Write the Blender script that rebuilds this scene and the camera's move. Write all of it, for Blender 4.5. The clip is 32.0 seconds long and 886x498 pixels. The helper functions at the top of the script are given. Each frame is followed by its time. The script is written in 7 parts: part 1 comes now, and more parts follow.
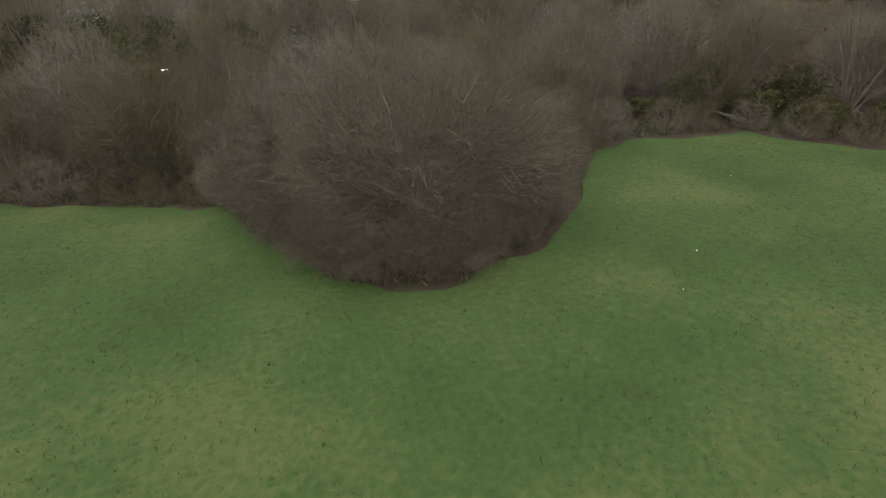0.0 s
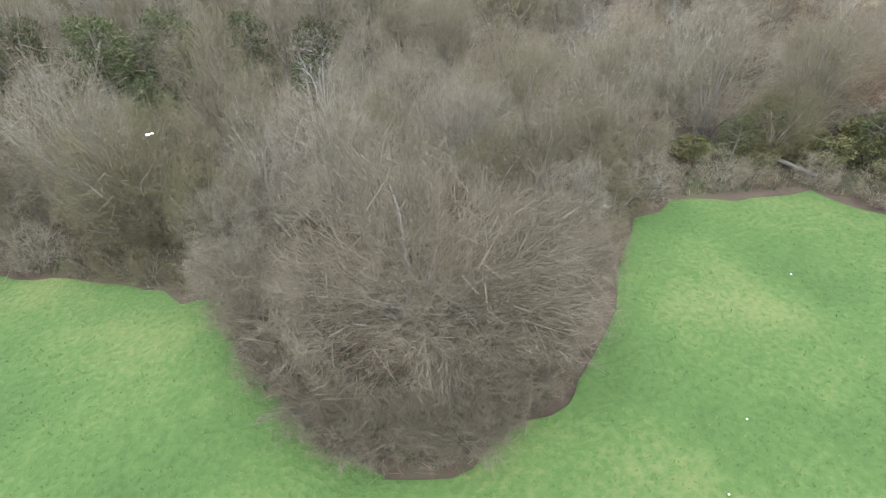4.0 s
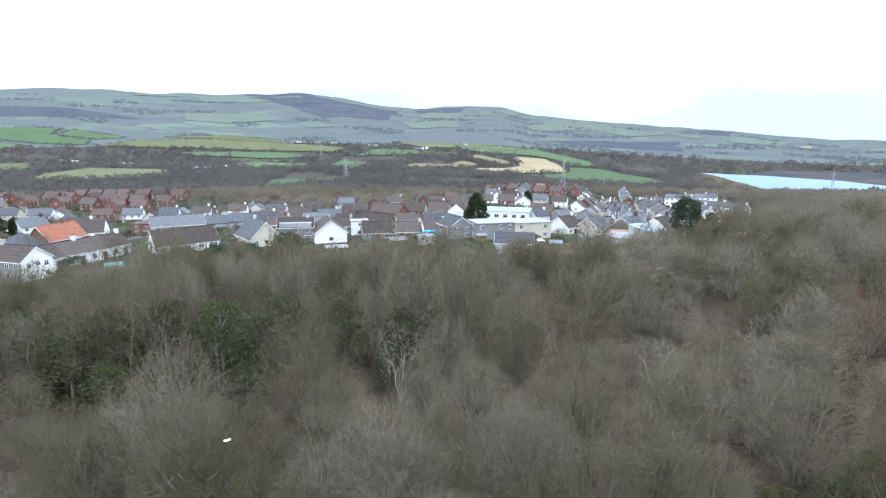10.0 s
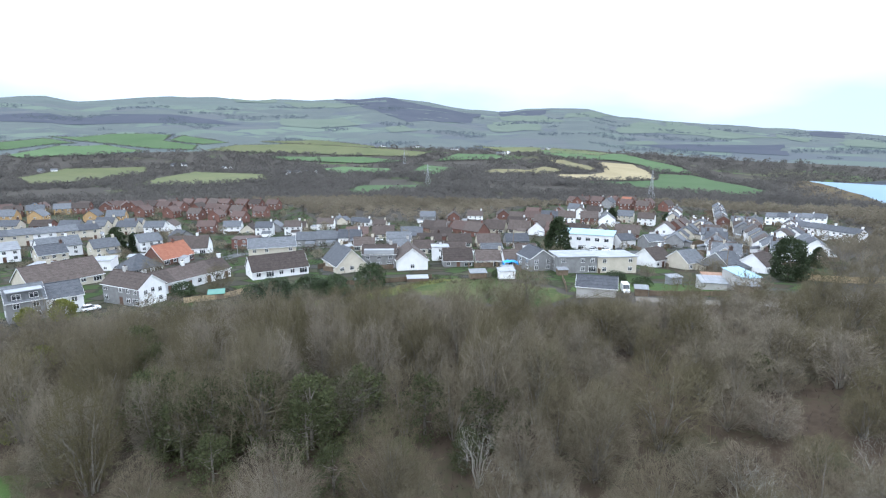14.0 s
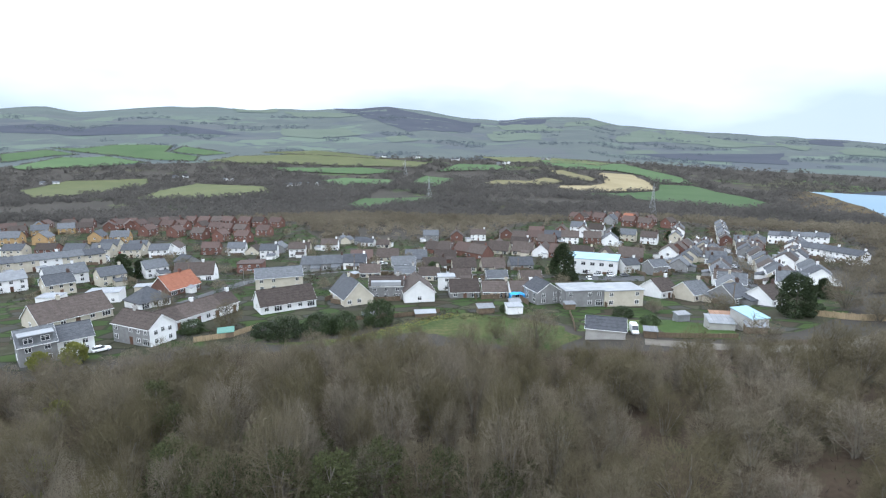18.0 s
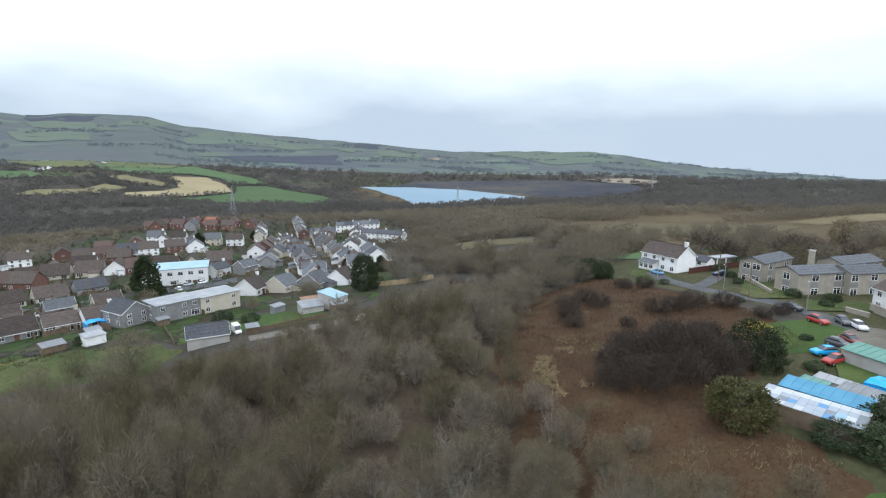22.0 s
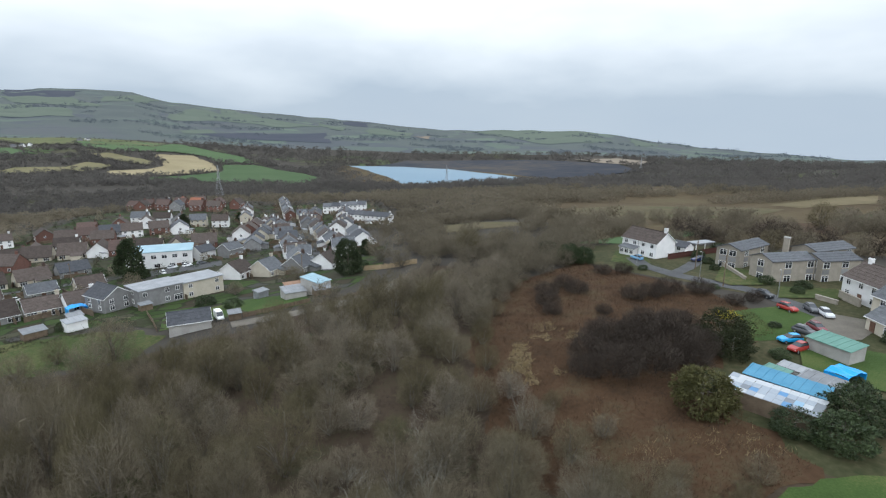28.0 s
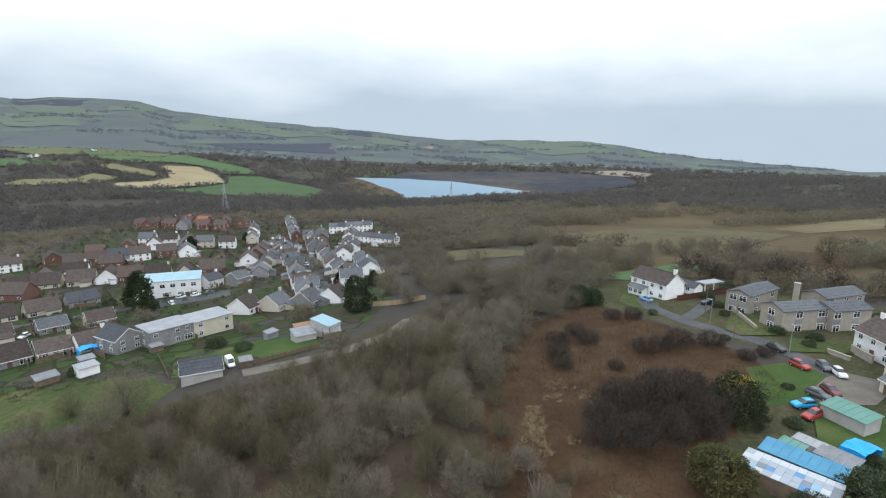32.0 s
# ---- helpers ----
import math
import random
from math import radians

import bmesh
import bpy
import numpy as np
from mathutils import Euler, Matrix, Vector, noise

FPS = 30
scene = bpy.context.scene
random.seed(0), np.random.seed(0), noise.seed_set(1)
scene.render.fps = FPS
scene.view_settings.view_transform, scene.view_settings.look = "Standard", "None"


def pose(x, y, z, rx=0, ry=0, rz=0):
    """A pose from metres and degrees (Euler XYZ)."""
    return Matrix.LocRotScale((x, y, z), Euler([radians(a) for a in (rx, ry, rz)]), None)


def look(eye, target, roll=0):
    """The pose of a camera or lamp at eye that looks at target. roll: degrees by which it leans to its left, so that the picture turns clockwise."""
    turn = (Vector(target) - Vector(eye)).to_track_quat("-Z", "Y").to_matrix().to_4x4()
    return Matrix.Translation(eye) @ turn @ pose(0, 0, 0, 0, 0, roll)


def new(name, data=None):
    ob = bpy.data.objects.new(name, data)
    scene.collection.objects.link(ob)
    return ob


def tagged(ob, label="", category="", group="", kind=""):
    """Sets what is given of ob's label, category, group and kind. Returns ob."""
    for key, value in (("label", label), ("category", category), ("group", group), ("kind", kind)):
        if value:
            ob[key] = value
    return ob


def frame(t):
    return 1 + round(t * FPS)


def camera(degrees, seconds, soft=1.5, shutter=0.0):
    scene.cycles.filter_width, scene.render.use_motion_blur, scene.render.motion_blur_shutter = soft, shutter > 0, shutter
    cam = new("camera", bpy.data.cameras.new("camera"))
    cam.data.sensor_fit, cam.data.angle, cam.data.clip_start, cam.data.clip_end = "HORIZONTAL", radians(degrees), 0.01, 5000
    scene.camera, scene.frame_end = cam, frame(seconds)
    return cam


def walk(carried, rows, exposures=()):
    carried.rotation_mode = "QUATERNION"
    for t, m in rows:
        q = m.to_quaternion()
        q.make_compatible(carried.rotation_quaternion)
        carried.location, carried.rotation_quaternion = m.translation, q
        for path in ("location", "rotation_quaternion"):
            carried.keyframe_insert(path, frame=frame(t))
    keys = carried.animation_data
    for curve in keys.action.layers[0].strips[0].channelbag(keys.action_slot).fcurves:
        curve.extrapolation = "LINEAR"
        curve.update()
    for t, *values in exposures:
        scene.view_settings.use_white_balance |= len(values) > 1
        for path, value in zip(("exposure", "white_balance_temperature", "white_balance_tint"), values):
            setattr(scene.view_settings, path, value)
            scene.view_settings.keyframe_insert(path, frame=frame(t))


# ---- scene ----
cam = camera(80.0, 32.0, soft=1.2)
# seconds, place, pitch, lean and bearing of the flight
PATH = [
    (0, -5.00, -6.95, 11.42, 59.93, -0.67, -22.61),
    (0.5, -4.44, -6.51, 12.57, 47.53, -1.20, -21.54),
    (1, -4.26, -5.97, 13.23, 41.32, -1.18, -21.83),
    (1.5, -3.98, -5.25, 13.77, 41.17, -0.96, -22.23),
    (2, -3.72, -4.56, 14.12, 42.26, -1.21, -22.18),
    (2.5, -3.23, -3.54, 14.85, 41.40, -1.30, -21.71),
    (4.5, -1.44, 0.17, 17.40, 55.61, -0.17, -19.43),
    (5, -1.01, 0.66, 18.23, 56.14, 0.47, -19.79),
    (5.5, -0.69, 1.09, 18.90, 67.48, 0.59, -16.14),
    (6, -0.47, 1.37, 19.36, 77.36, 0.49, -13.07),
    (6.5, -0.32, 1.42, 19.64, 78.19, 0.34, -12.84),
    (7, -0.14, 1.34, 19.76, 78.62, 0.47, -12.87),
    (7.5, -0.03, 1.24, 19.75, 78.67, 0.38, -12.76),
    (8, 0.08, 0.98, 19.63, 78.82, 0.27, -12.79),
    (8.5, 0.20, 0.63, 19.68, 78.30, 0.22, -12.75),
    (9, 0.29, 0.15, 20.24, 78.47, 0.41, -12.64),
    (9.5, 0.26, -0.13, 20.91, 78.49, 0.42, -12.57),
    (10, 0.23, -0.28, 21.77, 78.29, 0.36, -8.72),
    (10.5, 0.22, -0.38, 22.64, 78.19, 0.25, -3.30),
    (11, 0.23, -0.54, 23.66, 78.27, 0.29, -0.07),
    (11.5, 0.09, -0.59, 24.83, 78.12, 0.04, 0.43),
    (12, -0.00, -0.49, 25.97, 78.20, 0.12, 0.31),
    (12.5, 0.01, -0.24, 27.01, 78.14, 0.21, 0.11),
    (13, -0.00, -0.00, 28.05, 78.20, 0.10, 0.09),
    (13.5, -0.10, 0.49, 29.11, 78.45, 0.16, -0.02),
    (14, -0.04, 0.75, 30.14, 78.42, 0.18, -0.02),
    (14.5, -0.25, 1.05, 31.33, 78.61, 0.10, 0.03),
    (15, -0.44, 1.20, 32.51, 78.74, 0.08, -0.07),
    (15.5, -0.70, 1.58, 33.76, 78.82, 0.09, -0.31),
    (17.5, -1.65, 1.82, 37.14, 78.89, -0.02, -0.09),
    (18, -2.09, 1.53, 37.63, 79.24, 0.01, -0.00),
    (18.5, -2.29, 1.28, 37.86, 79.36, 0.01, -0.03),
    (19, -2.68, 0.95, 38.04, 79.43, -0.19, -9.46),
    (19.5, -3.13, 0.36, 38.03, 79.45, 0.06, -29.27),
    (20, -3.32, 0.18, 38.01, 79.42, 0.10, -30.48),
    (20.5, -3.63, -0.48, 37.89, 79.36, 0.02, -38.45),
    (21, -3.91, -0.97, 37.96, 79.48, 0.00, -43.68),
    (21.5, -4.17, -1.35, 38.01, 79.55, 0.07, -43.58),
    (22, -4.56, -1.73, 38.09, 79.50, 0.12, -43.55),
    (22.5, -4.97, -2.07, 37.99, 79.38, 0.12, -43.42),
    (23, -5.20, -2.35, 37.91, 79.08, 0.05, -43.37),
    (23.5, -5.18, -2.82, 37.79, 78.87, 0.02, -43.38),
    (24, -5.25, -3.16, 37.92, 78.89, -0.13, -43.45),
    (24.5, -4.93, -3.64, 37.94, 78.95, -0.23, -43.64),
    (25, -4.84, -3.80, 38.08, 78.89, -0.09, -43.96),
    (25.5, -4.43, -4.12, 37.97, 78.68, 0.10, -44.07),
    (27.5, -3.80, -3.67, 39.22, 77.41, 0.33, -44.40),
    (28, -3.52, -3.52, 40.03, 77.23, 0.47, -44.67),
    (28.5, -3.16, -3.38, 40.90, 77.13, 0.36, -44.68),
    (29, -2.75, -3.08, 41.81, 77.22, 0.37, -44.65),
    (29.5, -2.72, -2.56, 42.78, 77.30, 0.51, -44.60),
    (30, -2.68, -2.27, 43.88, 77.42, 0.52, -44.49),
    (30.5, -2.89, -1.92, 45.16, 77.77, 0.61, -44.51),
    (31, -3.01, -1.72, 46.62, 78.31, 0.60, -44.46),
    (31.5, -3.45, -1.35, 47.87, 78.22, 0.71, -44.36),
    (32, -3.80, -1.16, 49.04, 78.09, 0.68, -44.32),
]


def flight(x, y, z, rx, roll, rz):
    ahead = pose(0, 0, 0, rx, 0, rz)
    return Matrix.Translation((x, y, z)) @ ahead @ pose(0, 0, 0, 0, 0, roll)


# seconds, stops, white balance
EXPOSURES = [
    (0.0, -0.72, 6600, 12), (0.3, -0.1, 6600, 12), (1.0, 0.25, 6550, 12), (2.5, 0.5, 6350, 12), (4.5, 1.02, 5800, 10), (5.0, 1.02, 5780, 10), (6.0, 0.62, 5620, 10), (8.0, 0.36, 5600, 10), (10.0, 0.2, 5600, 10),
    (12.0, 0.08, 5620, 10), (15.5, 0.0, 5680, 9), (18.0, -0.14, 5830, 9), (19.0, -0.12, 5980, 9), (20.0, -0.06, 6150, 9), (21.0, -0.14, 6150, 9), (22.0, -0.5, 5980, 8), (23.0, -0.68, 5990, 8), (28.0, -0.7, 6100, 8), (32.0, -0.6, 6130, 8)]
walk(cam, [(t, flight(x, y, z, rx, roll, rz)) for t, x, y, z, rx, roll, rz in PATH], EXPOSURES)

# ---- light: an overcast winter sky ----
SUN_EL, SUN_AZ = radians(36), radians(205)
world = bpy.data.worlds.new("overcast_sky")
scene.world = world
world.use_nodes = True
wn, wl = world.node_tree.nodes, world.node_tree.links
wn.clear()
sky = wn.new("ShaderNodeTexSky")
sky.sky_type, sky.sun_disc = "NISHITA", False
sky.sun_elevation, sky.sun_rotation, sky.air_density, sky.dust_density = SUN_EL, SUN_AZ, 1.0, 3.0
coord = wn.new("ShaderNodeTexCoord")
stretch = wn.new("ShaderNodeMapping")
stretch.inputs["Scale"].default_value = (1.6, 1.6, 4.6)
clouds = wn.new("ShaderNodeTexNoise")
clouds.inputs["Scale"].default_value, clouds.inputs["Detail"].default_value, clouds.inputs["Roughness"].default_value = 1.7, 4.5, 0.5
ramp = wn.new("ShaderNodeValToRGB")
ramp.color_ramp.elements[0].position, ramp.color_ramp.elements[0].color = 0.30, (0.79, 0.91, 1.04, 1)
ramp.color_ramp.elements[1].position, ramp.color_ramp.elements[1].color = 0.68, (0.85, 0.96, 1.07, 1)
toward = wn.new("ShaderNodeVectorMath")
toward.operation, toward.inputs[1].default_value = "DOT_PRODUCT", (0.20, 0.93, 0.30)
thinner = wn.new("ShaderNodeMath")
thinner.operation, thinner.inputs[1].default_value = "MULTIPLY_ADD", 0.10
shift = wn.new("ShaderNodeMath")
shift.operation, shift.inputs[1].default_value = "ADD", -0.07
split = wn.new("ShaderNodeSeparateXYZ")
rise = wn.new("ShaderNodeMapRange")
rise.inputs["From Min"].default_value, rise.inputs["From Max"].default_value = 0.135, 0.335
high = wn.new("ShaderNodeMixRGB")
high.inputs["Color2"].default_value = (2.05, 2.07, 2.07, 1)
zenith = wn.new("ShaderNodeMapRange")
zenith.inputs["From Min"].default_value, zenith.inputs["From Max"].default_value = 0.22, 0.9
dome = wn.new("ShaderNodeMixRGB")
dome.inputs["Color2"].default_value = (2.75, 2.9, 3.15, 1)
cover = wn.new("ShaderNodeMixRGB")
cover.inputs["Fac"].default_value = 0.94
boost = wn.new("ShaderNodeMixRGB")
boost.blend_type, boost.inputs["Fac"].default_value, boost.inputs["Color2"].default_value = "MULTIPLY", 1.0, (11.0, 11.0, 11.0, 1)
back = wn.new("ShaderNodeBackground")
back.inputs["Strength"].default_value = 0.1
out = wn.new("ShaderNodeOutputWorld")
wl.new(coord.outputs["Generated"], stretch.inputs["Vector"])
wl.new(stretch.outputs["Vector"], clouds.inputs["Vector"])
wl.new(coord.outputs["Generated"], toward.inputs[0])
wl.new(toward.outputs["Value"], thinner.inputs[0])
wl.new(clouds.outputs["Fac"], thinner.inputs[2])
wl.new(thinner.outputs[0], shift.inputs[0])
wl.new(shift.outputs[0], ramp.inputs["Fac"])
wl.new(coord.outputs["Generated"], split.inputs["Vector"])
drift = wn.new("ShaderNodeMath")
drift.operation, drift.inputs[1].default_value = "MULTIPLY_ADD", 0.17
wl.new(clouds.outputs["Fac"], drift.inputs[0])
wl.new(split.outputs["Z"], drift.inputs[2])
wl.new(drift.outputs[0], rise.inputs["Value"])
wl.new(rise.outputs["Result"], high.inputs["Fac"])
wl.new(ramp.outputs["Color"], high.inputs["Color1"])
wl.new(split.outputs["Z"], zenith.inputs["Value"])
wl.new(zenith.outputs["Result"], dome.inputs["Fac"])
wl.new(high.outputs["Color"], dome.inputs["Color1"])
wl.new(dome.outputs["Color"], boost.inputs["Color1"])
wl.new(sky.outputs["Color"], cover.inputs["Color1"])
wl.new(boost.outputs["Color"], cover.inputs["Color2"])
wl.new(cover.outputs["Color"], back.inputs["Color"])
wl.new(back.outputs["Background"], out.inputs["Surface"])

sun_data = bpy.data.lights.new("sun", "SUN")
sun_data.energy, sun_data.angle, sun_data.color = 0.9, radians(25), (1.0, 0.98, 0.95)
sun = new("sun", sun_data)
sun.matrix_world = look((300 * math.sin(SUN_AZ), 300 * math.cos(SUN_AZ), 220), (0, 0, 0))

# ---- materials ----


def material(name, tones, scale=1.0, rough=0.85, bump=0.0, fine=12.0, vary=0.0, metal=0.0, space="Object", spec=0.3, island=0.0, grain=0.35, thin=0.0):
    """A node material: two or three tones mixed by noise at a coarse and a fine scale, with relief; vary: change from object to object."""
    m = bpy.data.materials.new(name)
    m.use_nodes = True
    n, k = m.node_tree.nodes, m.node_tree.links
    b = n["Principled BSDF"]
    b.inputs["Roughness"].default_value, b.inputs["Metallic"].default_value = rough, metal
    b.inputs["Specular IOR Level"].default_value = spec
    tc = n.new("ShaderNodeTexCoord")
    if space == "World":
        geo = n.new("ShaderNodeNewGeometry")
        src = geo.outputs["Position"]
    else:
        src = tc.outputs["Object"]
    a = n.new("ShaderNodeTexNoise")
    a.inputs["Scale"].default_value, a.inputs["Detail"].default_value = scale, 5.0
    c = n.new("ShaderNodeTexNoise")
    c.inputs["Scale"].default_value, c.inputs["Detail"].default_value = scale * fine, 3.0
    k.new(src, a.inputs["Vector"])
    k.new(src, c.inputs["Vector"])
    r = n.new("ShaderNodeValToRGB")
    for e, pos in zip(r.color_ramp.elements, (0.34, 0.66)):
        e.position = pos
    if len(tones) > 2:
        r.color_ramp.elements.new(0.5)
    for e, tone in zip(r.color_ramp.elements, tones):
        e.color = (*tone, 1)
    mix = n.new("ShaderNodeMath")
    mix.operation = "MULTIPLY_ADD"
    mix.inputs[1].default_value = grain
    less = n.new("ShaderNodeMath")
    less.operation = "MULTIPLY"
    less.inputs[1].default_value = 1 - grain
    k.new(a.outputs["Fac"], less.inputs[0])
    k.new(c.outputs["Fac"], mix.inputs[0])
    k.new(less.outputs[0], mix.inputs[2])
    k.new(mix.outputs[0], r.inputs["Fac"])
    last = r.outputs["Color"]
    for amount, which in ((vary, "object"), (island, "island")):
        if amount:
            if which == "object":
                rnd = n.new("ShaderNodeObjectInfo").outputs["Random"]
            else:
                rnd = n.new("ShaderNodeNewGeometry").outputs["Random Per Island"]
            mr = n.new("ShaderNodeMapRange")
            mr.inputs["To Min"].default_value, mr.inputs["To Max"].default_value = 1 - amount, 1 + amount
            k.new(rnd, mr.inputs["Value"])
            hs = n.new("ShaderNodeHueSaturation")
            k.new(mr.outputs["Result"], hs.inputs["Value"])
            if amount > 0.3 and which == "object":
                for sock, lo, hi in (("Saturation", 1.25, 0.82), ("Hue", 0.518, 0.490)):
                    turn = n.new("ShaderNodeMapRange")
                    turn.inputs["To Min"].default_value, turn.inputs["To Max"].default_value = lo, hi
                    k.new(rnd, turn.inputs["Value"])
                    k.new(turn.outputs["Result"], hs.inputs[sock])
            k.new(last, hs.inputs["Color"])
            last = hs.outputs["Color"]
    k.new(last, b.inputs["Base Color"])
    if bump:
        bp = n.new("ShaderNodeBump")
        bp.inputs["Strength"].default_value, bp.inputs["Distance"].default_value = bump, 0.1
        k.new(c.outputs["Fac"], bp.inputs["Height"])
        k.new(bp.outputs["Normal"], b.inputs["Normal"])
    if thin:
        # thin twigs and leaves let light through
        lit, both = n.new("ShaderNodeBsdfTranslucent"), n.new("ShaderNodeMixShader")
        both.inputs["Fac"].default_value = thin
        k.new(last, lit.inputs["Color"])
        k.new(b.outputs["BSDF"], both.inputs[1])
        k.new(lit.outputs["BSDF"], both.inputs[2])
        k.new(both.outputs["Shader"], n["Material Output"].inputs["Surface"])
    return m


GRASS = material("meadow_grass", [(0.034, 0.058, 0.016), (0.049, 0.080, 0.022), (0.089, 0.104, 0.035)], 0.13, 0.9, 1.0, 30, space="World", spec=0.1, grain=0.36)
BLADE = material("grass_blades", [(0.040, 0.070, 0.018), (0.070, 0.104, 0.027), (0.125, 0.128, 0.047)], 0.22, 0.8, 0, 6, island=0.5, space="World", spec=0.15)
FIELD_G = material("pasture", [(0.060, 0.098, 0.043), (0.082, 0.122, 0.057)], 0.012, 0.95, 0.2, 9, space="World", vary=0.15, spec=0.08)
FIELD_O = material("rough_pasture", [(0.078, 0.090, 0.042), (0.112, 0.116, 0.056)], 0.012, 0.95, 0.2, 9, space="World", vary=0.12, spec=0.08)
FIELD_S = material("straw_field", [(0.210, 0.174, 0.100), (0.268, 0.226, 0.134)], 0.015, 0.95, 0.2, 12, space="World", vary=0.1, spec=0.08)
FIELD_T = material("tan_stubble", [(0.130, 0.122, 0.064), (0.185, 0.160, 0.088)], 0.012, 0.95, 0.2, 9, space="World", spec=0.08)
BLEACHED = material("bleached_pasture", [(0.105, 0.088, 0.050), (0.165, 0.135, 0.080)], 0.03, 0.95, 0.3, 10, space="World", spec=0.05)
LITTER = material("leaf_litter", [(0.034, 0.026, 0.018), (0.060, 0.044, 0.030), (0.050, 0.050, 0.026)], 0.15, 0.95, 0.7, 10, space="World", spec=0.1)
BRACKEN = material("dead_bracken", [(0.036, 0.023, 0.013), (0.062, 0.036, 0.020), (0.072, 0.055, 0.031)], 0.16, 0.95, 0.8, 9, space="World", spec=0.1)
FROND = material("bracken_fronds", [(0.044, 0.027, 0.016), (0.084, 0.047, 0.025), (0.120, 0.080, 0.044)], 0.14, 0.9, 0, 12, island=0.4, space="World", spec=0.1)
STRAW = material("dead_grass", [(0.230, 0.178, 0.098), (0.350, 0.285, 0.170)], 0.5, 0.9, 0, 6, island=0.25, space="World", spec=0.1)
VERGE_S = material("yellow_verge_grass", [(0.180, 0.175, 0.050), (0.310, 0.280, 0.100)], 0.3, 0.9, 0, 6, island=0.3, space="World", spec=0.1)
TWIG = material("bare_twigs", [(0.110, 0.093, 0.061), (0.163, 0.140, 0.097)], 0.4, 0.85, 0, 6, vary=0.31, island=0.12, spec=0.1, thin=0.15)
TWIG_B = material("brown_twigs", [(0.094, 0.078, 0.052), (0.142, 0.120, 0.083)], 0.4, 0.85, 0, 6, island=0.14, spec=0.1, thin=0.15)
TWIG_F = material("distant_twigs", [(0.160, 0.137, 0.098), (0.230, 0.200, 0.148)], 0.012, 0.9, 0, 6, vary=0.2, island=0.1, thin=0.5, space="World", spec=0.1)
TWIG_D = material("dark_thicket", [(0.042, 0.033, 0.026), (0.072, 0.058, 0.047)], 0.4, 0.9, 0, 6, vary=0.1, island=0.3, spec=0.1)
BARK = material("grey_bark", [(0.100, 0.086, 0.070), (0.180, 0.162, 0.136)], 1.5, 0.9, 0.5, 8, vary=0.15)
PALE = material("pale_bark", [(0.200, 0.185, 0.155), (0.280, 0.260, 0.220)], 1.5, 0.85, 0.4, 8)
NEEDLE = material("dark_needles", [(0.022, 0.036, 0.016), (0.056, 0.072, 0.032)], 0.6, 0.7, 0, 6, vary=0.2, island=0.4, spec=0.2)
LEAF = material("evergreen_leaves", [(0.023, 0.038, 0.014), (0.052, 0.072, 0.026)], 0.6, 0.6, 0, 6, vary=0.25, island=0.4, spec=0.3)
LEAF_Y = material("yellowing_leaves", [(0.110, 0.120, 0.025), (0.190, 0.190, 0.040)], 0.6, 0.6, 0, 6, island=0.35, spec=0.25)
FLOWER = material("gorse_flowers", [(0.300, 0.260, 0.020), (0.420, 0.360, 0.035)], 1.0, 0.7, 0, 6, island=0.2)
BRAMBLE = material("bramble", [(0.030, 0.024, 0.018), (0.060, 0.048, 0.034), (0.040, 0.055, 0.022)], 0.3, 0.85, 0, 6, island=0.4, space="World", spec=0.15)
WHITE = material("white_render", [(0.680, 0.680, 0.670), (0.800, 0.800, 0.792)], 0.5, 0.85, 0.15, 12, vary=0.10)
CREAM = material("cream_render", [(0.430, 0.390, 0.310), (0.540, 0.500, 0.410)], 0.5, 0.85, 0.15, 12, vary=0.06)
GREY = material("grey_pebbledash", [(0.180, 0.180, 0.178), (0.270, 0.270, 0.268)], 0.8, 0.9, 0.4, 20, vary=0.15)
STONE = material("buff_brick", [(0.250, 0.225, 0.185), (0.330, 0.300, 0.250)], 0.9, 0.9, 0.4, 18, vary=0.08)
BRICK = material("red_brick", [(0.120, 0.064, 0.050), (0.180, 0.092, 0.072)], 0.8, 0.9, 0.4, 20, vary=0.2)
OCHRE = material("ochre_brick", [(0.330, 0.215, 0.100), (0.430, 0.295, 0.150)], 0.8, 0.9, 0.4, 20, vary=0.1)
SLATE = material("grey_slates", [(0.070, 0.074, 0.080), (0.120, 0.125, 0.133)], 1.2, 0.7, 0.5, 14, vary=0.35, spec=0.15)
BROWN = material("brown_roof_tiles", [(0.056, 0.045, 0.039), (0.096, 0.078, 0.068)], 1.2, 0.85, 0.5, 14, vary=0.3, spec=0.15)
TERRA = material("orange_roof_tiles", [(0.220, 0.080, 0.044), (0.300, 0.125, 0.074)], 1.2, 0.75, 0.5, 14)
RUST = material("red_brown_tiles", [(0.064, 0.044, 0.037), (0.105, 0.068, 0.056)], 1.2, 0.75, 0.5, 14, vary=0.2)
FELT = material("pale_flat_roof", [(0.230, 0.240, 0.248), (0.340, 0.350, 0.358)], 0.3, 0.7, 0.1, 15)
SHEET = material("grey_sheet_roof", [(0.160, 0.168, 0.176), (0.260, 0.268, 0.276)], 0.5, 0.55, 0.2, 10, vary=0.2)
AQUA = material("pale_blue_roof", [(0.230, 0.350, 0.400), (0.320, 0.440, 0.490)], 0.2, 0.6, 0.1, 15)
TEAL = material("green_sheet_roof", [(0.090, 0.200, 0.160), (0.130, 0.260, 0.210)], 0.4, 0.6, 0.2, 12)
BLUE = material("blue_roof_paint", [(0.050, 0.190, 0.300), (0.085, 0.260, 0.380)], 0.4, 0.55, 0.2, 12)
TARP = material("blue_tarpaulin", [(0.010, 0.260, 0.680), (0.030, 0.360, 0.800)], 0.8, 0.4, 0.4, 6)
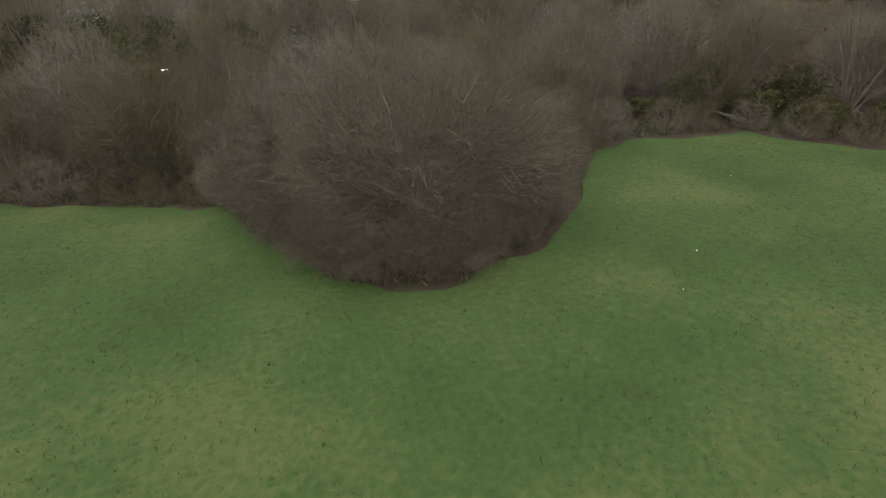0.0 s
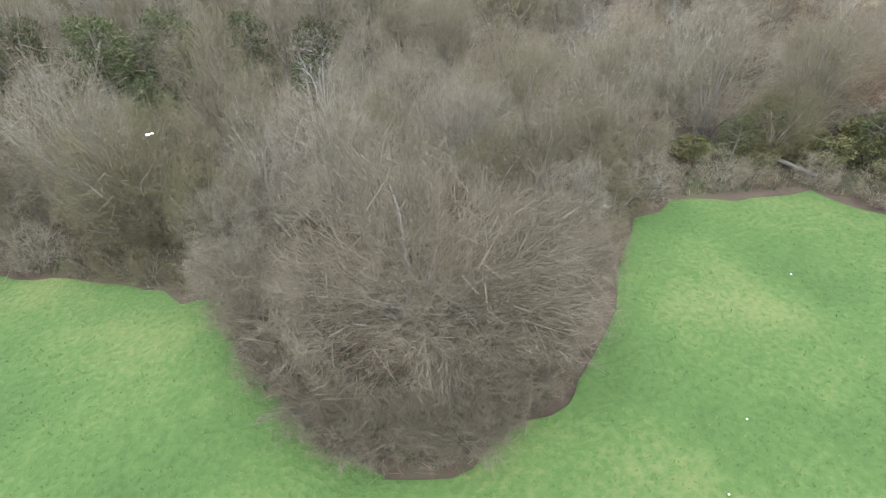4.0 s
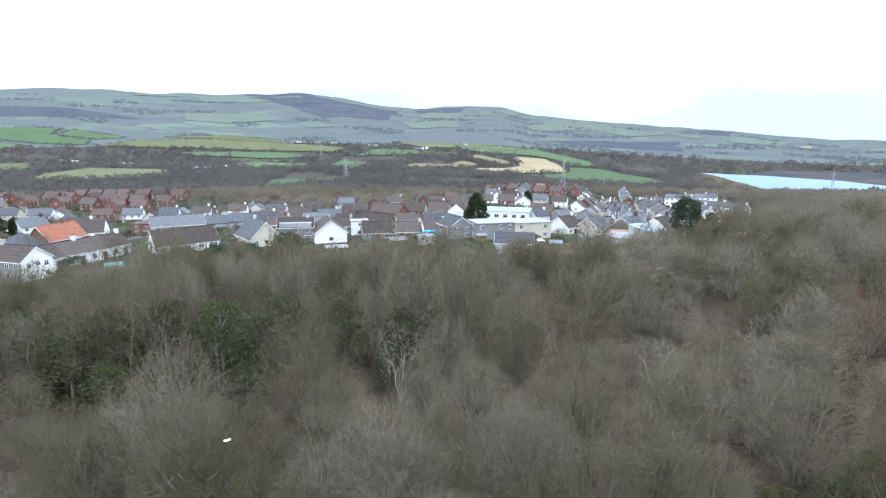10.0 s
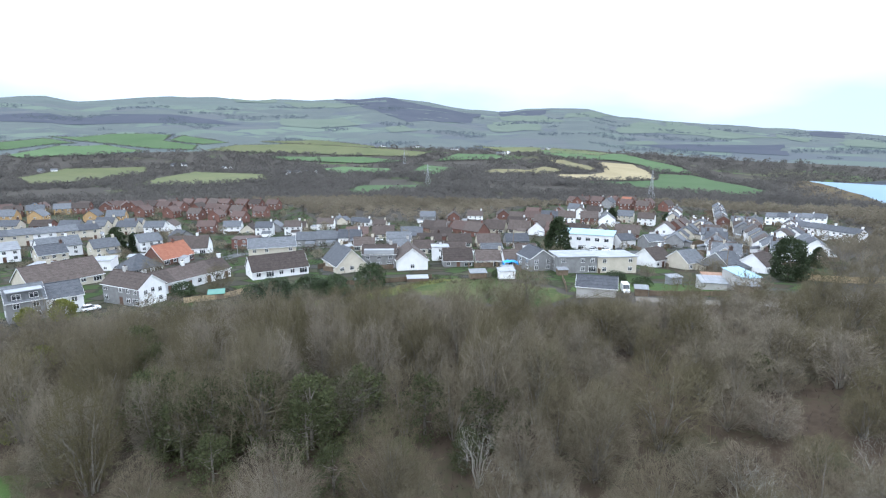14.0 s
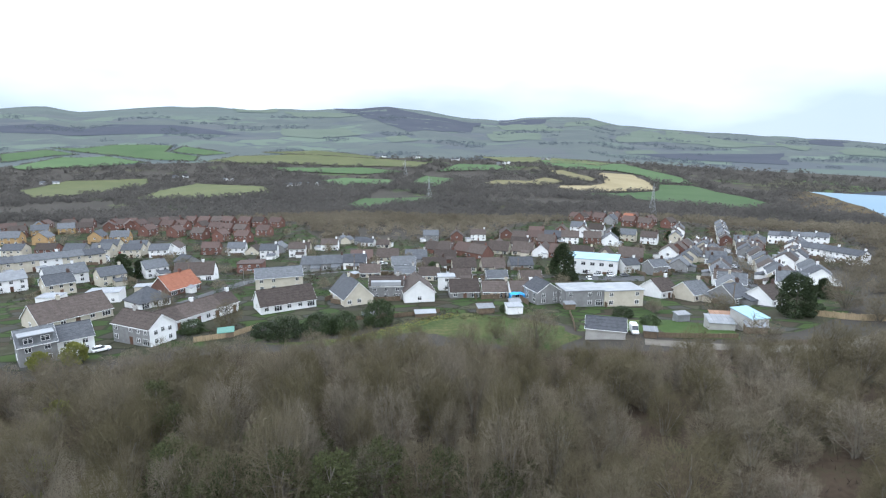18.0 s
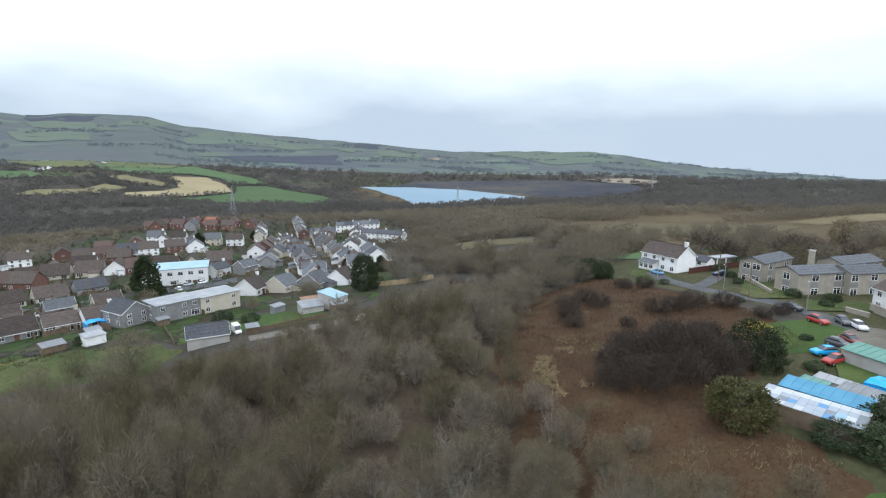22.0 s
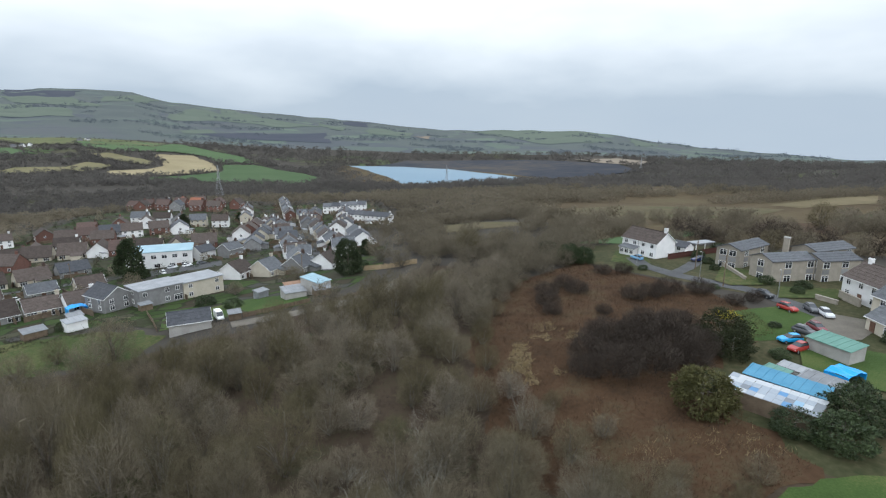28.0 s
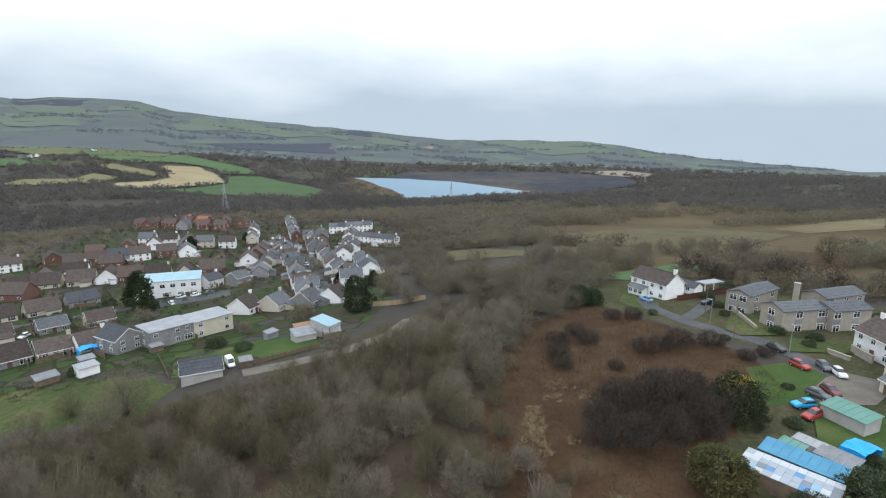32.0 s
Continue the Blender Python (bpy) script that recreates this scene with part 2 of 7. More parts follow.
RUSTY = material("rusty_sheet", [(0.200, 0.110, 0.065), (0.310, 0.200, 0.135)], 0.7, 0.8, 0.3, 8)
TIMBER = material("weathered_boards", [(0.110, 0.080, 0.055), (0.190, 0.145, 0.100)], 1.0, 0.85, 0.3, 10, vary=0.2)
FENCE = material("pale_fence_boards", [(0.330, 0.250, 0.150), (0.420, 0.330, 0.210)], 1.0, 0.85, 0.3, 10, vary=0.15)
PVC = material("white_window_frame", [(0.740, 0.740, 0.730), (0.800, 0.800, 0.790)], 2.0, 0.4, 0, 6)
PANE = material("window_glass", [(0.020, 0.024, 0.028), (0.045, 0.050, 0.056)], 0.6, 0.08, 0, 3, vary=0.3, spec=0.6)
IVY_LEAF = material("ivy_leaves", [(0.046, 0.054, 0.022), (0.084, 0.090, 0.038)], 0.6, 0.7, 0, 6, vary=0.2, island=0.4, spec=0.2, thin=0.25)
DOOR = material("painted_door", [(0.090, 0.050, 0.035), (0.160, 0.090, 0.060)], 2.0, 0.5, 0, 6, vary=0.3)
ASPHALT = material("asphalt", [(0.042, 0.043, 0.044), (0.078, 0.079, 0.080)], 0.25, 0.75, 0.3, 16, space="World")
TRACK = material("gravel_track", [(0.095, 0.083, 0.066), (0.155, 0.138, 0.112)], 0.3, 0.9, 0.5, 14, space="World")
CONCRETE = material("concrete", [(0.300, 0.290, 0.270), (0.420, 0.410, 0.385)], 0.5, 0.85, 0.3, 12, vary=0.1)
STEEL = material("galvanised_steel", [(0.300, 0.310, 0.320), (0.400, 0.410, 0.420)], 0.2, 0.5, 0, 5, metal=0.6)
MOOR_T = material("tan_moor_grass", [(0.070, 0.064, 0.036), (0.108, 0.090, 0.054), (0.066, 0.074, 0.034)], 0.025, 0.95, 0.5, 11, space="World", spec=0.05)
MOOR = material("moorland", [(0.062, 0.046, 0.029), (0.090, 0.069, 0.041), (0.102, 0.088, 0.050)], 0.02, 0.95, 0.5, 11, space="World", spec=0.05)
TYRE = material("rubber", [(0.015, 0.015, 0.015), (0.030, 0.030, 0.030)], 3.0, 0.8)


def paint(name, tone):
    return material(name, [tone, tuple(min(1, v * 1.12 + 0.004) for v in tone)], 0.6, 0.25, 0, 8, spec=0.5)


WATER = material("lake_water", [(0.14, 0.22, 0.28), (0.17, 0.25, 0.31)], 0.004, 0.45, 0.05, 40, space="World", spec=0.06)


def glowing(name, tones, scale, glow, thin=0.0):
    """Distance: a matt backdrop; the faint blue haze of the air before it is put in as emission."""
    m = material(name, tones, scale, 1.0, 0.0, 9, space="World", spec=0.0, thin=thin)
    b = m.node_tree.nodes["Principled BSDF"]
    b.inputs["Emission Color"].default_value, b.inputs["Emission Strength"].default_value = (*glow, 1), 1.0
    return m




def patchwork(name, across, cells, hedge, edge, cover, share, moor=None, glow=None, jitter=0.25, cover_scale=0.35):
    """Land cut into plots: cells of that size in turn of the tones given, dark hedges along their borders, and patches
    of wood or scrub; glow: air haze put in as emission.
    """
    m = material(name, cover, cover_scale / across * 3, 0.98, 0.25, 11, space="World", spec=0.05)
    n, k = m.node_tree.nodes, m.node_tree.links
    b = n["Principled BSDF"]
    woods = b.inputs["Base Color"].links[0].from_socket
    geo = n.new("ShaderNodeNewGeometry")
    flat = n.new("ShaderNodeMapping")
    flat.inputs["Scale"].default_value, flat.inputs["Rotation"].default_value = (1 / across, 1.5 / across, 0.0), (0, 0, 0.5)
    wob = n.new("ShaderNodeTexNoise")
    wob.inputs["Scale"].default_value, wob.inputs["Detail"].default_value = 2.0 / across, 3.0
    bend = n.new("ShaderNodeVectorMath")
    bend.operation, bend.inputs[1].default_value = "MULTIPLY_ADD", (jitter, jitter, 0)
    k.new(geo.outputs["Position"], flat.inputs["Vector"])
    k.new(geo.outputs["Position"], wob.inputs["Vector"])
    k.new(wob.outputs["Color"], bend.inputs[0])
    k.new(flat.outputs["Vector"], bend.inputs[2])
    cell, rim = n.new("ShaderNodeTexVoronoi"), n.new("ShaderNodeTexVoronoi")
    rim.feature = "DISTANCE_TO_EDGE"
    for v in (cell, rim):
        v.voronoi_dimensions = "2D"
        v.inputs["Scale"].default_value = 1.0
        k.new(bend.outputs["Vector"], v.inputs["Vector"])
    part_of = n.new("ShaderNodeSeparateColor")
    k.new(cell.outputs["Color"], part_of.inputs["Color"])
    tone = n.new("ShaderNodeValToRGB")
    tone.color_ramp.interpolation = "CONSTANT"
    for i, c in enumerate(cells):
        e = tone.color_ramp.elements[i] if i < 2 else tone.color_ramp.elements.new(i / len(cells))
        e.position, e.color = i / len(cells), (*c, 1)
    k.new(part_of.outputs["Red"], tone.inputs["Fac"])

    def blend(fac, one, two):
        mix = n.new("ShaderNodeMixRGB")
        k.new(fac, mix.inputs["Fac"])
        for sock, value in ((mix.inputs["Color1"], one), (mix.inputs["Color2"], two)):
            if isinstance(value, tuple):
                sock.default_value = (*value, 1)
            else:
                k.new(value, sock)
        return mix.outputs["Color"]

    def span(src, lo, hi):
        r = n.new("ShaderNodeMapRange")
        r.inputs["From Min"].default_value, r.inputs["From Max"].default_value = lo, hi
        k.new(src, r.inputs["Value"])
        return r.outputs["Result"]

    line = span(rim.outputs["Distance"], edge, edge * 1.6)
    land = blend(line, hedge, tone.outputs["Color"])
    big = n.new("ShaderNodeTexNoise")
    big.inputs["Scale"].default_value, big.inputs["Detail"].default_value, big.inputs["Roughness"].default_value = cover_scale / across, 5.0, 0.6
    k.new(geo.outputs["Position"], big.inputs["Vector"])
    land = blend(span(big.outputs["Fac"], share - 0.015, share + 0.015), woods, land)
    if moor:
        high = n.new("ShaderNodeSeparateXYZ")
        k.new(geo.outputs["Position"], high.inputs["Vector"])
        lift = n.new("ShaderNodeMath")
        lift.operation, lift.inputs[1].default_value = "MULTIPLY_ADD", 260.0
        k.new(big.outputs["Fac"], lift.inputs[0])
        k.new(high.outputs["Z"], lift.inputs[2])
        land = blend(span(lift.outputs[0], moor[1], moor[1] + 50), land, moor[0])
    k.new(land, b.inputs["Base Color"])
    # blue haze over distant land, painted in as emission
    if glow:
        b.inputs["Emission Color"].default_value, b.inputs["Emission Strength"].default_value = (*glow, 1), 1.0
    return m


# far hills: the last tone is painted haze that the land emits
HILL = patchwork("hazed_hills", 240.0, [(0.072, 0.090, 0.060), (0.050, 0.052, 0.053), (0.082, 0.102, 0.066), (0.060, 0.060, 0.056), (0.064, 0.078, 0.056)], (0.042, 0.044, 0.046), 0.03,
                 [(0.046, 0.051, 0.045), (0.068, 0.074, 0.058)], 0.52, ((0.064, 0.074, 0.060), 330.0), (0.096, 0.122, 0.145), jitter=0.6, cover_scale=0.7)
VALE = patchwork("valley_ground", 90.0, [(0.082, 0.080, 0.048), (0.068, 0.092, 0.042), (0.088, 0.092, 0.052), (0.078, 0.072, 0.050), (0.078, 0.102, 0.046)], (0.046, 0.040, 0.034), 0.05,
                 [(0.052, 0.047, 0.040), (0.070, 0.063, 0.053)], 0.57)
GARDEN = patchwork("garden_ground", 7.0, [(0.036, 0.056, 0.020), (0.052, 0.048, 0.038), (0.046, 0.066, 0.024), (0.058, 0.056, 0.050), (0.050, 0.042, 0.030), (0.042, 0.060, 0.024), (0.062, 0.060, 0.040)], (0.030, 0.034, 0.020), 0.05,
                   [(0.036, 0.040, 0.022), (0.060, 0.055, 0.040)], 0.44)
VERGE_G = material("rough_verge_grass", [(0.036, 0.052, 0.018), (0.060, 0.074, 0.027), (0.105, 0.096, 0.046)], 0.11, 0.95, 0.8, 9, space="World", spec=0.08, grain=0.5)
ROUGH_G = material("rough_winter_grass", [(0.034, 0.040, 0.018), (0.054, 0.054, 0.027), (0.086, 0.072, 0.040)], 0.12, 0.95, 0.8, 9, space="World", spec=0.08, grain=0.5)
# dark spoil tones plus a faint blue emission painted in for haze
WASTE = glowing("hazed_spoil_bank", [(0.034, 0.036, 0.042), (0.052, 0.052, 0.056), (0.090, 0.078, 0.062)], 0.006, (0.026, 0.033, 0.044))
# twigs of the far valley, with slight haze put in as blue emission
TWIG_H = glowing("hazed_twigs", [(0.096, 0.088, 0.076), (0.140, 0.128, 0.112)], 0.006, (0.024, 0.028, 0.037), 0.6)
# hillside sheets: haze is painted in as the blue emission given last
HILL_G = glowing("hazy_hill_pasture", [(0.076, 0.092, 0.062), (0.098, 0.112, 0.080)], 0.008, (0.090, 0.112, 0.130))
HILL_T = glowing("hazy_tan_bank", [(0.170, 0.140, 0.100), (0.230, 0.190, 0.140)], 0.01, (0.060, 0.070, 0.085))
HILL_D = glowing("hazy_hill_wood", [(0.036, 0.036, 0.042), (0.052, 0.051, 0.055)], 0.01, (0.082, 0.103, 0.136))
# copse haze painted as pale blue emission, stronger as the thin mix halves it
HILL_W = glowing("hazed_copses", [(0.048, 0.052, 0.052), (0.062, 0.066, 0.062)], 0.006, (0.200, 0.252, 0.305), 0.5)

# ---- shapes ----
from mathutils import geometry


class Shape:
    """Corners and faces of one mesh, gathered piece by piece; each face keeps the number of its material."""

    def __init__(self):
        self.v, self.f, self.m = [], [], []

    def add(self, verts, faces, slot=0):
        n = len(self.v)
        self.v.extend(verts)
        self.f.extend([tuple(n + i for i in face) for face in faces])
        self.m.extend([slot] * len(faces))
        return self

    def box(self, x0, y0, z0, x1, y1, z1, slot=0):
        v = [(x, y, z) for z in (z0, z1) for y in (y0, y1) for x in (x0, x1)]
        return self.add(v, [(0, 2, 3, 1), (4, 5, 7, 6), (0, 1, 5, 4), (2, 6, 7, 3), (0, 4, 6, 2), (1, 3, 7, 5)], slot)

    def tube(self, a, b, r0, r1, n=6, slot=0, cap=False):
        a, b = Vector(a), Vector(b)
        d = (b - a).normalized()
        u = d.orthogonal().normalized()
        w = d.cross(u)
        ring = [(u * math.cos(t) + w * math.sin(t)) for t in (2 * math.pi * i / n for i in range(n))]
        v = [tuple(a + p * r0) for p in ring] + [tuple(b + p * r1) for p in ring]
        f = [(i, (i + 1) % n, n + (i + 1) % n, n + i) for i in range(n)]
        if cap:
            f += [tuple(reversed(range(n))), tuple(range(n, 2 * n))]
        return self.add(v, f, slot)

    def slab(self, top, thick, slot=0):
        """A plate under four top corners."""
        low = [(x, y, z - thick) for x, y, z in top]
        return self.add(list(top) + low, [(0, 1, 2, 3), (7, 6, 5, 4), (0, 4, 5, 1), (1, 5, 6, 2), (2, 6, 7, 3), (3, 7, 4, 0)], slot)

    def mesh(self, name, *mats):
        me = bpy.data.meshes.new(name)
        me.from_pydata([tuple(p) for p in self.v], [], self.f)
        for m in mats:
            me.materials.append(m)
        if len(mats) > 1:
            me.polygons.foreach_set("material_index", self.m)
        me.update()
        return me


def part(name, shape, mat, parent, label="", m=None):
    """One mesh as a part under a thing or under a part."""
    data = shape.mesh(name, mat) if isinstance(shape, Shape) else shape
    ob = new(name, data)
    ob.parent = parent
    if m is not None:
        ob.matrix_basis = m
    return tagged(ob, label) if label else ob


def thing(name, m, label, category, group="", kind=""):
    ob = new(name)
    ob.matrix_basis = m
    ob.empty_display_size = 0.3
    return tagged(ob, label, category, group, kind)


def solid(name, shape, mat, label, category="", group="", kind="", m=None):
    ob = new(name, shape.mesh(name, *(mat if isinstance(mat, (list, tuple)) else (mat,))) if isinstance(shape, Shape) else shape)
    if m is not None:
        ob.matrix_basis = m
    return tagged(ob, label, category, group, kind)


# ---- terrain ----
NEAR = [(-5, 5, 0.2), (9, 8, 0.0), (21, 20, -0.4), (30, 19, -0.5), (-10, -10, 0.8), (20, -15, 1.5), (-4, 14, 0.2), (-25, 12, -0.8),
        (-8, 30, -2.0), (6, 42, -3.0), (24, 36, -1.5), (40, 24, 1.5), (60, 43, 5.0), (75, 14, 5.0), (62, 22, 4.6), (86, 22, 6.2),
        (92, 5, 5.6), (107, 10, 7.4), (125, 30, 7.0), (142, 56, 4.6), (150, 30, 7.4), (100, 45, 5.6), (60, 75, 3.0)]
TOWN = [(40, 105, -1.4), (64, 103, -1.0), (10, 118, -5.0), (36, 140, -6.0), (53, 148, -6.8), (85, 127, -3.5), (110, 110, 1.0),
        (-30, 145, -8.5), (-56, 145, -8.5), (-90, 178, -11.5), (-95, 130, -9.0), (-130, 210, -15.0), (-11, 160, -9.0), (-89, 238, -20.0),
        (20, 240, -19.0), (60, 238, -18.5), (194, 245, -20.0), (150, 330, -24.0), (0, 330, -25.0), (-120, 330, -25.0), (-40, 80, -6.0),
        (130, 160, -8.0), (180, 130, 1.0), (200, 60, 4.0), (250, 150, -6.0), (-60, 60, -5.0)]
EDGE = [(-90, 95, -8.0), (62, 195, -14.0), (95, 190, -13.0), (120, 215, -16.0), (75, 160, -8.5), (20, 200, -14.0), (105, 150, -8.0)]
VALLEY = [(-500, 500, -34), (-250, 600, -38), (50, 600, -40), (350, 560, -40), (556, 887, -46), (287, 1352, -22), (-730, 1193, -44),
          (-230, 1033, -34), (0, 840, -38), (560, 420, -30), (420, 180, -14), (400, 0, 0), (300, -200, 6), (-300, 150, -18),
          (-400, -100, -10), (0, -250, 6), (-600, 900, -42), (800, 600, -45), (900, 250, -30), (800, -100, 0),
          (650, 740, -54), (715, 640, -54), (720, 900, -54), (610, 640, -52), (690, 800, -54)]
CP = np.array(NEAR + TOWN + EDGE + VALLEY, float)
# skyline: bearing in degrees east of north, elevation in degrees
SKY_AZ = [-180, -100, -60, -39, -36, -34, -29, -24, -18, -11, -6.2, -1.5, 2.7, 6.2, 8.5, 11.7, 15, 18, 23, 28, 34.7, 44, 52, 59, 62, 67, 72, 76, 83, 110, 180]
SKY_EL = [1.0, 1.0, 2.5, 3.3, 3.5, 3.2, 3.75, 3.95, 3.85, 4.05, 4.3, 3.95, 3.1, 2.9, 3.2, 3.25, 3.1, 2.3, 1.85, 1.4, 0.95, -0.05, -0.05, -0.05, -0.4, -1.1, -1.6, -1.9, -2.3, -1.0, 1.0]
def shepard(x, y):
    x = np.asarray(x, float)[..., None]; y = np.asarray(y, float)[..., None]
    d2 = (x - CP[:, 0]) ** 2 + (y - CP[:, 1]) ** 2
    s = 6.0 + 0.10 * np.hypot(CP[:, 0], CP[:, 1])
    w = s / (d2 + s * s) ** 1.75
    return (w * CP[:, 2]).sum(-1) / w.sum(-1)
def height(x, y):
    x = np.asarray(x, float); y = np.asarray(y, float)
    r = np.hypot(x, y); az = np.degrees(np.arctan2(x, y))
    top = 37 + 4000 * np.tan(np.radians(np.interp(az, SKY_AZ, SKY_EL)))
    k = np.clip((r - 1300) / 2700, 0, 1) ** 1.15
    z = shepard(x, y)
    z = z + (top - z) * k
    z = z + np.clip((r - 1500) / 1500, 0, 1) * 7 * np.sin(x / 97 + np.sin(y / 151) * 2) * np.sin(y / 83 + np.sin(x / 133))
    return np.where(r > 4000, z - (r - 4000) * 0.12, z)


def ground_z(x, y):
    return float(height(x, y))


def on_ground(x, y, turn=0.0, lift=0.0):
    return pose(x, y, ground_z(x, y) + lift, 0, 0, turn)


def inside(px, py, outline):
    """Which of the points lie in the outline."""
    px, py = np.asarray(px), np.asarray(py)
    res = np.zeros(px.shape, bool)
    n = len(outline)
    for i in range(n):
        (x0, y0), (x1, y1) = outline[i], outline[(i + 1) % n]
        if y0 != y1:
            res ^= ((y0 > py) != (y1 > py)) & (px < (x1 - x0) * (py - y0) / (y1 - y0) + x0)
    return res


def wavy(outline, step, wobble):
    """The outline cut into short edges that wander a little."""
    res = []
    for i in range(len(outline)):
        a, b = Vector((*outline[i], 0)), Vector((*outline[(i + 1) % len(outline)], 0))
        n = max(1, int((b - a).length / step))
        for j in range(n):
            p = a.lerp(b, j / n)
            q = noise.noise_vector(p / (step * 3)) * wobble
            res.append((p.x + q.x, p.y + q.y))
    return res


def drape(outline, step, lift, wobble=0.0, edge=0.0):
    """A sheet over the land inside the outline, lifted a little above it; edge: thickness of its rim."""
    rim = wavy(outline, step, wobble)
    xs, ys = [p[0] for p in rim], [p[1] for p in rim]
    gx, gy = np.meshgrid(np.arange(min(xs), max(xs), step), np.arange(min(ys), max(ys), step))
    gx, gy = gx.ravel(), gy.ravel()
    keep = inside(gx, gy, rim)
    pts = [Vector(p) for p in rim] + [Vector((a, b)) for a, b in zip(gx[keep], gy[keep])]
    v, _, f, *_ = geometry.delaunay_2d_cdt(pts, [(i, (i + 1) % len(rim)) for i in range(len(rim))], [], 1, 1e-4)
    z = height(np.array([p.x for p in v]), np.array([p.y for p in v])) + lift
    s = Shape()
    s.add([(p.x, p.y, float(h)) for p, h in zip(v, z)], [tuple(t) for t in f])
    return s


def scatter(rng, outline, spacing, without=()):
    """Places in the outline about that far apart."""
    xs, ys = [p[0] for p in outline], [p[1] for p in outline]
    gx, gy = np.meshgrid(np.arange(min(xs), max(xs), spacing), np.arange(min(ys), max(ys), spacing))
    gx = gx.ravel() + rng.uniform(-0.45, 0.45, gx.size) * spacing
    gy = gy.ravel() + rng.uniform(-0.45, 0.45, gy.size) * spacing
    ok = inside(gx, gy, outline)
    for hole in without:
        ok &= ~inside(gx, gy, hole)
    return list(zip(gx[ok].tolist(), gy[ok].tolist()))


# ---- the land ----
def ring_sheet(radii, bearings, closed, lift=0.0):
    r, a = np.meshgrid(radii, np.radians(bearings), indexing="ij")
    x, y = r * np.sin(a), r * np.cos(a)
    z = height(x, y) + lift
    n = len(bearings)
    s = Shape()
    faces = []
    for i in range(len(radii) - 1):
        for j in range(n if closed else n - 1):
            k = (j + 1) % n
            faces.append((i * n + j, i * n + k, (i + 1) * n + k, (i + 1) * n + j))
    s.add(np.stack([x, y, z], -1).reshape(-1, 3).tolist(), faces)
    return s


RINGS = [0.3] + [2 + 2.2 * i for i in range(60)] + [136 * 1.045 ** i for i in range(58)]
RINGS = [r for r in RINGS if r < 1690] + [1700]
land = ring_sheet(RINGS, np.arange(0, 360, 1.25), True)
solid("ground", land, VALE, "dark winter ground of leaf mould and rough grass", "ground", kind="structure")
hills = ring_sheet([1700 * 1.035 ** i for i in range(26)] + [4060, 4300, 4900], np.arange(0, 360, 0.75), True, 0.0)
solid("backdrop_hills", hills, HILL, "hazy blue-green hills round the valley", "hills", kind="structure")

# ---- meadow, heath, roads and fields near by ----
MEADOW = [(-60, -60), (90, -60), (68, -4), (57, 5.5), (48, 6), (38, 8), (32, 11.6), (30.2, 14.4), (28.3, 17.8), (20.5, 20.0), (16.3, 19.2), (12.2, 14.8), (8.6, 11.2), (5.6, 9.0), (2.4, 8.1), (-0.8, 8.6), (-2.3, 10.4),
          (-4.1, 14.4), (-5.8, 20.4), (-10.3, 24.4), (-16.2, 27.8), (-23, 31.5), (-33, 37), (-44, 50), (-60, 53)]
HEATH = [(46, 37), (58, 52), (77, 66), (100, 74), (128, 74), (121, 57), (118, 44), (112, 27), (98, 17), (90, 20), (76, 20), (66, 12), (62, 4), (50, 8), (40, 22)]
solid("meadow", drape(MEADOW, 0.9, 0.10, 1.0), GRASS, "short green meadow grass with worn yellowish patches", "grass", kind="structure")
WOODLAND_FLOOR = [(-70, -5), (70, -5), (100, 58), (114, 92), (104, 113), (40, 100), (0, 112), (-52, 114), (-93, 96), (-80, 60)]
solid("wood_floor", drape(WOODLAND_FLOOR, 3.0, 0.03, 1.0), LITTER, "brown leaf litter under the trees", "wood floor", kind="structure")
solid("heath", drape(HEATH, 1.5, 0.09, 3.0), BRACKEN, "rust-brown heath of dead bracken", "heath", kind="structure")
VERGE = [(-46, 121), (-28, 122), (-12, 132), (0, 143), (10, 138), (25, 128), (28, 112), (20, 106), (6, 114), (-8, 124), (-28, 118)]
solid("rough_verge", drape(VERGE, 1.5, 0.06, 2.5), VERGE_G, "rough yellowish grass below the gardens", "grass", kind="structure")
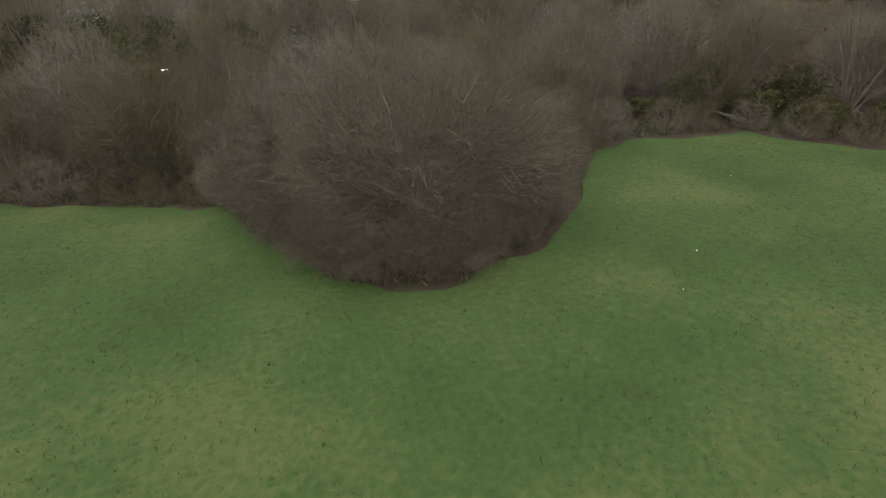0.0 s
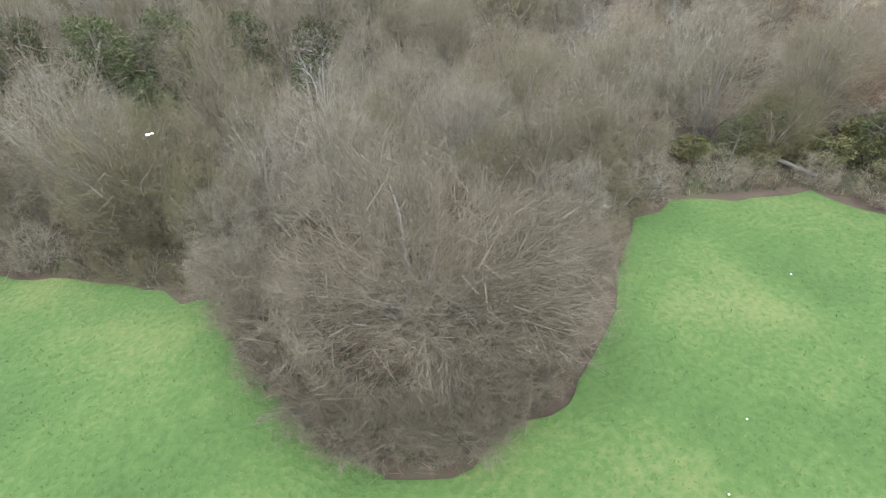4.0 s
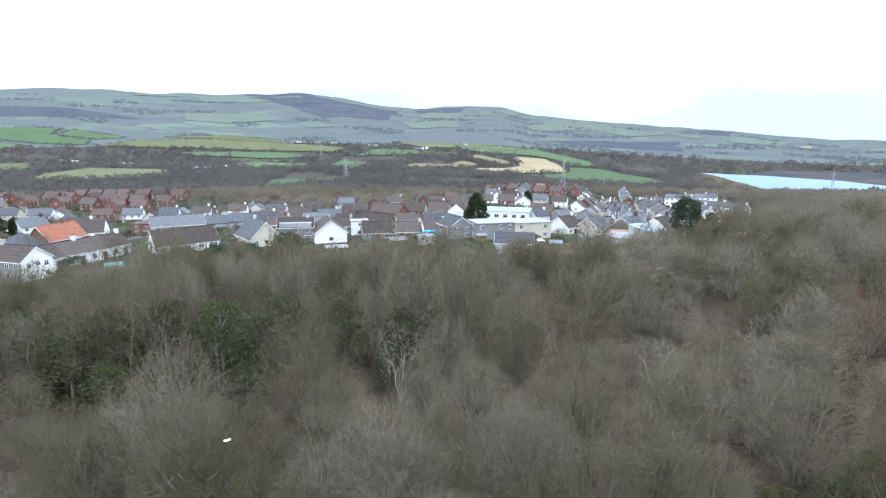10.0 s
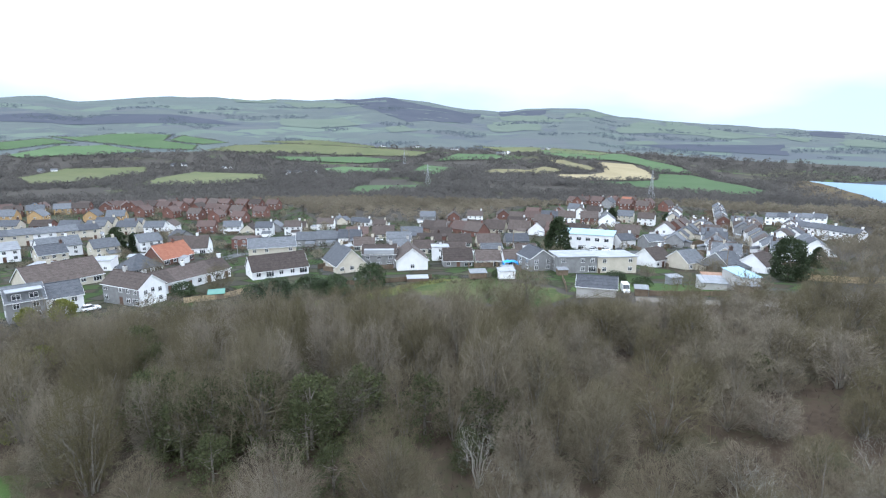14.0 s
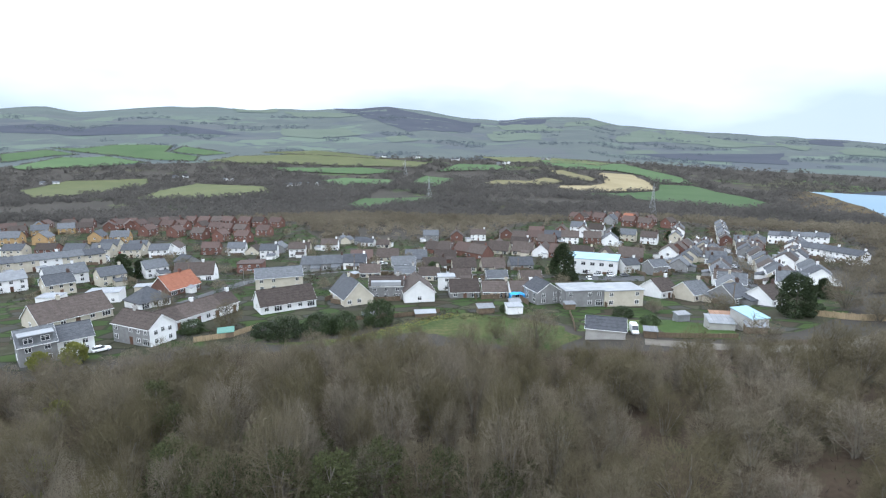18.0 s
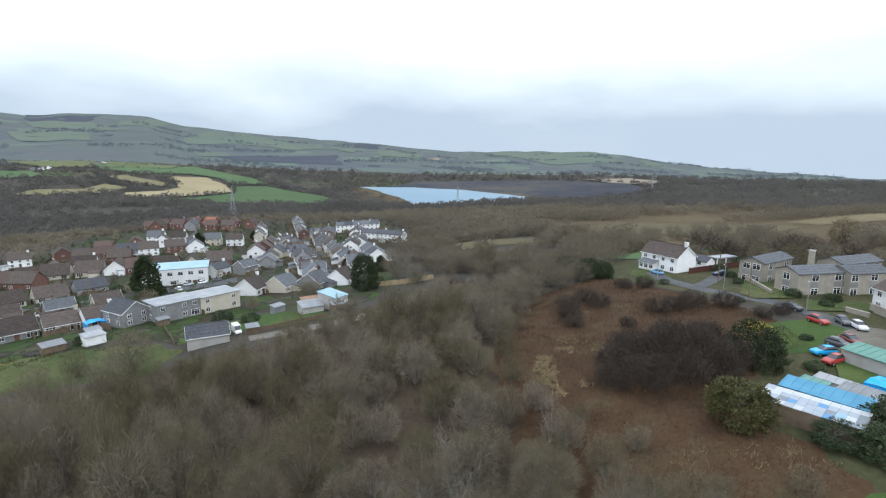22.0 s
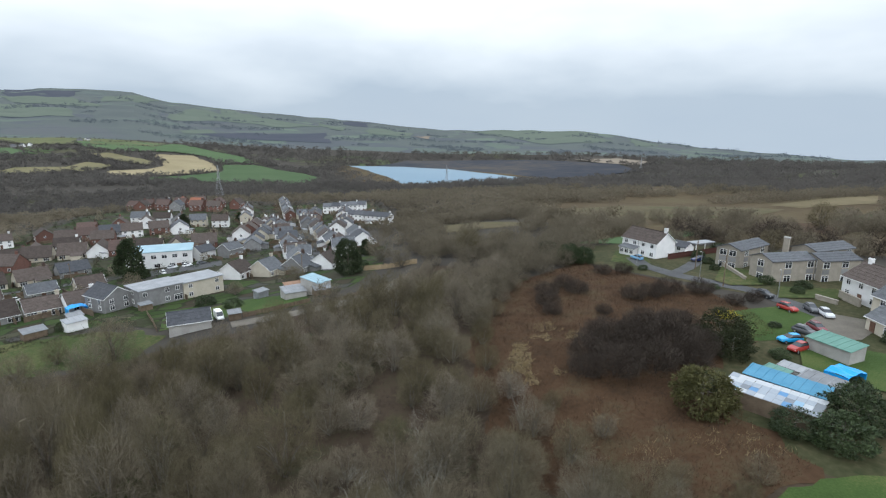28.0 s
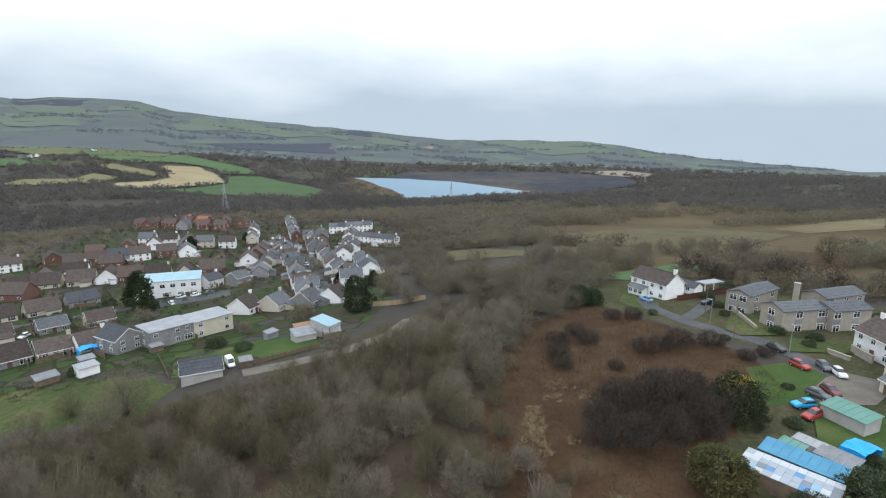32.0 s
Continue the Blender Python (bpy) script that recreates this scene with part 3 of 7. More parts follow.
for outline, mat, label in (
    ([(29, 118), (44, 112), (47, 116), (52, 134), (36, 137)], GRASS, "green back lawn behind the garage"),
    ([(47, 108), (60, 106), (64, 118), (52, 132), (47, 120)], GRASS, "green garden lawn"),
    ([(92, 19), (105, 26), (114, 20), (112, 11), (103, 13), (95, 16)], GRASS, "bright green lawn beside the parked cars"),
    ([(132, 66), (128, 58), (135, 56), (150, 66), (146, 72)], VERGE_G, "green lawn beside the white house"),
    ([(128, 48), (135, 45), (139, 52), (131, 56)], ROUGH_G, "green front lawn"),
    ([(124, 36), (142, 40), (138, 30), (128, 26), (122, 32)], VERGE_G, "grass in front of the flats"),
    ([(119, 22), (128, 24), (136, 14), (128, 12)], VERGE_G, "grass beside the flats"),
    ([(84, 10), (98, 14), (100, 2), (86, 0)], GRASS, "back garden grass among the sheds"),
    ([(155, 95), (195, 76), (200, 62), (160, 74)], FIELD_G, "green paddock behind the white house"),
    ([(306, 26), (317, 47), (345, 34), (330, 20)], FIELD_G, "small green field on the heath"),
    ([(199, 217), (185, 149), (189, 121), (170, 140), (162, 162)], MOOR_T, "rough tan pasture"),
    ([(249, 175), (385, 132), (353, 74), (291, 80), (232, 149)], MOOR_T, "rough tan pasture"),
    ([(387, 91), (491, 47), (396, 37), (361, 68)], BLEACHED, "bleached tan rough field"),
    ([(204, 75), (282, 60), (298, 25), (242, 31)], BRACKEN, "strip of rust-coloured bracken"),
    ([(458, 483), (497, 451), (433, 395), (432, 446)], FIELD_G, "small green field near the lake"),
):
    solid("lawn" if "lawn" in label else "field", drape(outline, 4.0 if "lawn" in label else 9.0, 0.10 if "lawn" in label else 0.3, 0.5), mat, label, "grass", kind="structure")


def strip(points, wide, lift, step=4.0):
    """A band along a line over the land."""
    pts = [Vector((*p, 0)) for p in points]
    fine = []
    for a, b in zip(pts, pts[1:]):
        n = max(1, int((b - a).length / step))
        fine += [a.lerp(b, i / n) for i in range(n)]
    fine.append(pts[-1])
    left, right = [], []
    for i, p in enumerate(fine):
        d = (fine[min(i + 1, len(fine) - 1)] - fine[max(i - 1, 0)]).normalized()
        o = Vector((-d.y, d.x, 0)) * wide / 2
        left.append(p + o)
        right.append(p - o)
    s = Shape()
    n = len(fine)
    rows = [[tuple(l.lerp(r, k / 4)) for l, r in zip(left, right)] for k in range(5)]
    v = []
    for k, row in enumerate(rows):
        v += [(x, y, ground_z(x, y) + lift) for x, y, _ in row]
    s.add(v, [(k * n + i, (k + 1) * n + i, (k + 1) * n + i + 1, k * n + i + 1) for k in range(4) for i in range(n - 1)])
    return s


ROUGH = [(118, 2), (112, 14), (118, 24), (120, 46), (122.5, 57), (128.5, 73), (131, 86), (146, 91), (160, 78), (176, 44), (176, 8), (140, -6)]
solid("rough_grass", drape(ROUGH, 3.0, 0.05, 1.5), ROUGH_G, "rough winter grass round the flats", "grass", kind="structure")
PLOTS = [(62, -4), (61, 6), (66, 24), (76, 20), (90, 24), (106, 28), (114, 18), (110, 0), (86, -8)]
solid("rough_grass", drape(PLOTS, 3.0, 0.05, 1.5), ROUGH_G, "rough grass and mud between the workshops", "grass", kind="structure")
MOORLAND = [(168, 96), (232, 190), (330, 250), (520, 300), (820, 280), (900, 40), (560, -80), (300, -40), (192, 18)]
solid("moor", drape(MOORLAND, 12.0, 0.12, 6.0), MOOR, "tan and brown rough moorland beyond the flats", "moor", kind="structure")
ROAD = [(139, 63), (131, 56), (124.5, 45), (122, 36), (121.5, 28), (117, 19), (112, 12), (113, 5), (118, -8)]
solid("road", strip(ROAD, 4.2, 0.12, 2.0), ASPHALT, "grey asphalt lane past the flats", "road", kind="structure")
solid("driveway", strip([(124, 46), (133, 46), (143, 47)], 3.6, 0.13, 2.0), ASPHALT, "wet asphalt drive to the parked van", "road", kind="structure")
solid("yard", drape([(110, 14), (115, 12), (116, 4), (104, 6), (98, 12), (101, 15)], 2.0, 0.14), TRACK, "gravel parking yard", "yard", kind="structure")
solid("track", strip([(40, 106), (52, 102), (63, 99.5), (76, 101), (90, 108)], 4.2, 0.1, 2.0), TRACK, "muddy gravel track along the gardens", "track", kind="structure")
STREET = [(91, 144), (96, 155), (113, 190), (131, 228), (144, 260), (157, 292), (177, 344)]
solid("street", strip(STREET, 7.0, 0.15), ASPHALT, "grey street between the terraces", "road", kind="structure")
solid("close", strip([(-84, 162), (-78, 190), (-74, 215)], 6.0, 0.15), ASPHALT, "grey asphalt close between the houses", "road", kind="structure")
solid("estate_road", strip([(-2, 262), (4, 285), (0, 310), (-10, 330)], 5.5, 0.15), ASPHALT, "grey estate road", "road", kind="structure")
solid("back_lane", strip([(-110, 205), (-60, 222), (0, 222), (40, 215)], 5.0, 0.15), ASPHALT, "grey lane between the house rows", "road", kind="structure")

TOWN_GROUND = [(-400, 480), (-380, 310), (-220, 196), (-110, 98), (-60, 117), (-46, 122), (-12, 134), (0, 144), (26, 130), (30, 118), (60, 108), (74, 112), (100, 130), (130, 165), (150, 230), (222, 270), (256, 350), (210, 388), (186, 420), (150, 500), (98, 484), (46, 390), (20, 366), (-80, 345), (-122, 430)]
solid("town_ground", drape(TOWN_GROUND, 6.0, 0.08, 1.0), GARDEN, "small gardens, yards and drives between the houses", "gardens", kind="structure")

# ---- valley fields ----
VALLEY_FIELDS = (
    ([(206, 987), (261, 951), (322, 973), (415, 1040), (447, 1148), (453, 1277), (386, 1300), (358, 1284), (356, 1194), (335, 1108), (292, 1061), (230, 1049)], FIELD_S, "straw-coloured stubble field"),
    ([(259, 1356), (301, 1350), (319, 1265), (335, 1176), (314, 1126), (280, 1177), (265, 1288)], FIELD_T, "narrow curved strip of straw stubble"),
    ([(79, 1092), (111, 1155), (181, 1127), (225, 1190), (254, 1130), (201, 1052), (145, 1055), (101, 1066)], FIELD_T, "dull tan stubble field"),
    ([(210, 900), (277, 840), (364, 738), (389, 682), (504, 818), (526, 918), (542, 1144), (460, 1140), (410, 1016), (310, 938)], FIELD_G, "smooth green field sloping to the woods"),
    ([(286, 1608), (519, 1538), (536, 1387), (569, 1261), (556, 1189), (466, 1179), (479, 1270), (429, 1355), (335, 1372), (280, 1484)], FIELD_G, "smooth green field"),
    ([(-1232, 1491), (-1213, 1636), (-1090, 1600), (-1123, 1469), (-1130, 1363)], FIELD_G, "green pasture"),
    ([(-1063, 1305), (-1082, 1520), (-999, 1594), (-831, 1499), (-948, 1368), (-1010, 1280)], FIELD_G, "green pasture"),
    ([(-1237, 1695), (-1128, 1837), (-932, 1861), (-882, 1703), (-751, 1646), (-725, 1562), (-844, 1553), (-1018, 1625)], FIELD_G, "broad green pasture"),
    ([(-873, 1719), (-897, 1859), (-698, 1746), (-748, 1671)], FIELD_G, "small green pasture"),
    ([(-696, 1558), (-652, 1696), (-477, 1776), (-147, 1636), (-42, 1572), (-71, 1478), (-471, 1564)], FIELD_O, "long pale olive pasture"),
    ([(-613, 1793), (-444, 1876), (-168, 1673), (-239, 1678), (-492, 1762)], FIELD_O, "narrow pale olive pasture"),
    ([(-803, 996), (-826, 1168), (-695, 1246), (-657, 1190), (-604, 951), (-654, 843)], FIELD_O, "rough olive pasture"),
    ([(-469, 789), (-527, 978), (-553, 1194), (-336, 1000), (-280, 863), (-344, 793), (-397, 764)], FIELD_O, "rough olive pasture"),
    ([(-126, 664), (-122, 777), (-32, 817), (-5, 779), (-66, 713), (-94, 644)], FIELD_G, "green meadow among woods"),
    ([(-480, 1487), (-227, 1481), (-94, 1397), (-209, 1357), (-430, 1424)], FIELD_G, "green pasture among hedges"),
    ([(-71, 1098), (-50, 1330), (25, 1203), (-17, 1031)], FIELD_G, "green pasture among hedges"),
    ([(-22, 1385), (41, 1554), (152, 1512), (176, 1388), (22, 1399)], FIELD_G, "green pasture among hedges"),
    ([(104, 1798), (280, 1712), (490, 1549), (424, 1461), (192, 1584)], FIELD_O, "pale olive pasture"),
    ([(-284, 1184), (-241, 1296), (-110, 1205), (-108, 1065), (-204, 1032)], FIELD_G, "green pasture among hedges"),
)
for outline, mat, label in VALLEY_FIELDS:
    solid("field", drape(outline, 30.0, 2.0, 4.0), mat, label, "field", kind="structure")
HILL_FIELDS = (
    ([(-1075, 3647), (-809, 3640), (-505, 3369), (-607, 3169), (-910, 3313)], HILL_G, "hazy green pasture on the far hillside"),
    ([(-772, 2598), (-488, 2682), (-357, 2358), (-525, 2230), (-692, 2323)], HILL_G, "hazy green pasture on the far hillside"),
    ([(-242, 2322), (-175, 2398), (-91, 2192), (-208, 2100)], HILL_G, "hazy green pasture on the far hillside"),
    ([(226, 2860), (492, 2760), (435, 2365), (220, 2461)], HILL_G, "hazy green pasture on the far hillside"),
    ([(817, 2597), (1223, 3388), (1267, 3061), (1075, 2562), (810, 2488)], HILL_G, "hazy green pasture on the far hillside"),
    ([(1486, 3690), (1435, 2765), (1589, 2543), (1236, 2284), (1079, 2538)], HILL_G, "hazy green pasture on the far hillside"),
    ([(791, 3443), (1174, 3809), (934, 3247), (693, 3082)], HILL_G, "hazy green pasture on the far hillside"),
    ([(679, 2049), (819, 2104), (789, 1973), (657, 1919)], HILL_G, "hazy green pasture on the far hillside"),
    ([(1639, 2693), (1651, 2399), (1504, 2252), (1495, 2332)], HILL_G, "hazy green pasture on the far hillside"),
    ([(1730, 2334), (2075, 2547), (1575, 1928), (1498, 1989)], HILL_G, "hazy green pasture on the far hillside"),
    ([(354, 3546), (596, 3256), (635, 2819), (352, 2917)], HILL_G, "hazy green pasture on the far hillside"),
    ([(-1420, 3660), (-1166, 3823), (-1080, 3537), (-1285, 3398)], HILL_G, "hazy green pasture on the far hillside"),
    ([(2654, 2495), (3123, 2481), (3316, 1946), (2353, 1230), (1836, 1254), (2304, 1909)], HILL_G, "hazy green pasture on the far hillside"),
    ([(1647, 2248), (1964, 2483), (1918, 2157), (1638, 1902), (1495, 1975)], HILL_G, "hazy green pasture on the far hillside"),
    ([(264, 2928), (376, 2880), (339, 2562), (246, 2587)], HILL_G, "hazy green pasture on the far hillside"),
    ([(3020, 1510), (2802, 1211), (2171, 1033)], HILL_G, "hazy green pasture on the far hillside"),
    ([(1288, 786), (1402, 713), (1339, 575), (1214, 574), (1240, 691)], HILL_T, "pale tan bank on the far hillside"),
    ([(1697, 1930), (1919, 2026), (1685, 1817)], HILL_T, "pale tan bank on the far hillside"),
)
HILL_WOODS = (
    [(-787, 3908), (-346, 3968), (-52, 3510), (246, 3597), (137, 2885), (-172, 2557), (-444, 3179)],
    [(693, 1964), (967, 1975), (1144, 1763), (1025, 1604), (770, 1759)],
    [(1984, 2955), (2219, 2958), (1949, 2624), (1854, 2739)],
    [(2789, 2262), (2871, 2072), (2471, 1802), (2154, 1740)],
    [(-1789, 2186), (-1545, 2536), (-1114, 2456), (-858, 2313), (-1297, 2121), (-1628, 1985)],
    [(996, 1980), (1308, 2062), (1100, 1729), (895, 1700)],
    [(393, 3939), (738, 3720), (555, 3212), (392, 3552)],
)
# these sheets emit their haze; no air is modelled before them
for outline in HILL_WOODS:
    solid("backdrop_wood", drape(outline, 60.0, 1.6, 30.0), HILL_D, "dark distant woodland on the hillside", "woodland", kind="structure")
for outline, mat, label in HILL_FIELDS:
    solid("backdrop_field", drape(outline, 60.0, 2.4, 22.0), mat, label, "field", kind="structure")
LAKE = [(700, 1013), (642, 858), (590, 745), (560, 680), (528, 625), (572, 600), (653, 577), (750, 530), (781, 649), (803, 792), (779, 912)]
water = Shape()
lake_rim = wavy(LAKE, 20, 6)
water.add([(x, y, -43.0) for x, y in lake_rim], [tuple(range(len(lake_rim)))])
solid("water", water, WATER, "pale blue still water of the quarry lake", "lake", kind="structure")
shore = Shape()
mid = Vector((sum(p[0] for p in lake_rim) / len(lake_rim), sum(p[1] for p in lake_rim) / len(lake_rim)))
rings = []
for reach, share in ((-12.0, 0.0), (4.0, 0.08), (30.0, 0.45), (75.0, 1.0)):
    for x, y in lake_rim:
        d = (Vector((x, y)) - mid).normalized() * reach
        g = ground_z(x + d.x, y + d.y) + 0.6
        rings.append((x + d.x, y + d.y, (-43.6 if reach < 0 else -42.3) * (1 - share) + g * share))
n_rim = len(lake_rim)
shore.add(rings, [(r * n_rim + i, r * n_rim + (i + 1) % n_rim, (r + 1) * n_rim + (i + 1) % n_rim, (r + 1) * n_rim + i) for r in range(3) for i in range(n_rim)])
solid("lake_shore", shore, MOOR, "brown rough banks round the quarry lake", "shore", kind="structure")
# the bank's bluish veil is emission in WASTE, not its own colour
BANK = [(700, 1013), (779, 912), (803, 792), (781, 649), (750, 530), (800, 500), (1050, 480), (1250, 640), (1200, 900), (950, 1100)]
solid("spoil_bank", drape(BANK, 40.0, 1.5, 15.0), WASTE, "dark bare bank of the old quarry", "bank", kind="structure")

# ---- buildings ----
CACHE = {}


def cached(key, make):
    if key not in CACHE:
        CACHE[key] = make()
    return CACHE[key]


def window_meshes(w, h, cols):
    """A window's frame with its bars and sill, and its glass, standing in the plane y = 0 and facing -y."""
    def frame_mesh():
        # one welded frame: the cells of a grid that hold rails or bars
        b, d = 0.07, 0.09
        xs = [-w / 2, -w / 2 + b]
        for i in range(1, cols):
            x = -w / 2 + w * i / cols
            xs += [x - 0.035, x + 0.035]
        xs += [w / 2 - b, w / 2]
        zs = [0, b, h * 0.68, h * 0.68 + 0.05, h - b, h]
        solid_x, solid_z = {i for i in range(0, len(xs), 2)}, {0, 2, 4}
        full = {(i, k) for i in range(len(xs) - 1) for k in range(len(zs) - 1) if i in solid_x or k in solid_z}
        s, at = Shape(), {}

        def corner(i, k, y):
            if (i, k, y) not in at:
                at[i, k, y] = len(s.v)
                s.v.append((xs[i], y, zs[k]))
            return at[i, k, y]

        for i, k in full:
            s.f.append((corner(i, k, -d), corner(i + 1, k, -d), corner(i + 1, k + 1, -d), corner(i, k + 1, -d)))
            for di, dk, p, q in ((-1, 0, (i, k + 1), (i, k)), (1, 0, (i + 1, k), (i + 1, k + 1)), (0, -1, (i, k), (i + 1, k)), (0, 1, (i + 1, k + 1), (i, k + 1))):
                if (i + di, k + dk) not in full:
                    s.f.append((corner(*p, -d), corner(*p, 0.02), corner(*q, 0.02), corner(*q, -d)))
        s.m = [0] * len(s.f)
        return s.mesh("window_frame", PVC)

    def pane_mesh():
        return Shape().box(-w / 2 + 0.06, -0.045, 0.06, w / 2 - 0.06, 0.01, h - 0.06).mesh("pane", PANE)

    return cached(("frame", w, h, cols), frame_mesh), cached(("pane", w, h), pane_mesh)


def add_window(parent, m, w=1.2, h=1.2, cols=2):
    fr, pa = window_meshes(w, h, cols)
    if parent.matrix_basis.translation.xy.length > 290:
        # far off: frame and glass in one piece
        def both():
            s = Shape()
            for src, slot in ((fr, 0), (pa, 1)):
                s.add([tuple(v.co) for v in src.vertices], [tuple(p.vertices) for p in src.polygons], slot)
            return s.mesh("window", PVC, PANE)
        return part("window", cached(("far", w, h, cols), both), None, parent, "", m)
    win = part("window", fr, None, parent, "", m)
    part("pane", pa, None, win)
    return win


def add_door(parent, m, w=0.9, h=2.0, mat=None):
    s = Shape().box(-w / 2, -0.06, 0, w / 2, 0.02, h).box(-w / 2 - 0.08, -0.09, 0, -w / 2, 0.02, h + 0.08).box(w / 2, -0.09, 0, w / 2 + 0.08, 0.02, h + 0.08).box(-w / 2, -0.09, h, w / 2, 0.02, h + 0.08)
    s.box(w / 2 - 0.16, -0.12, h * 0.47, w / 2 - 0.1, -0.06, h * 0.53)
    return part("door", cached(("door", w, h, (mat or DOOR).name), lambda: s.mesh("door", mat or DOOR)), None, parent, "", m)


def side(length, depth, which, along, z):
    """The pose of something on a wall: front (-y), back (+y), left (-x) or right (+x), some way along it."""
    if which == "front":
        return pose(along, -depth / 2, z)
    if which == "back":
        return pose(-along, depth / 2, z, 0, 0, 180)
    if which == "left":
        return pose(-length / 2, -along, z, 0, 0, -90)
    return pose(length / 2, along, z, 0, 0, 90)


def body_mesh(length, depth, eave, rise, hip):
    L, D = length / 2, depth / 2
    v = [(-L, -D, -2.2), (L, -D, -2.2), (L, D, -2.2), (-L, D, -2.2), (-L, -D, eave), (L, -D, eave), (L, D, eave), (-L, D, eave)]
    f = [(0, 1, 5, 4), (2, 3, 7, 6), (0, 3, 2, 1)]
    if hip or not rise:
        f += [(1, 2, 6, 5), (3, 0, 4, 7), (4, 5, 6, 7)]
    else:
        v += [(L, 0, eave + rise - 0.05), (-L, 0, eave + rise - 0.05)]
        f += [(1, 2, 6, 8, 5), (3, 0, 4, 9, 7), (4, 5, 8, 9), (6, 7, 9, 8)]
    s = Shape()
    s.add(v, f)
    # plinth
    s.box(-L - 0.03, -D - 0.03, -2.2, L + 0.03, D + 0.03, 0.25)
    return s


def roof_mesh(length, depth, eave, rise, hip):
    L, D, o, t = length / 2, depth / 2, 0.35, 0.16
    k = rise / D
    z0, z1 = eave - o * k + t, eave + rise + t
    s = Shape()
    if hip:
        h = min(D, L - 0.3)
        a, b = (-L + h, 0, z1), (L - h, 0, z1)
        c = [(-L - o, -D - o, z0), (L + o, -D - o, z0), (L + o, D + o, z0), (-L - o, D + o, z0)]
        low = [(x, y, z - t) for x, y, z in c]
        s.add(c + [a, b] + low, [(0, 1, 5, 4), (1, 2, 5), (2, 3, 4, 5), (3, 0, 4), (0, 6, 7, 1), (1, 7, 8, 2), (2, 8, 9, 3), (3, 9, 6, 0), (6, 9, 8, 7)])
        s.tube(a, b, 0.12, 0.12, 5)
        for corner, top in ((c[0], a), (c[1], b), (c[2], b), (c[3], a)):
            s.tube(corner, top, 0.1, 0.1, 4)
        return s
    x = L + 0.25
    # both slopes as one stepped skin: each course of slates overlaps the one below
    n = max(4, int(math.hypot(D, rise) / 0.8))
    half = []
    for i in range(n):
        u0, u1 = i / n, (i + 1) / n
        half += [((D + o) * (1 - u0), z0 + (z1 - z0) * u0 + 0.05), ((D + o) * (1 - u1), z0 + (z1 - z0) * u1)]
    prof = [(-y, z) for y, z in half] + [(y, z) for y, z in reversed(half)][1:] + [(D + o, z0 - t), (0, z1 - t), (-D - o, z0 - t)]
    m = len(prof)
    s.add([(e, y, z) for e in (-x, x) for y, z in prof], [(i, (i + 1) % m, m + (i + 1) % m, m + i) for i in range(m)] + [tuple(reversed(range(m))), tuple(range(m, 2 * m))])
    return s


def verge_mesh(length, depth, eave, rise):
    """The white board under the verge of one gable, at x = 0."""
    D, o = depth / 2, 0.35
    z = eave - o * rise / D
    prof = [(-D - o, z + 0.1), (0, eave + rise + 0.12), (D + o, z + 0.1), (D + o, z - 0.12), (0, eave + rise - 0.1), (-D - o, z - 0.12)]
    s = Shape()
    s.add([(x, y, h) for x in (-0.02, 0.02) for y, h in prof], [(i, (i + 1) % 6, 6 + (i + 1) % 6, 6 + i) for i in range(6)] + [(2, 1, 4, 3), (5, 4, 1, 0), (8, 9, 10, 7), (11, 6, 7, 10)])
    return s


def ridge_mesh(length, z):
    return Shape().tube((-length / 2 - 0.27, 0, z), (length / 2 + 0.27, 0, z), 0.13, 0.13, 6, cap=True)


def add_chimney(parent, x, y, z, h, mat, pots=2):
    s = Shape().box(-0.45, -0.32, -1.2, 0.45, 0.32, h).box(-0.52, -0.39, h - 0.28, 0.52, 0.39, h - 0.12)
    ch = part("chimney", cached(("chimney", h, mat.name), lambda: s.mesh("chimney", mat)), None, parent, "", pose(x, y, z))
    for i in range(pots):
        pot = cached("pot", lambda: Shape().tube((0, 0, 0), (0, 0, 0.4), 0.13, 0.1, 8, cap=True).mesh("chimney_pot", RUST))
        part("chimney_pot", pot, None, ch, "", pose((i - (pots - 1) / 2) * 0.4, 0, h))
    return ch


def faces_view(m, n):
    """Whether a wall with that outward side looks towards the wood and meadow, from where the town is seen."""
    w = m.to_3x3() @ Vector((n[0], n[1], 0))
    return w.dot(m.translation.xy.to_3d().normalized()) < 0.3


SIDES = {"front": (0, -1), "back": (0, 1), "left": (-1, 0), "right": (1, 0)}


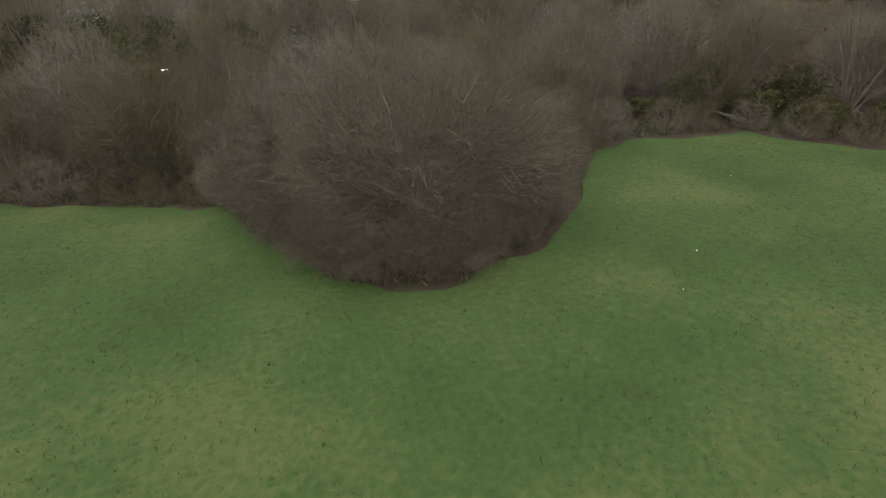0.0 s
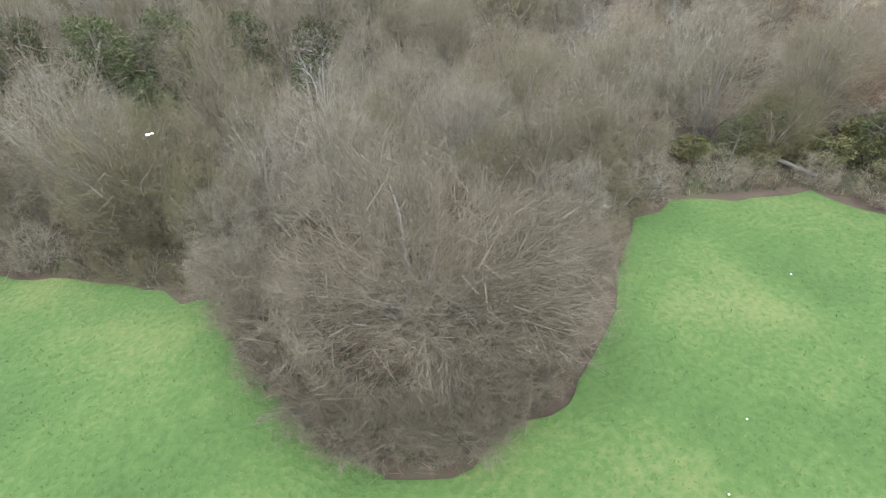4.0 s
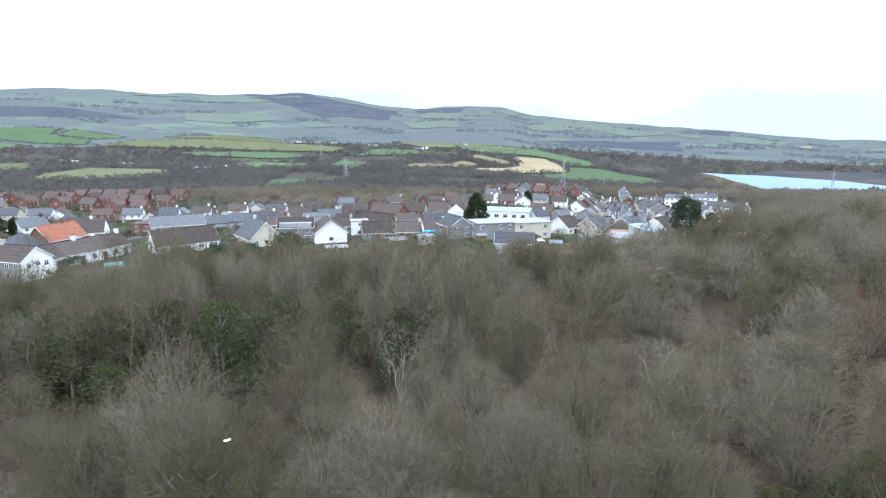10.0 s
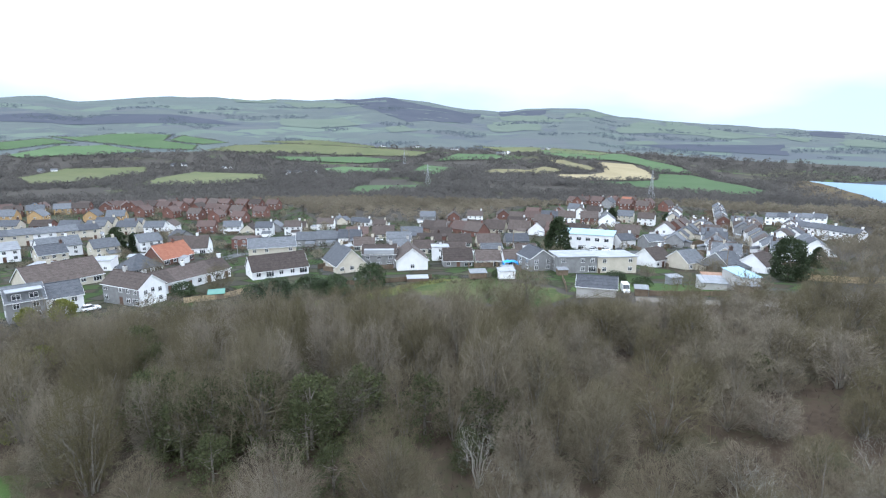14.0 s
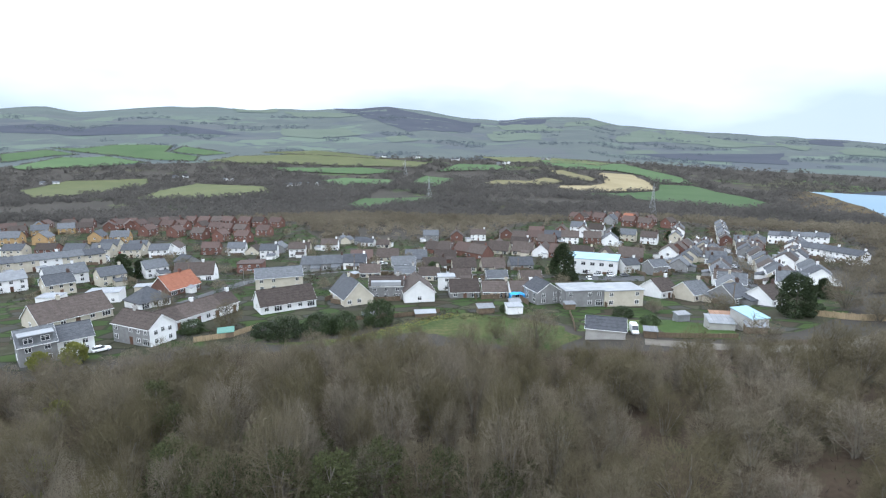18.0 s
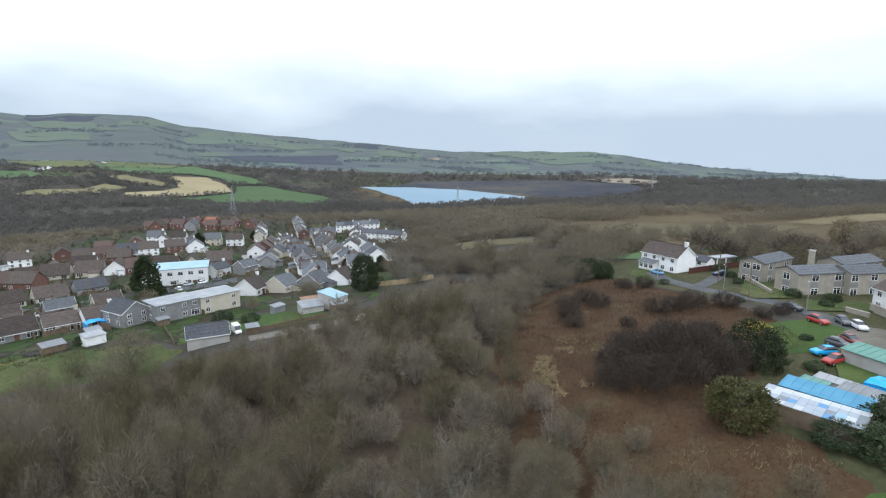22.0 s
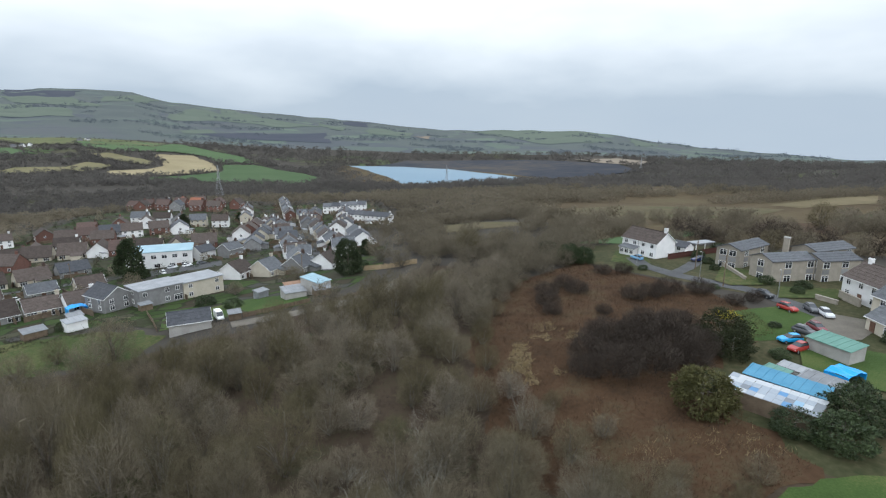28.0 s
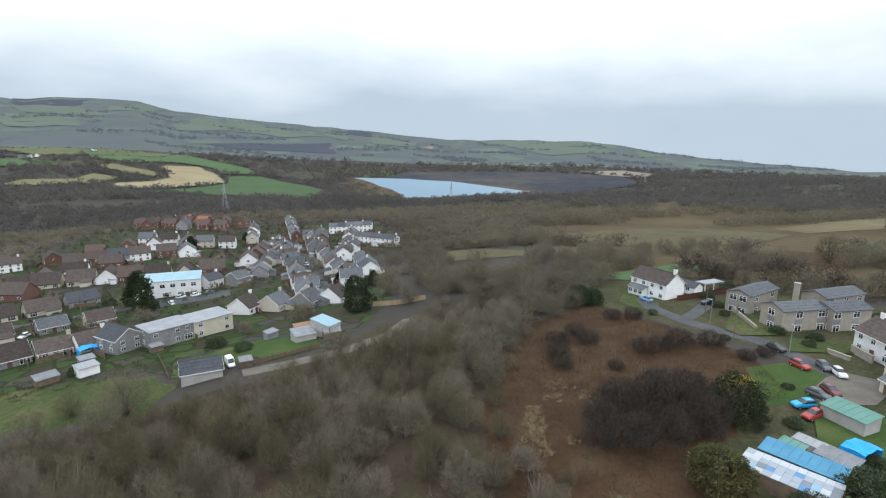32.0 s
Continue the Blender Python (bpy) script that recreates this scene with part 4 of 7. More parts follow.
def house(x, y, turn, length, depth, eave, rise, wall, roof, label, front="", back="", ends="", hip=False, chimneys=(), z=None, name="house", trim=True, group="", cm=None, extension=0):
    """A house with its ridge along its own x axis. front and back: a letter for each opening along the wall: W window on both floors,
    w one window below, u one above, D a door with a window above, P a wide window, _ nothing."""
    m = on_ground(x, y, turn) if z is None else pose(x, y, z, 0, 0, turn)
    h = thing(name, m, label, "house", group)
    key = (length, depth, eave, rise, hip)
    part("wall", cached(("wall", *key, wall.name), lambda: body_mesh(*key).mesh("wall", wall)), None, h)
    if rise:
        part("roof", cached(("roof", *key, roof.name), lambda: roof_mesh(*key).mesh("roof", roof)), None, h)
        if trim and not hip and math.hypot(x, y) < 235:
            part("ridge", cached(("ridge", *key, roof.name), lambda: ridge_mesh(length, eave + rise + 0.16).mesh("ridge", roof)), None, h)
            for dx in (-length / 2 - 0.28, length / 2 + 0.28):
                if faces_view(m, (1 if dx > 0 else -1, 0)):
                    part("bargeboard", cached(("verge", *key[:4]), lambda: verge_mesh(*key[:4]).mesh("bargeboard", PVC)), None, h, "white bargeboard", pose(dx, 0, 0))
            gut = cached(("gutter", length), lambda: Shape().box(-length / 2 - 0.2, -0.06, -0.08, length / 2 + 0.2, 0.06, 0.06).mesh("gutter", PVC))
            for sy in (-1, 1):
                if faces_view(m, (0, sy)):
                    part("gutter", gut, None, h, "", pose(0, sy * (depth / 2 + 0.4), eave - 0.35 * rise / (depth / 2) + 0.05))
    else:
        flat = Shape().box(-length / 2 - 0.3, -depth / 2 - 0.3, eave, length / 2 + 0.3, depth / 2 + 0.3, eave + 0.22)
        part("roof", cached(("flat", *key, roof.name), lambda: flat.mesh("roof", roof)), None, h)
    upper = eave - 1.55
    for which, text, span in (("front", front, length), ("back", back, length), ("left", ends, depth), ("right", ends, depth)):
        if not faces_view(m, SIDES[which]):
            continue
        for i, c in enumerate(text):
            along = (i + 0.5) / len(text) * span - span / 2
            if c in "Ww":
                add_window(h, side(length, depth, which, along, 0.95), 1.25, 1.2)
            if c == "P":
                add_window(h, side(length, depth, which, along, 0.6), 2.2, 1.6, 3)
            if c in "WuDP" and eave > 4:
                add_window(h, side(length, depth, which, along, upper), 1.15, 1.15)
            if c in "Dd":
                add_door(h, side(length, depth, which, along, 0.05))
    if extension:
        # a lean-to against the back or front wall
        w_, sgn = min(length * 0.5, 4.2), extension
        e = Shape().box(-w_ / 2, 0.0, -1.5, w_ / 2, 3.0, 2.2)
        e.slab([(-w_ / 2 - 0.15, 3.2, 2.2), (w_ / 2 + 0.15, 3.2, 2.2), (w_ / 2 + 0.15, 0.0, 3.1), (-w_ / 2 - 0.15, 0.0, 3.1)][::-1], 0.14, 1)
        part("extension", cached(("ext", w_, wall.name, roof.name), lambda: e.mesh("extension", wall, roof)), None, h, "", pose(length * 0.18, depth / 2 * sgn, 0, 0, 0, 0 if sgn > 0 else 180))
    for along in chimneys:
        add_chimney(h, along, 0, eave + rise, 1.2, cm or (BRICK if wall is BRICK else wall if wall in (WHITE, CREAM) else CONCRETE))
    return h


# the edge of the town below the wood
dormer_home = house(-92.0, 112.0, 44, 6.8, 8, 4.8, 2.6, GREY, SLATE, "grey rendered house with a dark boxed dormer and white windows", "WW", "WW", "w", name="dormer_house")
dormer = part("dormer", Shape().box(-2.9, -1.0, -0.5, 2.9, 2.6, 1.9), SLATE, dormer_home, "dark boxed dormer", pose(0, -2.9, 4.9))
part("dormer_roof", Shape().box(-3.2, -1.3, 1.9, 3.2, 2.8, 2.1), FELT, dormer)
for dx in (-1.5, 1.5):
    add_window(dormer, pose(dx, -1.0, 0.3), 1.6, 1.2)
house(-87.2, 117.0, 44, 7.0, 7, 4.3, 2.6, WHITE, SLATE, "white house wing with a blue-grey slate roof", "uW", "W", "")
semi = house(-75.2, 124.8, -24, 13, 7, 4.8, 2.6, GREY, BROWN, "dark grey rendered house with a white gable end and brown roof", "W_DWP", "WW", "", chimneys=(-2.5,))
gable = [(-3.5, -1.5), (3.5, -1.5), (3.5, 4.8), (0, 7.4), (-3.5, 4.8)]
part("gable_wall", Shape().add([(x, y, z) for x in (6.49, 6.56) for y, z in gable], [(4, 3, 2, 1, 0), (5, 6, 7, 8, 9)] + [(i, (i + 1) % 5, 5 + (i + 1) % 5, 5 + i) for i in range(5)]), WHITE, semi, "white rendered gable end")
for along, z in ((-1.9, 0.9), (1.9, 0.9), (-1.9, 3.0), (1.9, 3.0), (0.0, 3.3)):
    add_window(semi, pose(0.07, 0, 0) @ side(13, 7, "right", along, z), 1.0, 1.15)
for i in range(4):
    house(-74.4 + i * 2.7, 132.6 + i * 5.3, 63, 6.0, 7.5, 3.0, 2.6, WHITE, BROWN, "white terraced house with a brown tiled roof", "WD", "WW", "", chimneys=(2.4,) if i % 2 else (), group="terrace by the close")
house(-106, 142, 58, 18, 11, 2.4, 4.2, CREAM, BROWN, "long cream bungalow under a big brown roof", "PwdwP", "www", "w", chimneys=(-2,))
house(-94, 160, 58, 9.5, 9, 2.5, 3.6, WHITE, SLATE, "white bungalow with a grey hipped roof", "PwP", "ww", "", hip=True)
house(-95.5, 180.5, 66, 12.5, 9.5, 2.5, 4.2, BRICK, TERRA, "brick bungalow with a bright orange tiled roof", "PwwP", "ww", "w", chimneys=(2,))
house(-104, 214, 12, 15, 10, 3.0, 4.2, WHITE, BROWN, "white gabled bungalow with a brown-grey roof", "PwdP", "ww", "w", chimneys=(3,))
house(-152, 205, 48, 14, 10, 4.2, 3.2, WHITE, SLATE, "white house with a grey slate roof", "WdW", "WW", "u", chimneys=(3,))
for i in range(6):
    house(-196 + i * 5.5, 214 + i * 6.6, 50, 8.6, 8, 5.0, 2.2, CREAM if i % 3 else WHITE, SLATE, "pale rendered terraced house with a grey roof", "WD", "WW", "", chimneys=(3.4,) if i % 2 else (), group="long pale terrace")
house(-164, 190, 50, 13, 8, 4.6, 2.4, WHITE, SHEET, "white house with a pale sheet-covered roof", "WWDW", "WW", "W")
house(-180, 198, 50, 12, 8, 4.6, 2.6, WHITE, SLATE, "white rendered house with a slate roof", "WDW", "WW", "W")
house(-59.5, 181, 20, 15.5, 9, 5.0, 2.6, CREAM, SLATE, "cream two-storey house with a grey tiled roof", "WW_W", "WW", "u")
house(-49, 152.5, 32, 16, 9, 2.5, 3.6, WHITE, BROWN, "long white bungalow with a dark brown roof", "wPwwP", "ww", "w")
house(-30.5, 160, -60, 13, 9.2, 2.6, 4.6, CREAM, SLATE, "white gable-fronted chalet bungalow with a grey-brown roof", "ww", "ww", "wwu", chimneys=(-2,))
clad = house(-20, 164.5, 3, 10.5, 8.5, 4.7, 2.2, GREY, BROWN, "dark-clad house with a white flat dormer", "PWP", "WW", "", chimneys=(3.5,))
house(-10.3, 163.5, -80, 12, 9.4, 3.4, 3.6, WHITE, BROWN, "white gable-ended house with an asymmetric brown roof", "w", "w", "w")
part("dormer", Shape().box(-4.6, -0.9, -0.3, 4.6, 2.2, 1.5), FELT, clad, "white flat-roofed dormer strip", pose(0, -3.6, 4.5))
house(-1, 177, 4, 5.4, 5, 5.0, 0, WHITE, FELT, "narrow white house with a flat dormer roof", "W", "W", "")
house(4.5, 166.5, 5, 9.2, 8.2, 2.4, 3.1, GREY, BROWN, "bungalow with a wide dark roof", "wdP", "ww", "")
house(14.2, 165.2, 1, 7.8, 7.6, 2.5, 2.5, CREAM, BROWN, "beige bungalow with a light brown roof and chimney", "PwP", "ww", "", chimneys=(3.8,), cm=CREAM)
house(22, 162, 6, 6.8, 7.6, 2.5, 2.6, WHITE, BROWN, "bungalow with a dark brown roof", "wP", "ww", "", chimneys=(3.4,))
house(27.2, 152.5, -72, 8.5, 7.4, 4.2, 2.4, GREY, SLATE, "small grey-rendered gabled house", "WW", "WW", "WW")
house(37.4, 149.3, 7, 11.2, 8.5, 4.9, 0, GREY, SHEET, "grey flat-roofed two-storey house with white windows", "W_WP", "WW", "W")
house(48.8, 150.4, 7, 11.5, 8.5, 4.9, 0, CREAM, FELT, "cream flat-roofed two-storey house with white windows", "W_W", "WW", "")
hall = house(63.0, 230, -22, 24, 15, 7.2, 0, WHITE, AQUA, "large white two-storey hall with a pale blue flat roof", "", "", "", name="hall")
for along in (-9.6, -5.8, -2.0, 1.8, 5.6, 9.4):
    add_window(hall, side(24, 15, "front", along, 4.6), 1.9, 1.5)
for along in (-7.5, -1.0, 4.5, 9.0):
    add_window(hall, side(24, 15, "front", along, 1.0), 2.2, 1.5, 3)
add_door(hall, side(24, 15, "front", 7.0, 0.05), 1.6, 2.1)
for along in (-4.5, 0.0, 4.5):
    add_window(hall, side(24, 15, "right", along, 4.6), 1.6, 1.4)


def shed(x, y, turn, length, depth, low, high, wall, roof, label, name="shed", doors=0, windows=0, z=None, ribs=True):
    """A shed with a roof that falls from its back to its front, with ribs along the fall."""
    s = thing(name, on_ground(x, y, turn) if z is None else pose(x, y, z, 0, 0, turn), label, "shed")
    L, D = length / 2, depth / 2
    b = Shape()
    b.add([(-L, -D, -1.2), (L, -D, -1.2), (L, D, -1.2), (-L, D, -1.2), (-L, -D, low), (L, -D, low), (L, D, high), (-L, D, high)],
          [(0, 1, 5, 4), (1, 2, 6, 5), (2, 3, 7, 6), (3, 0, 4, 7), (4, 5, 6, 7)])
    part("wall", b, wall, s)
    k = (high - low) / depth
    r = Shape()
    r.slab([(-L - 0.2, -D - 0.25, low - 0.25 * k + 0.1), (L + 0.2, -D - 0.25, low - 0.25 * k + 0.1), (L + 0.2, D + 0.2, high + 0.2 * k + 0.1), (-L - 0.2, D + 0.2, high + 0.2 * k + 0.1)], 0.08)
    part("roof", r, roof, s)
    if ribs:
        rib = Shape().slab([(-0.04, -D - 0.25, 0.05), (0.04, -D - 0.25, 0.05), (0.04, D + 0.2, 0.05 + k * (depth + 0.45)), (-0.04, D + 0.2, 0.05 + k * (depth + 0.45))], 0.07)
        me = rib.mesh("roof_rib", roof)
        for i in range(int(length / 1.1) + 1):
            part("roof_rib", me, None, s, "", pose(-L + i * 1.1, 0, low - 0.25 * k + 0.1))
    for i in range(doors):
        add_door(s, side(length, depth, "front", (i + 0.5) / doors * length - L + 0.6, 0.0), 1.0, min(1.95, low - 0.1))
    for i in range(windows):
        add_window(s, side(length, depth, "front", (i + 0.5) / windows * length - L - 0.3, 0.8), 1.0, 0.9)
    return s


# garage, van and sheds at the wood's lower edge
house(33.6, 112.2, -17, 8.2, 6.4, 2.6, 1.7, CONCRETE, SLATE, "pale block garage with a dark slate roof", "", "d", "", name="garage", z=-2.9)
shed(42.4, 109.6, -15, 2.6, 2.2, 1.8, 2.1, TIMBER, SHEET, "small grey garden shed beside the garage", z=-2.3)
shed(66.6, 115.0, 16, 4.6, 6.2, 3.5, 4.4, CONCRETE, AQUA, "tall pale-walled shed with a pale blue roof", doors=1, z=-2.4)
shed(60.8, 116.4, -12, 5.4, 4.6, 2.2, 2.8, CONCRETE, SHEET, "pale-walled shed with a grey sheet roof", z=-2.9)
shed(62.8, 119.6, -12, 4.6, 4.0, 2.6, 3.1, CONCRETE, RUSTY, "shed with a rusty sheet roof", z=-3.2)
shed(66.2, 111.6, -12, 4.2, 2.2, 1.9, 2.5, TIMBER, SHEET, "low dark lean-to with a grey roof", z=-2.2)
shed(17, 138.5, 10, 4.2, 3.2, 2.4, 2.7, WHITE, FELT, "white garden shed with a pale roof", z=-6.2)
shed(9.5, 140.5, 8, 4.4, 3.0, 1.9, 2.3, TIMBER, SHEET, "dark brown timber garden shed", z=-6.7)
shed(18.5, 147.5, 6, 3.2, 2.6, 2.0, 2.3, GREY, SHEET, "grey flat-roofed outbuilding in a garden", z=-7.2)
shed(33.0, 142.6, 6, 2.8, 2.0, 1.7, 2.0, TIMBER, SHEET, "grey garden shed against the house", z=-6.2)
shed(-7.0, 141.5, 8, 5.6, 2.6, 1.9, 2.2, TIMBER, FELT, "dark shed with a pale roof", z=-8.6)
shed(-22.5, 140.5, 8, 3.4, 2.2, 1.8, 2.0, TIMBER, SLATE, "small dark timber garden shed", z=-8.8)
shed(-56, 126.5, 20, 3.6, 2.8, 1.8, 2.2, TIMBER, TEAL, "small shed with a green roof", z=-8.6)
shed(-118, 176, 10, 9, 5, 2.4, 2.6, WHITE, FELT, "white flat-roofed garage block")
shed(-106, 182, 16, 8, 4, 2.4, 2.6, CREAM, FELT, "pale flat-roofed garage beside houses")
shed(-130, 168, 4, 7, 5, 2.5, 2.8, WHITE, FELT, "white outbuilding with a flat roof")
shed(-110, 168, 12, 6, 6, 3.6, 3.9, WHITE, FELT, "white flat-roofed extension with windows", windows=2)
shed(57, 127, 14, 3.4, 2.0, 2.0, 2.3, SHEET, SHEET, "long grey metal garden store")
tarp = Shape()
for i in range(7):
    for j in range(5):
        tarp.v.append((i * 0.7 - 2.1, j * 0.8 - 1.6, 2.3 - 0.25 * abs(i - 3) ** 1.4 * 0.3 + 0.12 * math.sin(i * 2.1 + j)))
tarp.f += [(i * 5 + j, (i + 1) * 5 + j, (i + 1) * 5 + j + 1, i * 5 + j + 1) for i in range(6) for j in range(4)]
tarp.m += [0] * 24
for i in (0, 6):
    tarp.box(i * 0.7 - 2.14, -1.6, 0, i * 0.7 - 2.06, 1.6, 1.9)
tarp_mesh = tarp.mesh("tarpaulin_shelter", TARP)
for x, y, a in ((20.3, 155.5, 4), (84.8, 5.4, -20)):
    solid("tarpaulin_shelter", tarp_mesh, None, "bright blue tarpaulin pulled over a frame", "tarpaulin", m=on_ground(x, y, a))

# workshops on the heath's upper edge
PATCHES = [material("roof_sheet_" + n, [t, tuple(v * 1.15 for v in t)], 0.8, 0.6, 0.2, 8) for n, t in (
    ("white", (0.40, 0.42, 0.43)), ("pale", (0.28, 0.31, 0.34)), ("blue", (0.10, 0.22, 0.38)), ("grey", (0.17, 0.185, 0.20)), ("sky", (0.22, 0.34, 0.44)))]


def patch_shed(x, y, turn, length, depth, low, high):
    s = thing("workshop", pose(x, y, 4.9, 0, 0, turn), "long workshop roofed in patchwork white, grey and blue sheets", "shed")
    L, D = length / 2, depth / 2
    b = Shape().box(-L, -D, -1.5, L, D, low - 0.05)
    part("wall", b, TIMBER, s)
    rnd = random.Random(4)
    nx, ny = 11, 4
    k = (high - low) / depth
    for i in range(nx):
        for j in range(ny):
            x0, x1 = -L + length * i / nx, -L + length * (i + 1) / nx - 0.03
            y0, y1 = -D + depth * j / ny, -D + depth * (j + 1) / ny + 0.06
            lift = 0.02 * ((i + j) % 2) + 0.03
            z0, z1 = low + (y0 + D) * k + lift, low + (y1 + D) * k + lift
            piece = Shape().slab([(x0, y0, z0), (x1, y0, z0), (x1, y1, z1), (x0, y1, z1)], 0.03)
            part("roof_sheet", piece, PATCHES[rnd.choice((0, 0, 1, 1, 1, 2, 3, 4)) if j < ny - 1 else rnd.choice((0, 0, 0, 1))], s)
    return s


patch_shed(70.6, 10.8, 268, 11.2, 4.6, 2.1, 2.5)
shed(75.7, 10.4, 266, 9.6, 3.2, 2.2, 2.6, TIMBER, BLUE, "long timber workshop with a blue painted roof and white-framed windows", "workshop", windows=6, z=4.95)
shed(80.2, 7.2, 258, 4.6, 3.0, 1.9, 2.2, TIMBER, SHEET, "low shed with a grey roof", z=5.1)
shed(81.6, 10.8, 258, 3.6, 1.6, 2.0, 2.2, WHITE, FELT, "narrow store with a white sheet roof", z=5.1)
shed(79.2, 12.4, 258, 3.0, 1.8, 1.9, 2.1, TIMBER, TEAL, "small store with a pale green roof", z=5.1)
shed(94.4, 8.2, 247, 6.6, 3.7, 2.4, 2.9, CONCRETE, TEAL, "grey shed with a pale green sheet roof", z=5.7)

# the white house and its fence
wh = house(146.4, 62.2, 253, 12.6, 7.6, 4.9, 2.8, WHITE, BROWN, "white two-storey house with a brown roof and white end chimney", "WuWW", "WW", "", z=4.2)
add_chimney(wh, 5.9, 0, 7.6, 1.5, WHITE, 2)
porch = Shape().box(-2.7, -1.0, -1, 2.7, 1.0, 2.3)
porch.slab([(-2.9, -1.3, 2.3), (2.9, -1.3, 2.3), (2.9, 1.0, 3.0), (-2.9, 1.0, 3.0)], 0.15)
front_porch = part("porch", porch, WHITE, wh, "white lean-to porch with a slate roof", pose(-2.6, -4.8, 0))
part("porch_roof", Shape().slab([(-3.0, -1.4, 2.42), (3.0, -1.4, 2.42), (3.0, 1.0, 3.14), (-3.0, 1.0, 3.14)], 0.1), SLATE, front_porch)
for dx in (-1.8, 0.0, 1.8):
    add_window(front_porch, pose(dx, -1.0, 0.8), 1.3, 1.2)
house(154.5, 55.2, 253, 4.6, 3.6, 2.2, 1.2, WHITE, SLATE, "small white outbuilding with a pitched roof", "w", "", "", name="outbuilding", trim=False)


def fence(points, high, mat, label, step=1.8, name="fence", boards=0.16):
    """Posts and boards along a line over the land."""
    f = thing(name, pose(points[0][0], points[0][1], ground_z(*points[0])), label, "fence")
    o = Vector((points[0][0], points[0][1], ground_z(*points[0])))
    post = Shape().box(-0.06, -0.06, -0.5, 0.06, 0.06, high + 0.1).mesh("post", mat)
    count = 0
    for a, b in zip(points, points[1:]):
        d = Vector((b[0] - a[0], b[1] - a[1]))
        n = max(1, round(d.length / step))
        turn = math.degrees(math.atan2(d.y, d.x))
        w = d.length / n
        k = int(w / boards)
        board = Shape().box(0, -0.02, 0.05, w / k - 0.015, 0.01, high).mesh("board", mat)
        rail = Shape().box(0, 0.012, 0, w, 0.05, 0.09).mesh("rail", mat)
        for i in range(n):
            x, y = a[0] + d.x * i / n, a[1] + d.y * i / n
            part("post", post, None, f, "", pose(x - o.x, y - o.y, ground_z(x, y) - o.z, 0, 0, turn))
            foot = pose(x - o.x, y - o.y, ground_z(x, y) - o.z, 0, 0, turn)
            for j in range(k):
                part("board", board, None, f, "", foot @ pose(j * w / k, 0, -0.04 * ((i + j) % 3) / 2))
            for z in (0.25, 0.75):
                part("rail", rail, None, f, "", foot @ pose(0, 0, high * z))
            count += 1
    return f


DARKRED = material("dark_red_boards", [(0.065, 0.026, 0.020), (0.105, 0.045, 0.034)], 1.0, 0.8, 0.3, 10)
fence([(142.5, 54.5), (151, 51), (160, 47)], 1.7, DARKRED, "dark red-brown board fence beside the white house")
fence([(93, 131), (99, 124), (106, 119)], 1.7, FENCE, "pale new board fence below the wood")
fence([(44, 109), (54, 107.5), (60, 107)], 1.2, TIMBER, "low weathered board fence along the lawn")
fence([(-26, 139), (-14, 141), (-3, 144)], 1.4, TIMBER, "weathered brown garden fence")
fence([(28.5, 118), (30.5, 128), (32, 138)], 1.1, TIMBER, "weathered garden fence beside the lawn")
fence([(-62, 122), (-54, 126), (-50, 133)], 1.5, FENCE, "pale garden fence round a patio")
pergola = thing("carport", on_ground(161, 52.5, 160), "white flat-roofed open carport on posts", "carport")
part("roof", Shape().box(-4, -1.8, 2.5, 4, 1.8, 2.75), FELT, pergola)
for x in (-3.7, 0, 3.7):
    for y in (-1.5, 1.5):
        part("post", Shape().box(x - 0.09, y - 0.09, -1, x + 0.09, y + 0.09, 2.5), PVC, pergola)


def flats(x, y, turn, length, depth, eave, rise, label, strips_front, strips_end, z):
    """Buff brick flats: tall strips of windows and grey panels up the walls under a low grey roof."""
    f = house(x, y, turn, length, depth, eave, rise, STONE, SLATE, label, "", "", "", name="block_of_flats", z=z, trim=False)
    panel = cached("panel", lambda: Shape().box(-0.95, -0.06, 0, 0.95, 0.02, 1.1).mesh("panel", GREY))
    spots = [("front", a) for a in strips_front] + [(w, a) for w, a in strips_end]
    for which, along in spots:
        for z0 in (0.5, eave - 1.75):
            add_window(f, side(length, depth, which, along, z0), 1.8, 1.5, 2)
        part("panel", panel, None, f, "grey cladding panel", side(length, depth, which, along, 2.25))
        if eave > 6:
            part("panel", panel, None, f, "grey cladding panel", side(length, depth, which, along, 3.2))
    return f


flats(147.5, 37.4, -10, 14.5, 6.0, 5.4, 1.2, "buff brick block of flats with a grey pitched roof", (-4, 4), (("left", -1.2), ("left", 1.2)), 5.6)
flats(137.8, 26.0, -33, 11.8, 6.4, 5.4, 1.2, "buff brick block of flats with grey window panels", (-1.5, 4.5), (("left", 0.0),), 6.0)
flats(146.2, 18.4, -33, 10.5, 6.4, 5.4, 1.2, "buff brick wing of flats with a low grey roof", (-4.2, 1), (("left", 0.8),), 6.0)
flats(158.5, 22, -24, 14, 6.4, 5.4, 1.2, "rear buff brick block of flats with a grey roof", (-5, 0, 5), (), 6.0)
stack = thing("boiler_chimney", pose(151, 28.5, 6), "tall square buff brick chimney between the flats", "chimney")
part("shaft", Shape().box(-0.6, -0.6, -1, 0.6, 0.6, 7.8), STONE, stack)
part("cap", Shape().box(-0.7, -0.7, 7.8, 0.7, 0.7, 8.1), CONCRETE, stack)
house(130.5, 7.0, 225, 10, 8, 4.8, 2.8, WHITE, BROWN, "white house with a brown roof beside the lane", "WDW", "WW", "", chimneys=(-3.5,), z=6.2)
house(115.5, 0.5, 225, 9.5, 8, 5.2, 3.0, CREAM, SLATE, "cream house with a blue-grey slate roof", "WW", "WW", "u", chimneys=(3,), z=6.4)
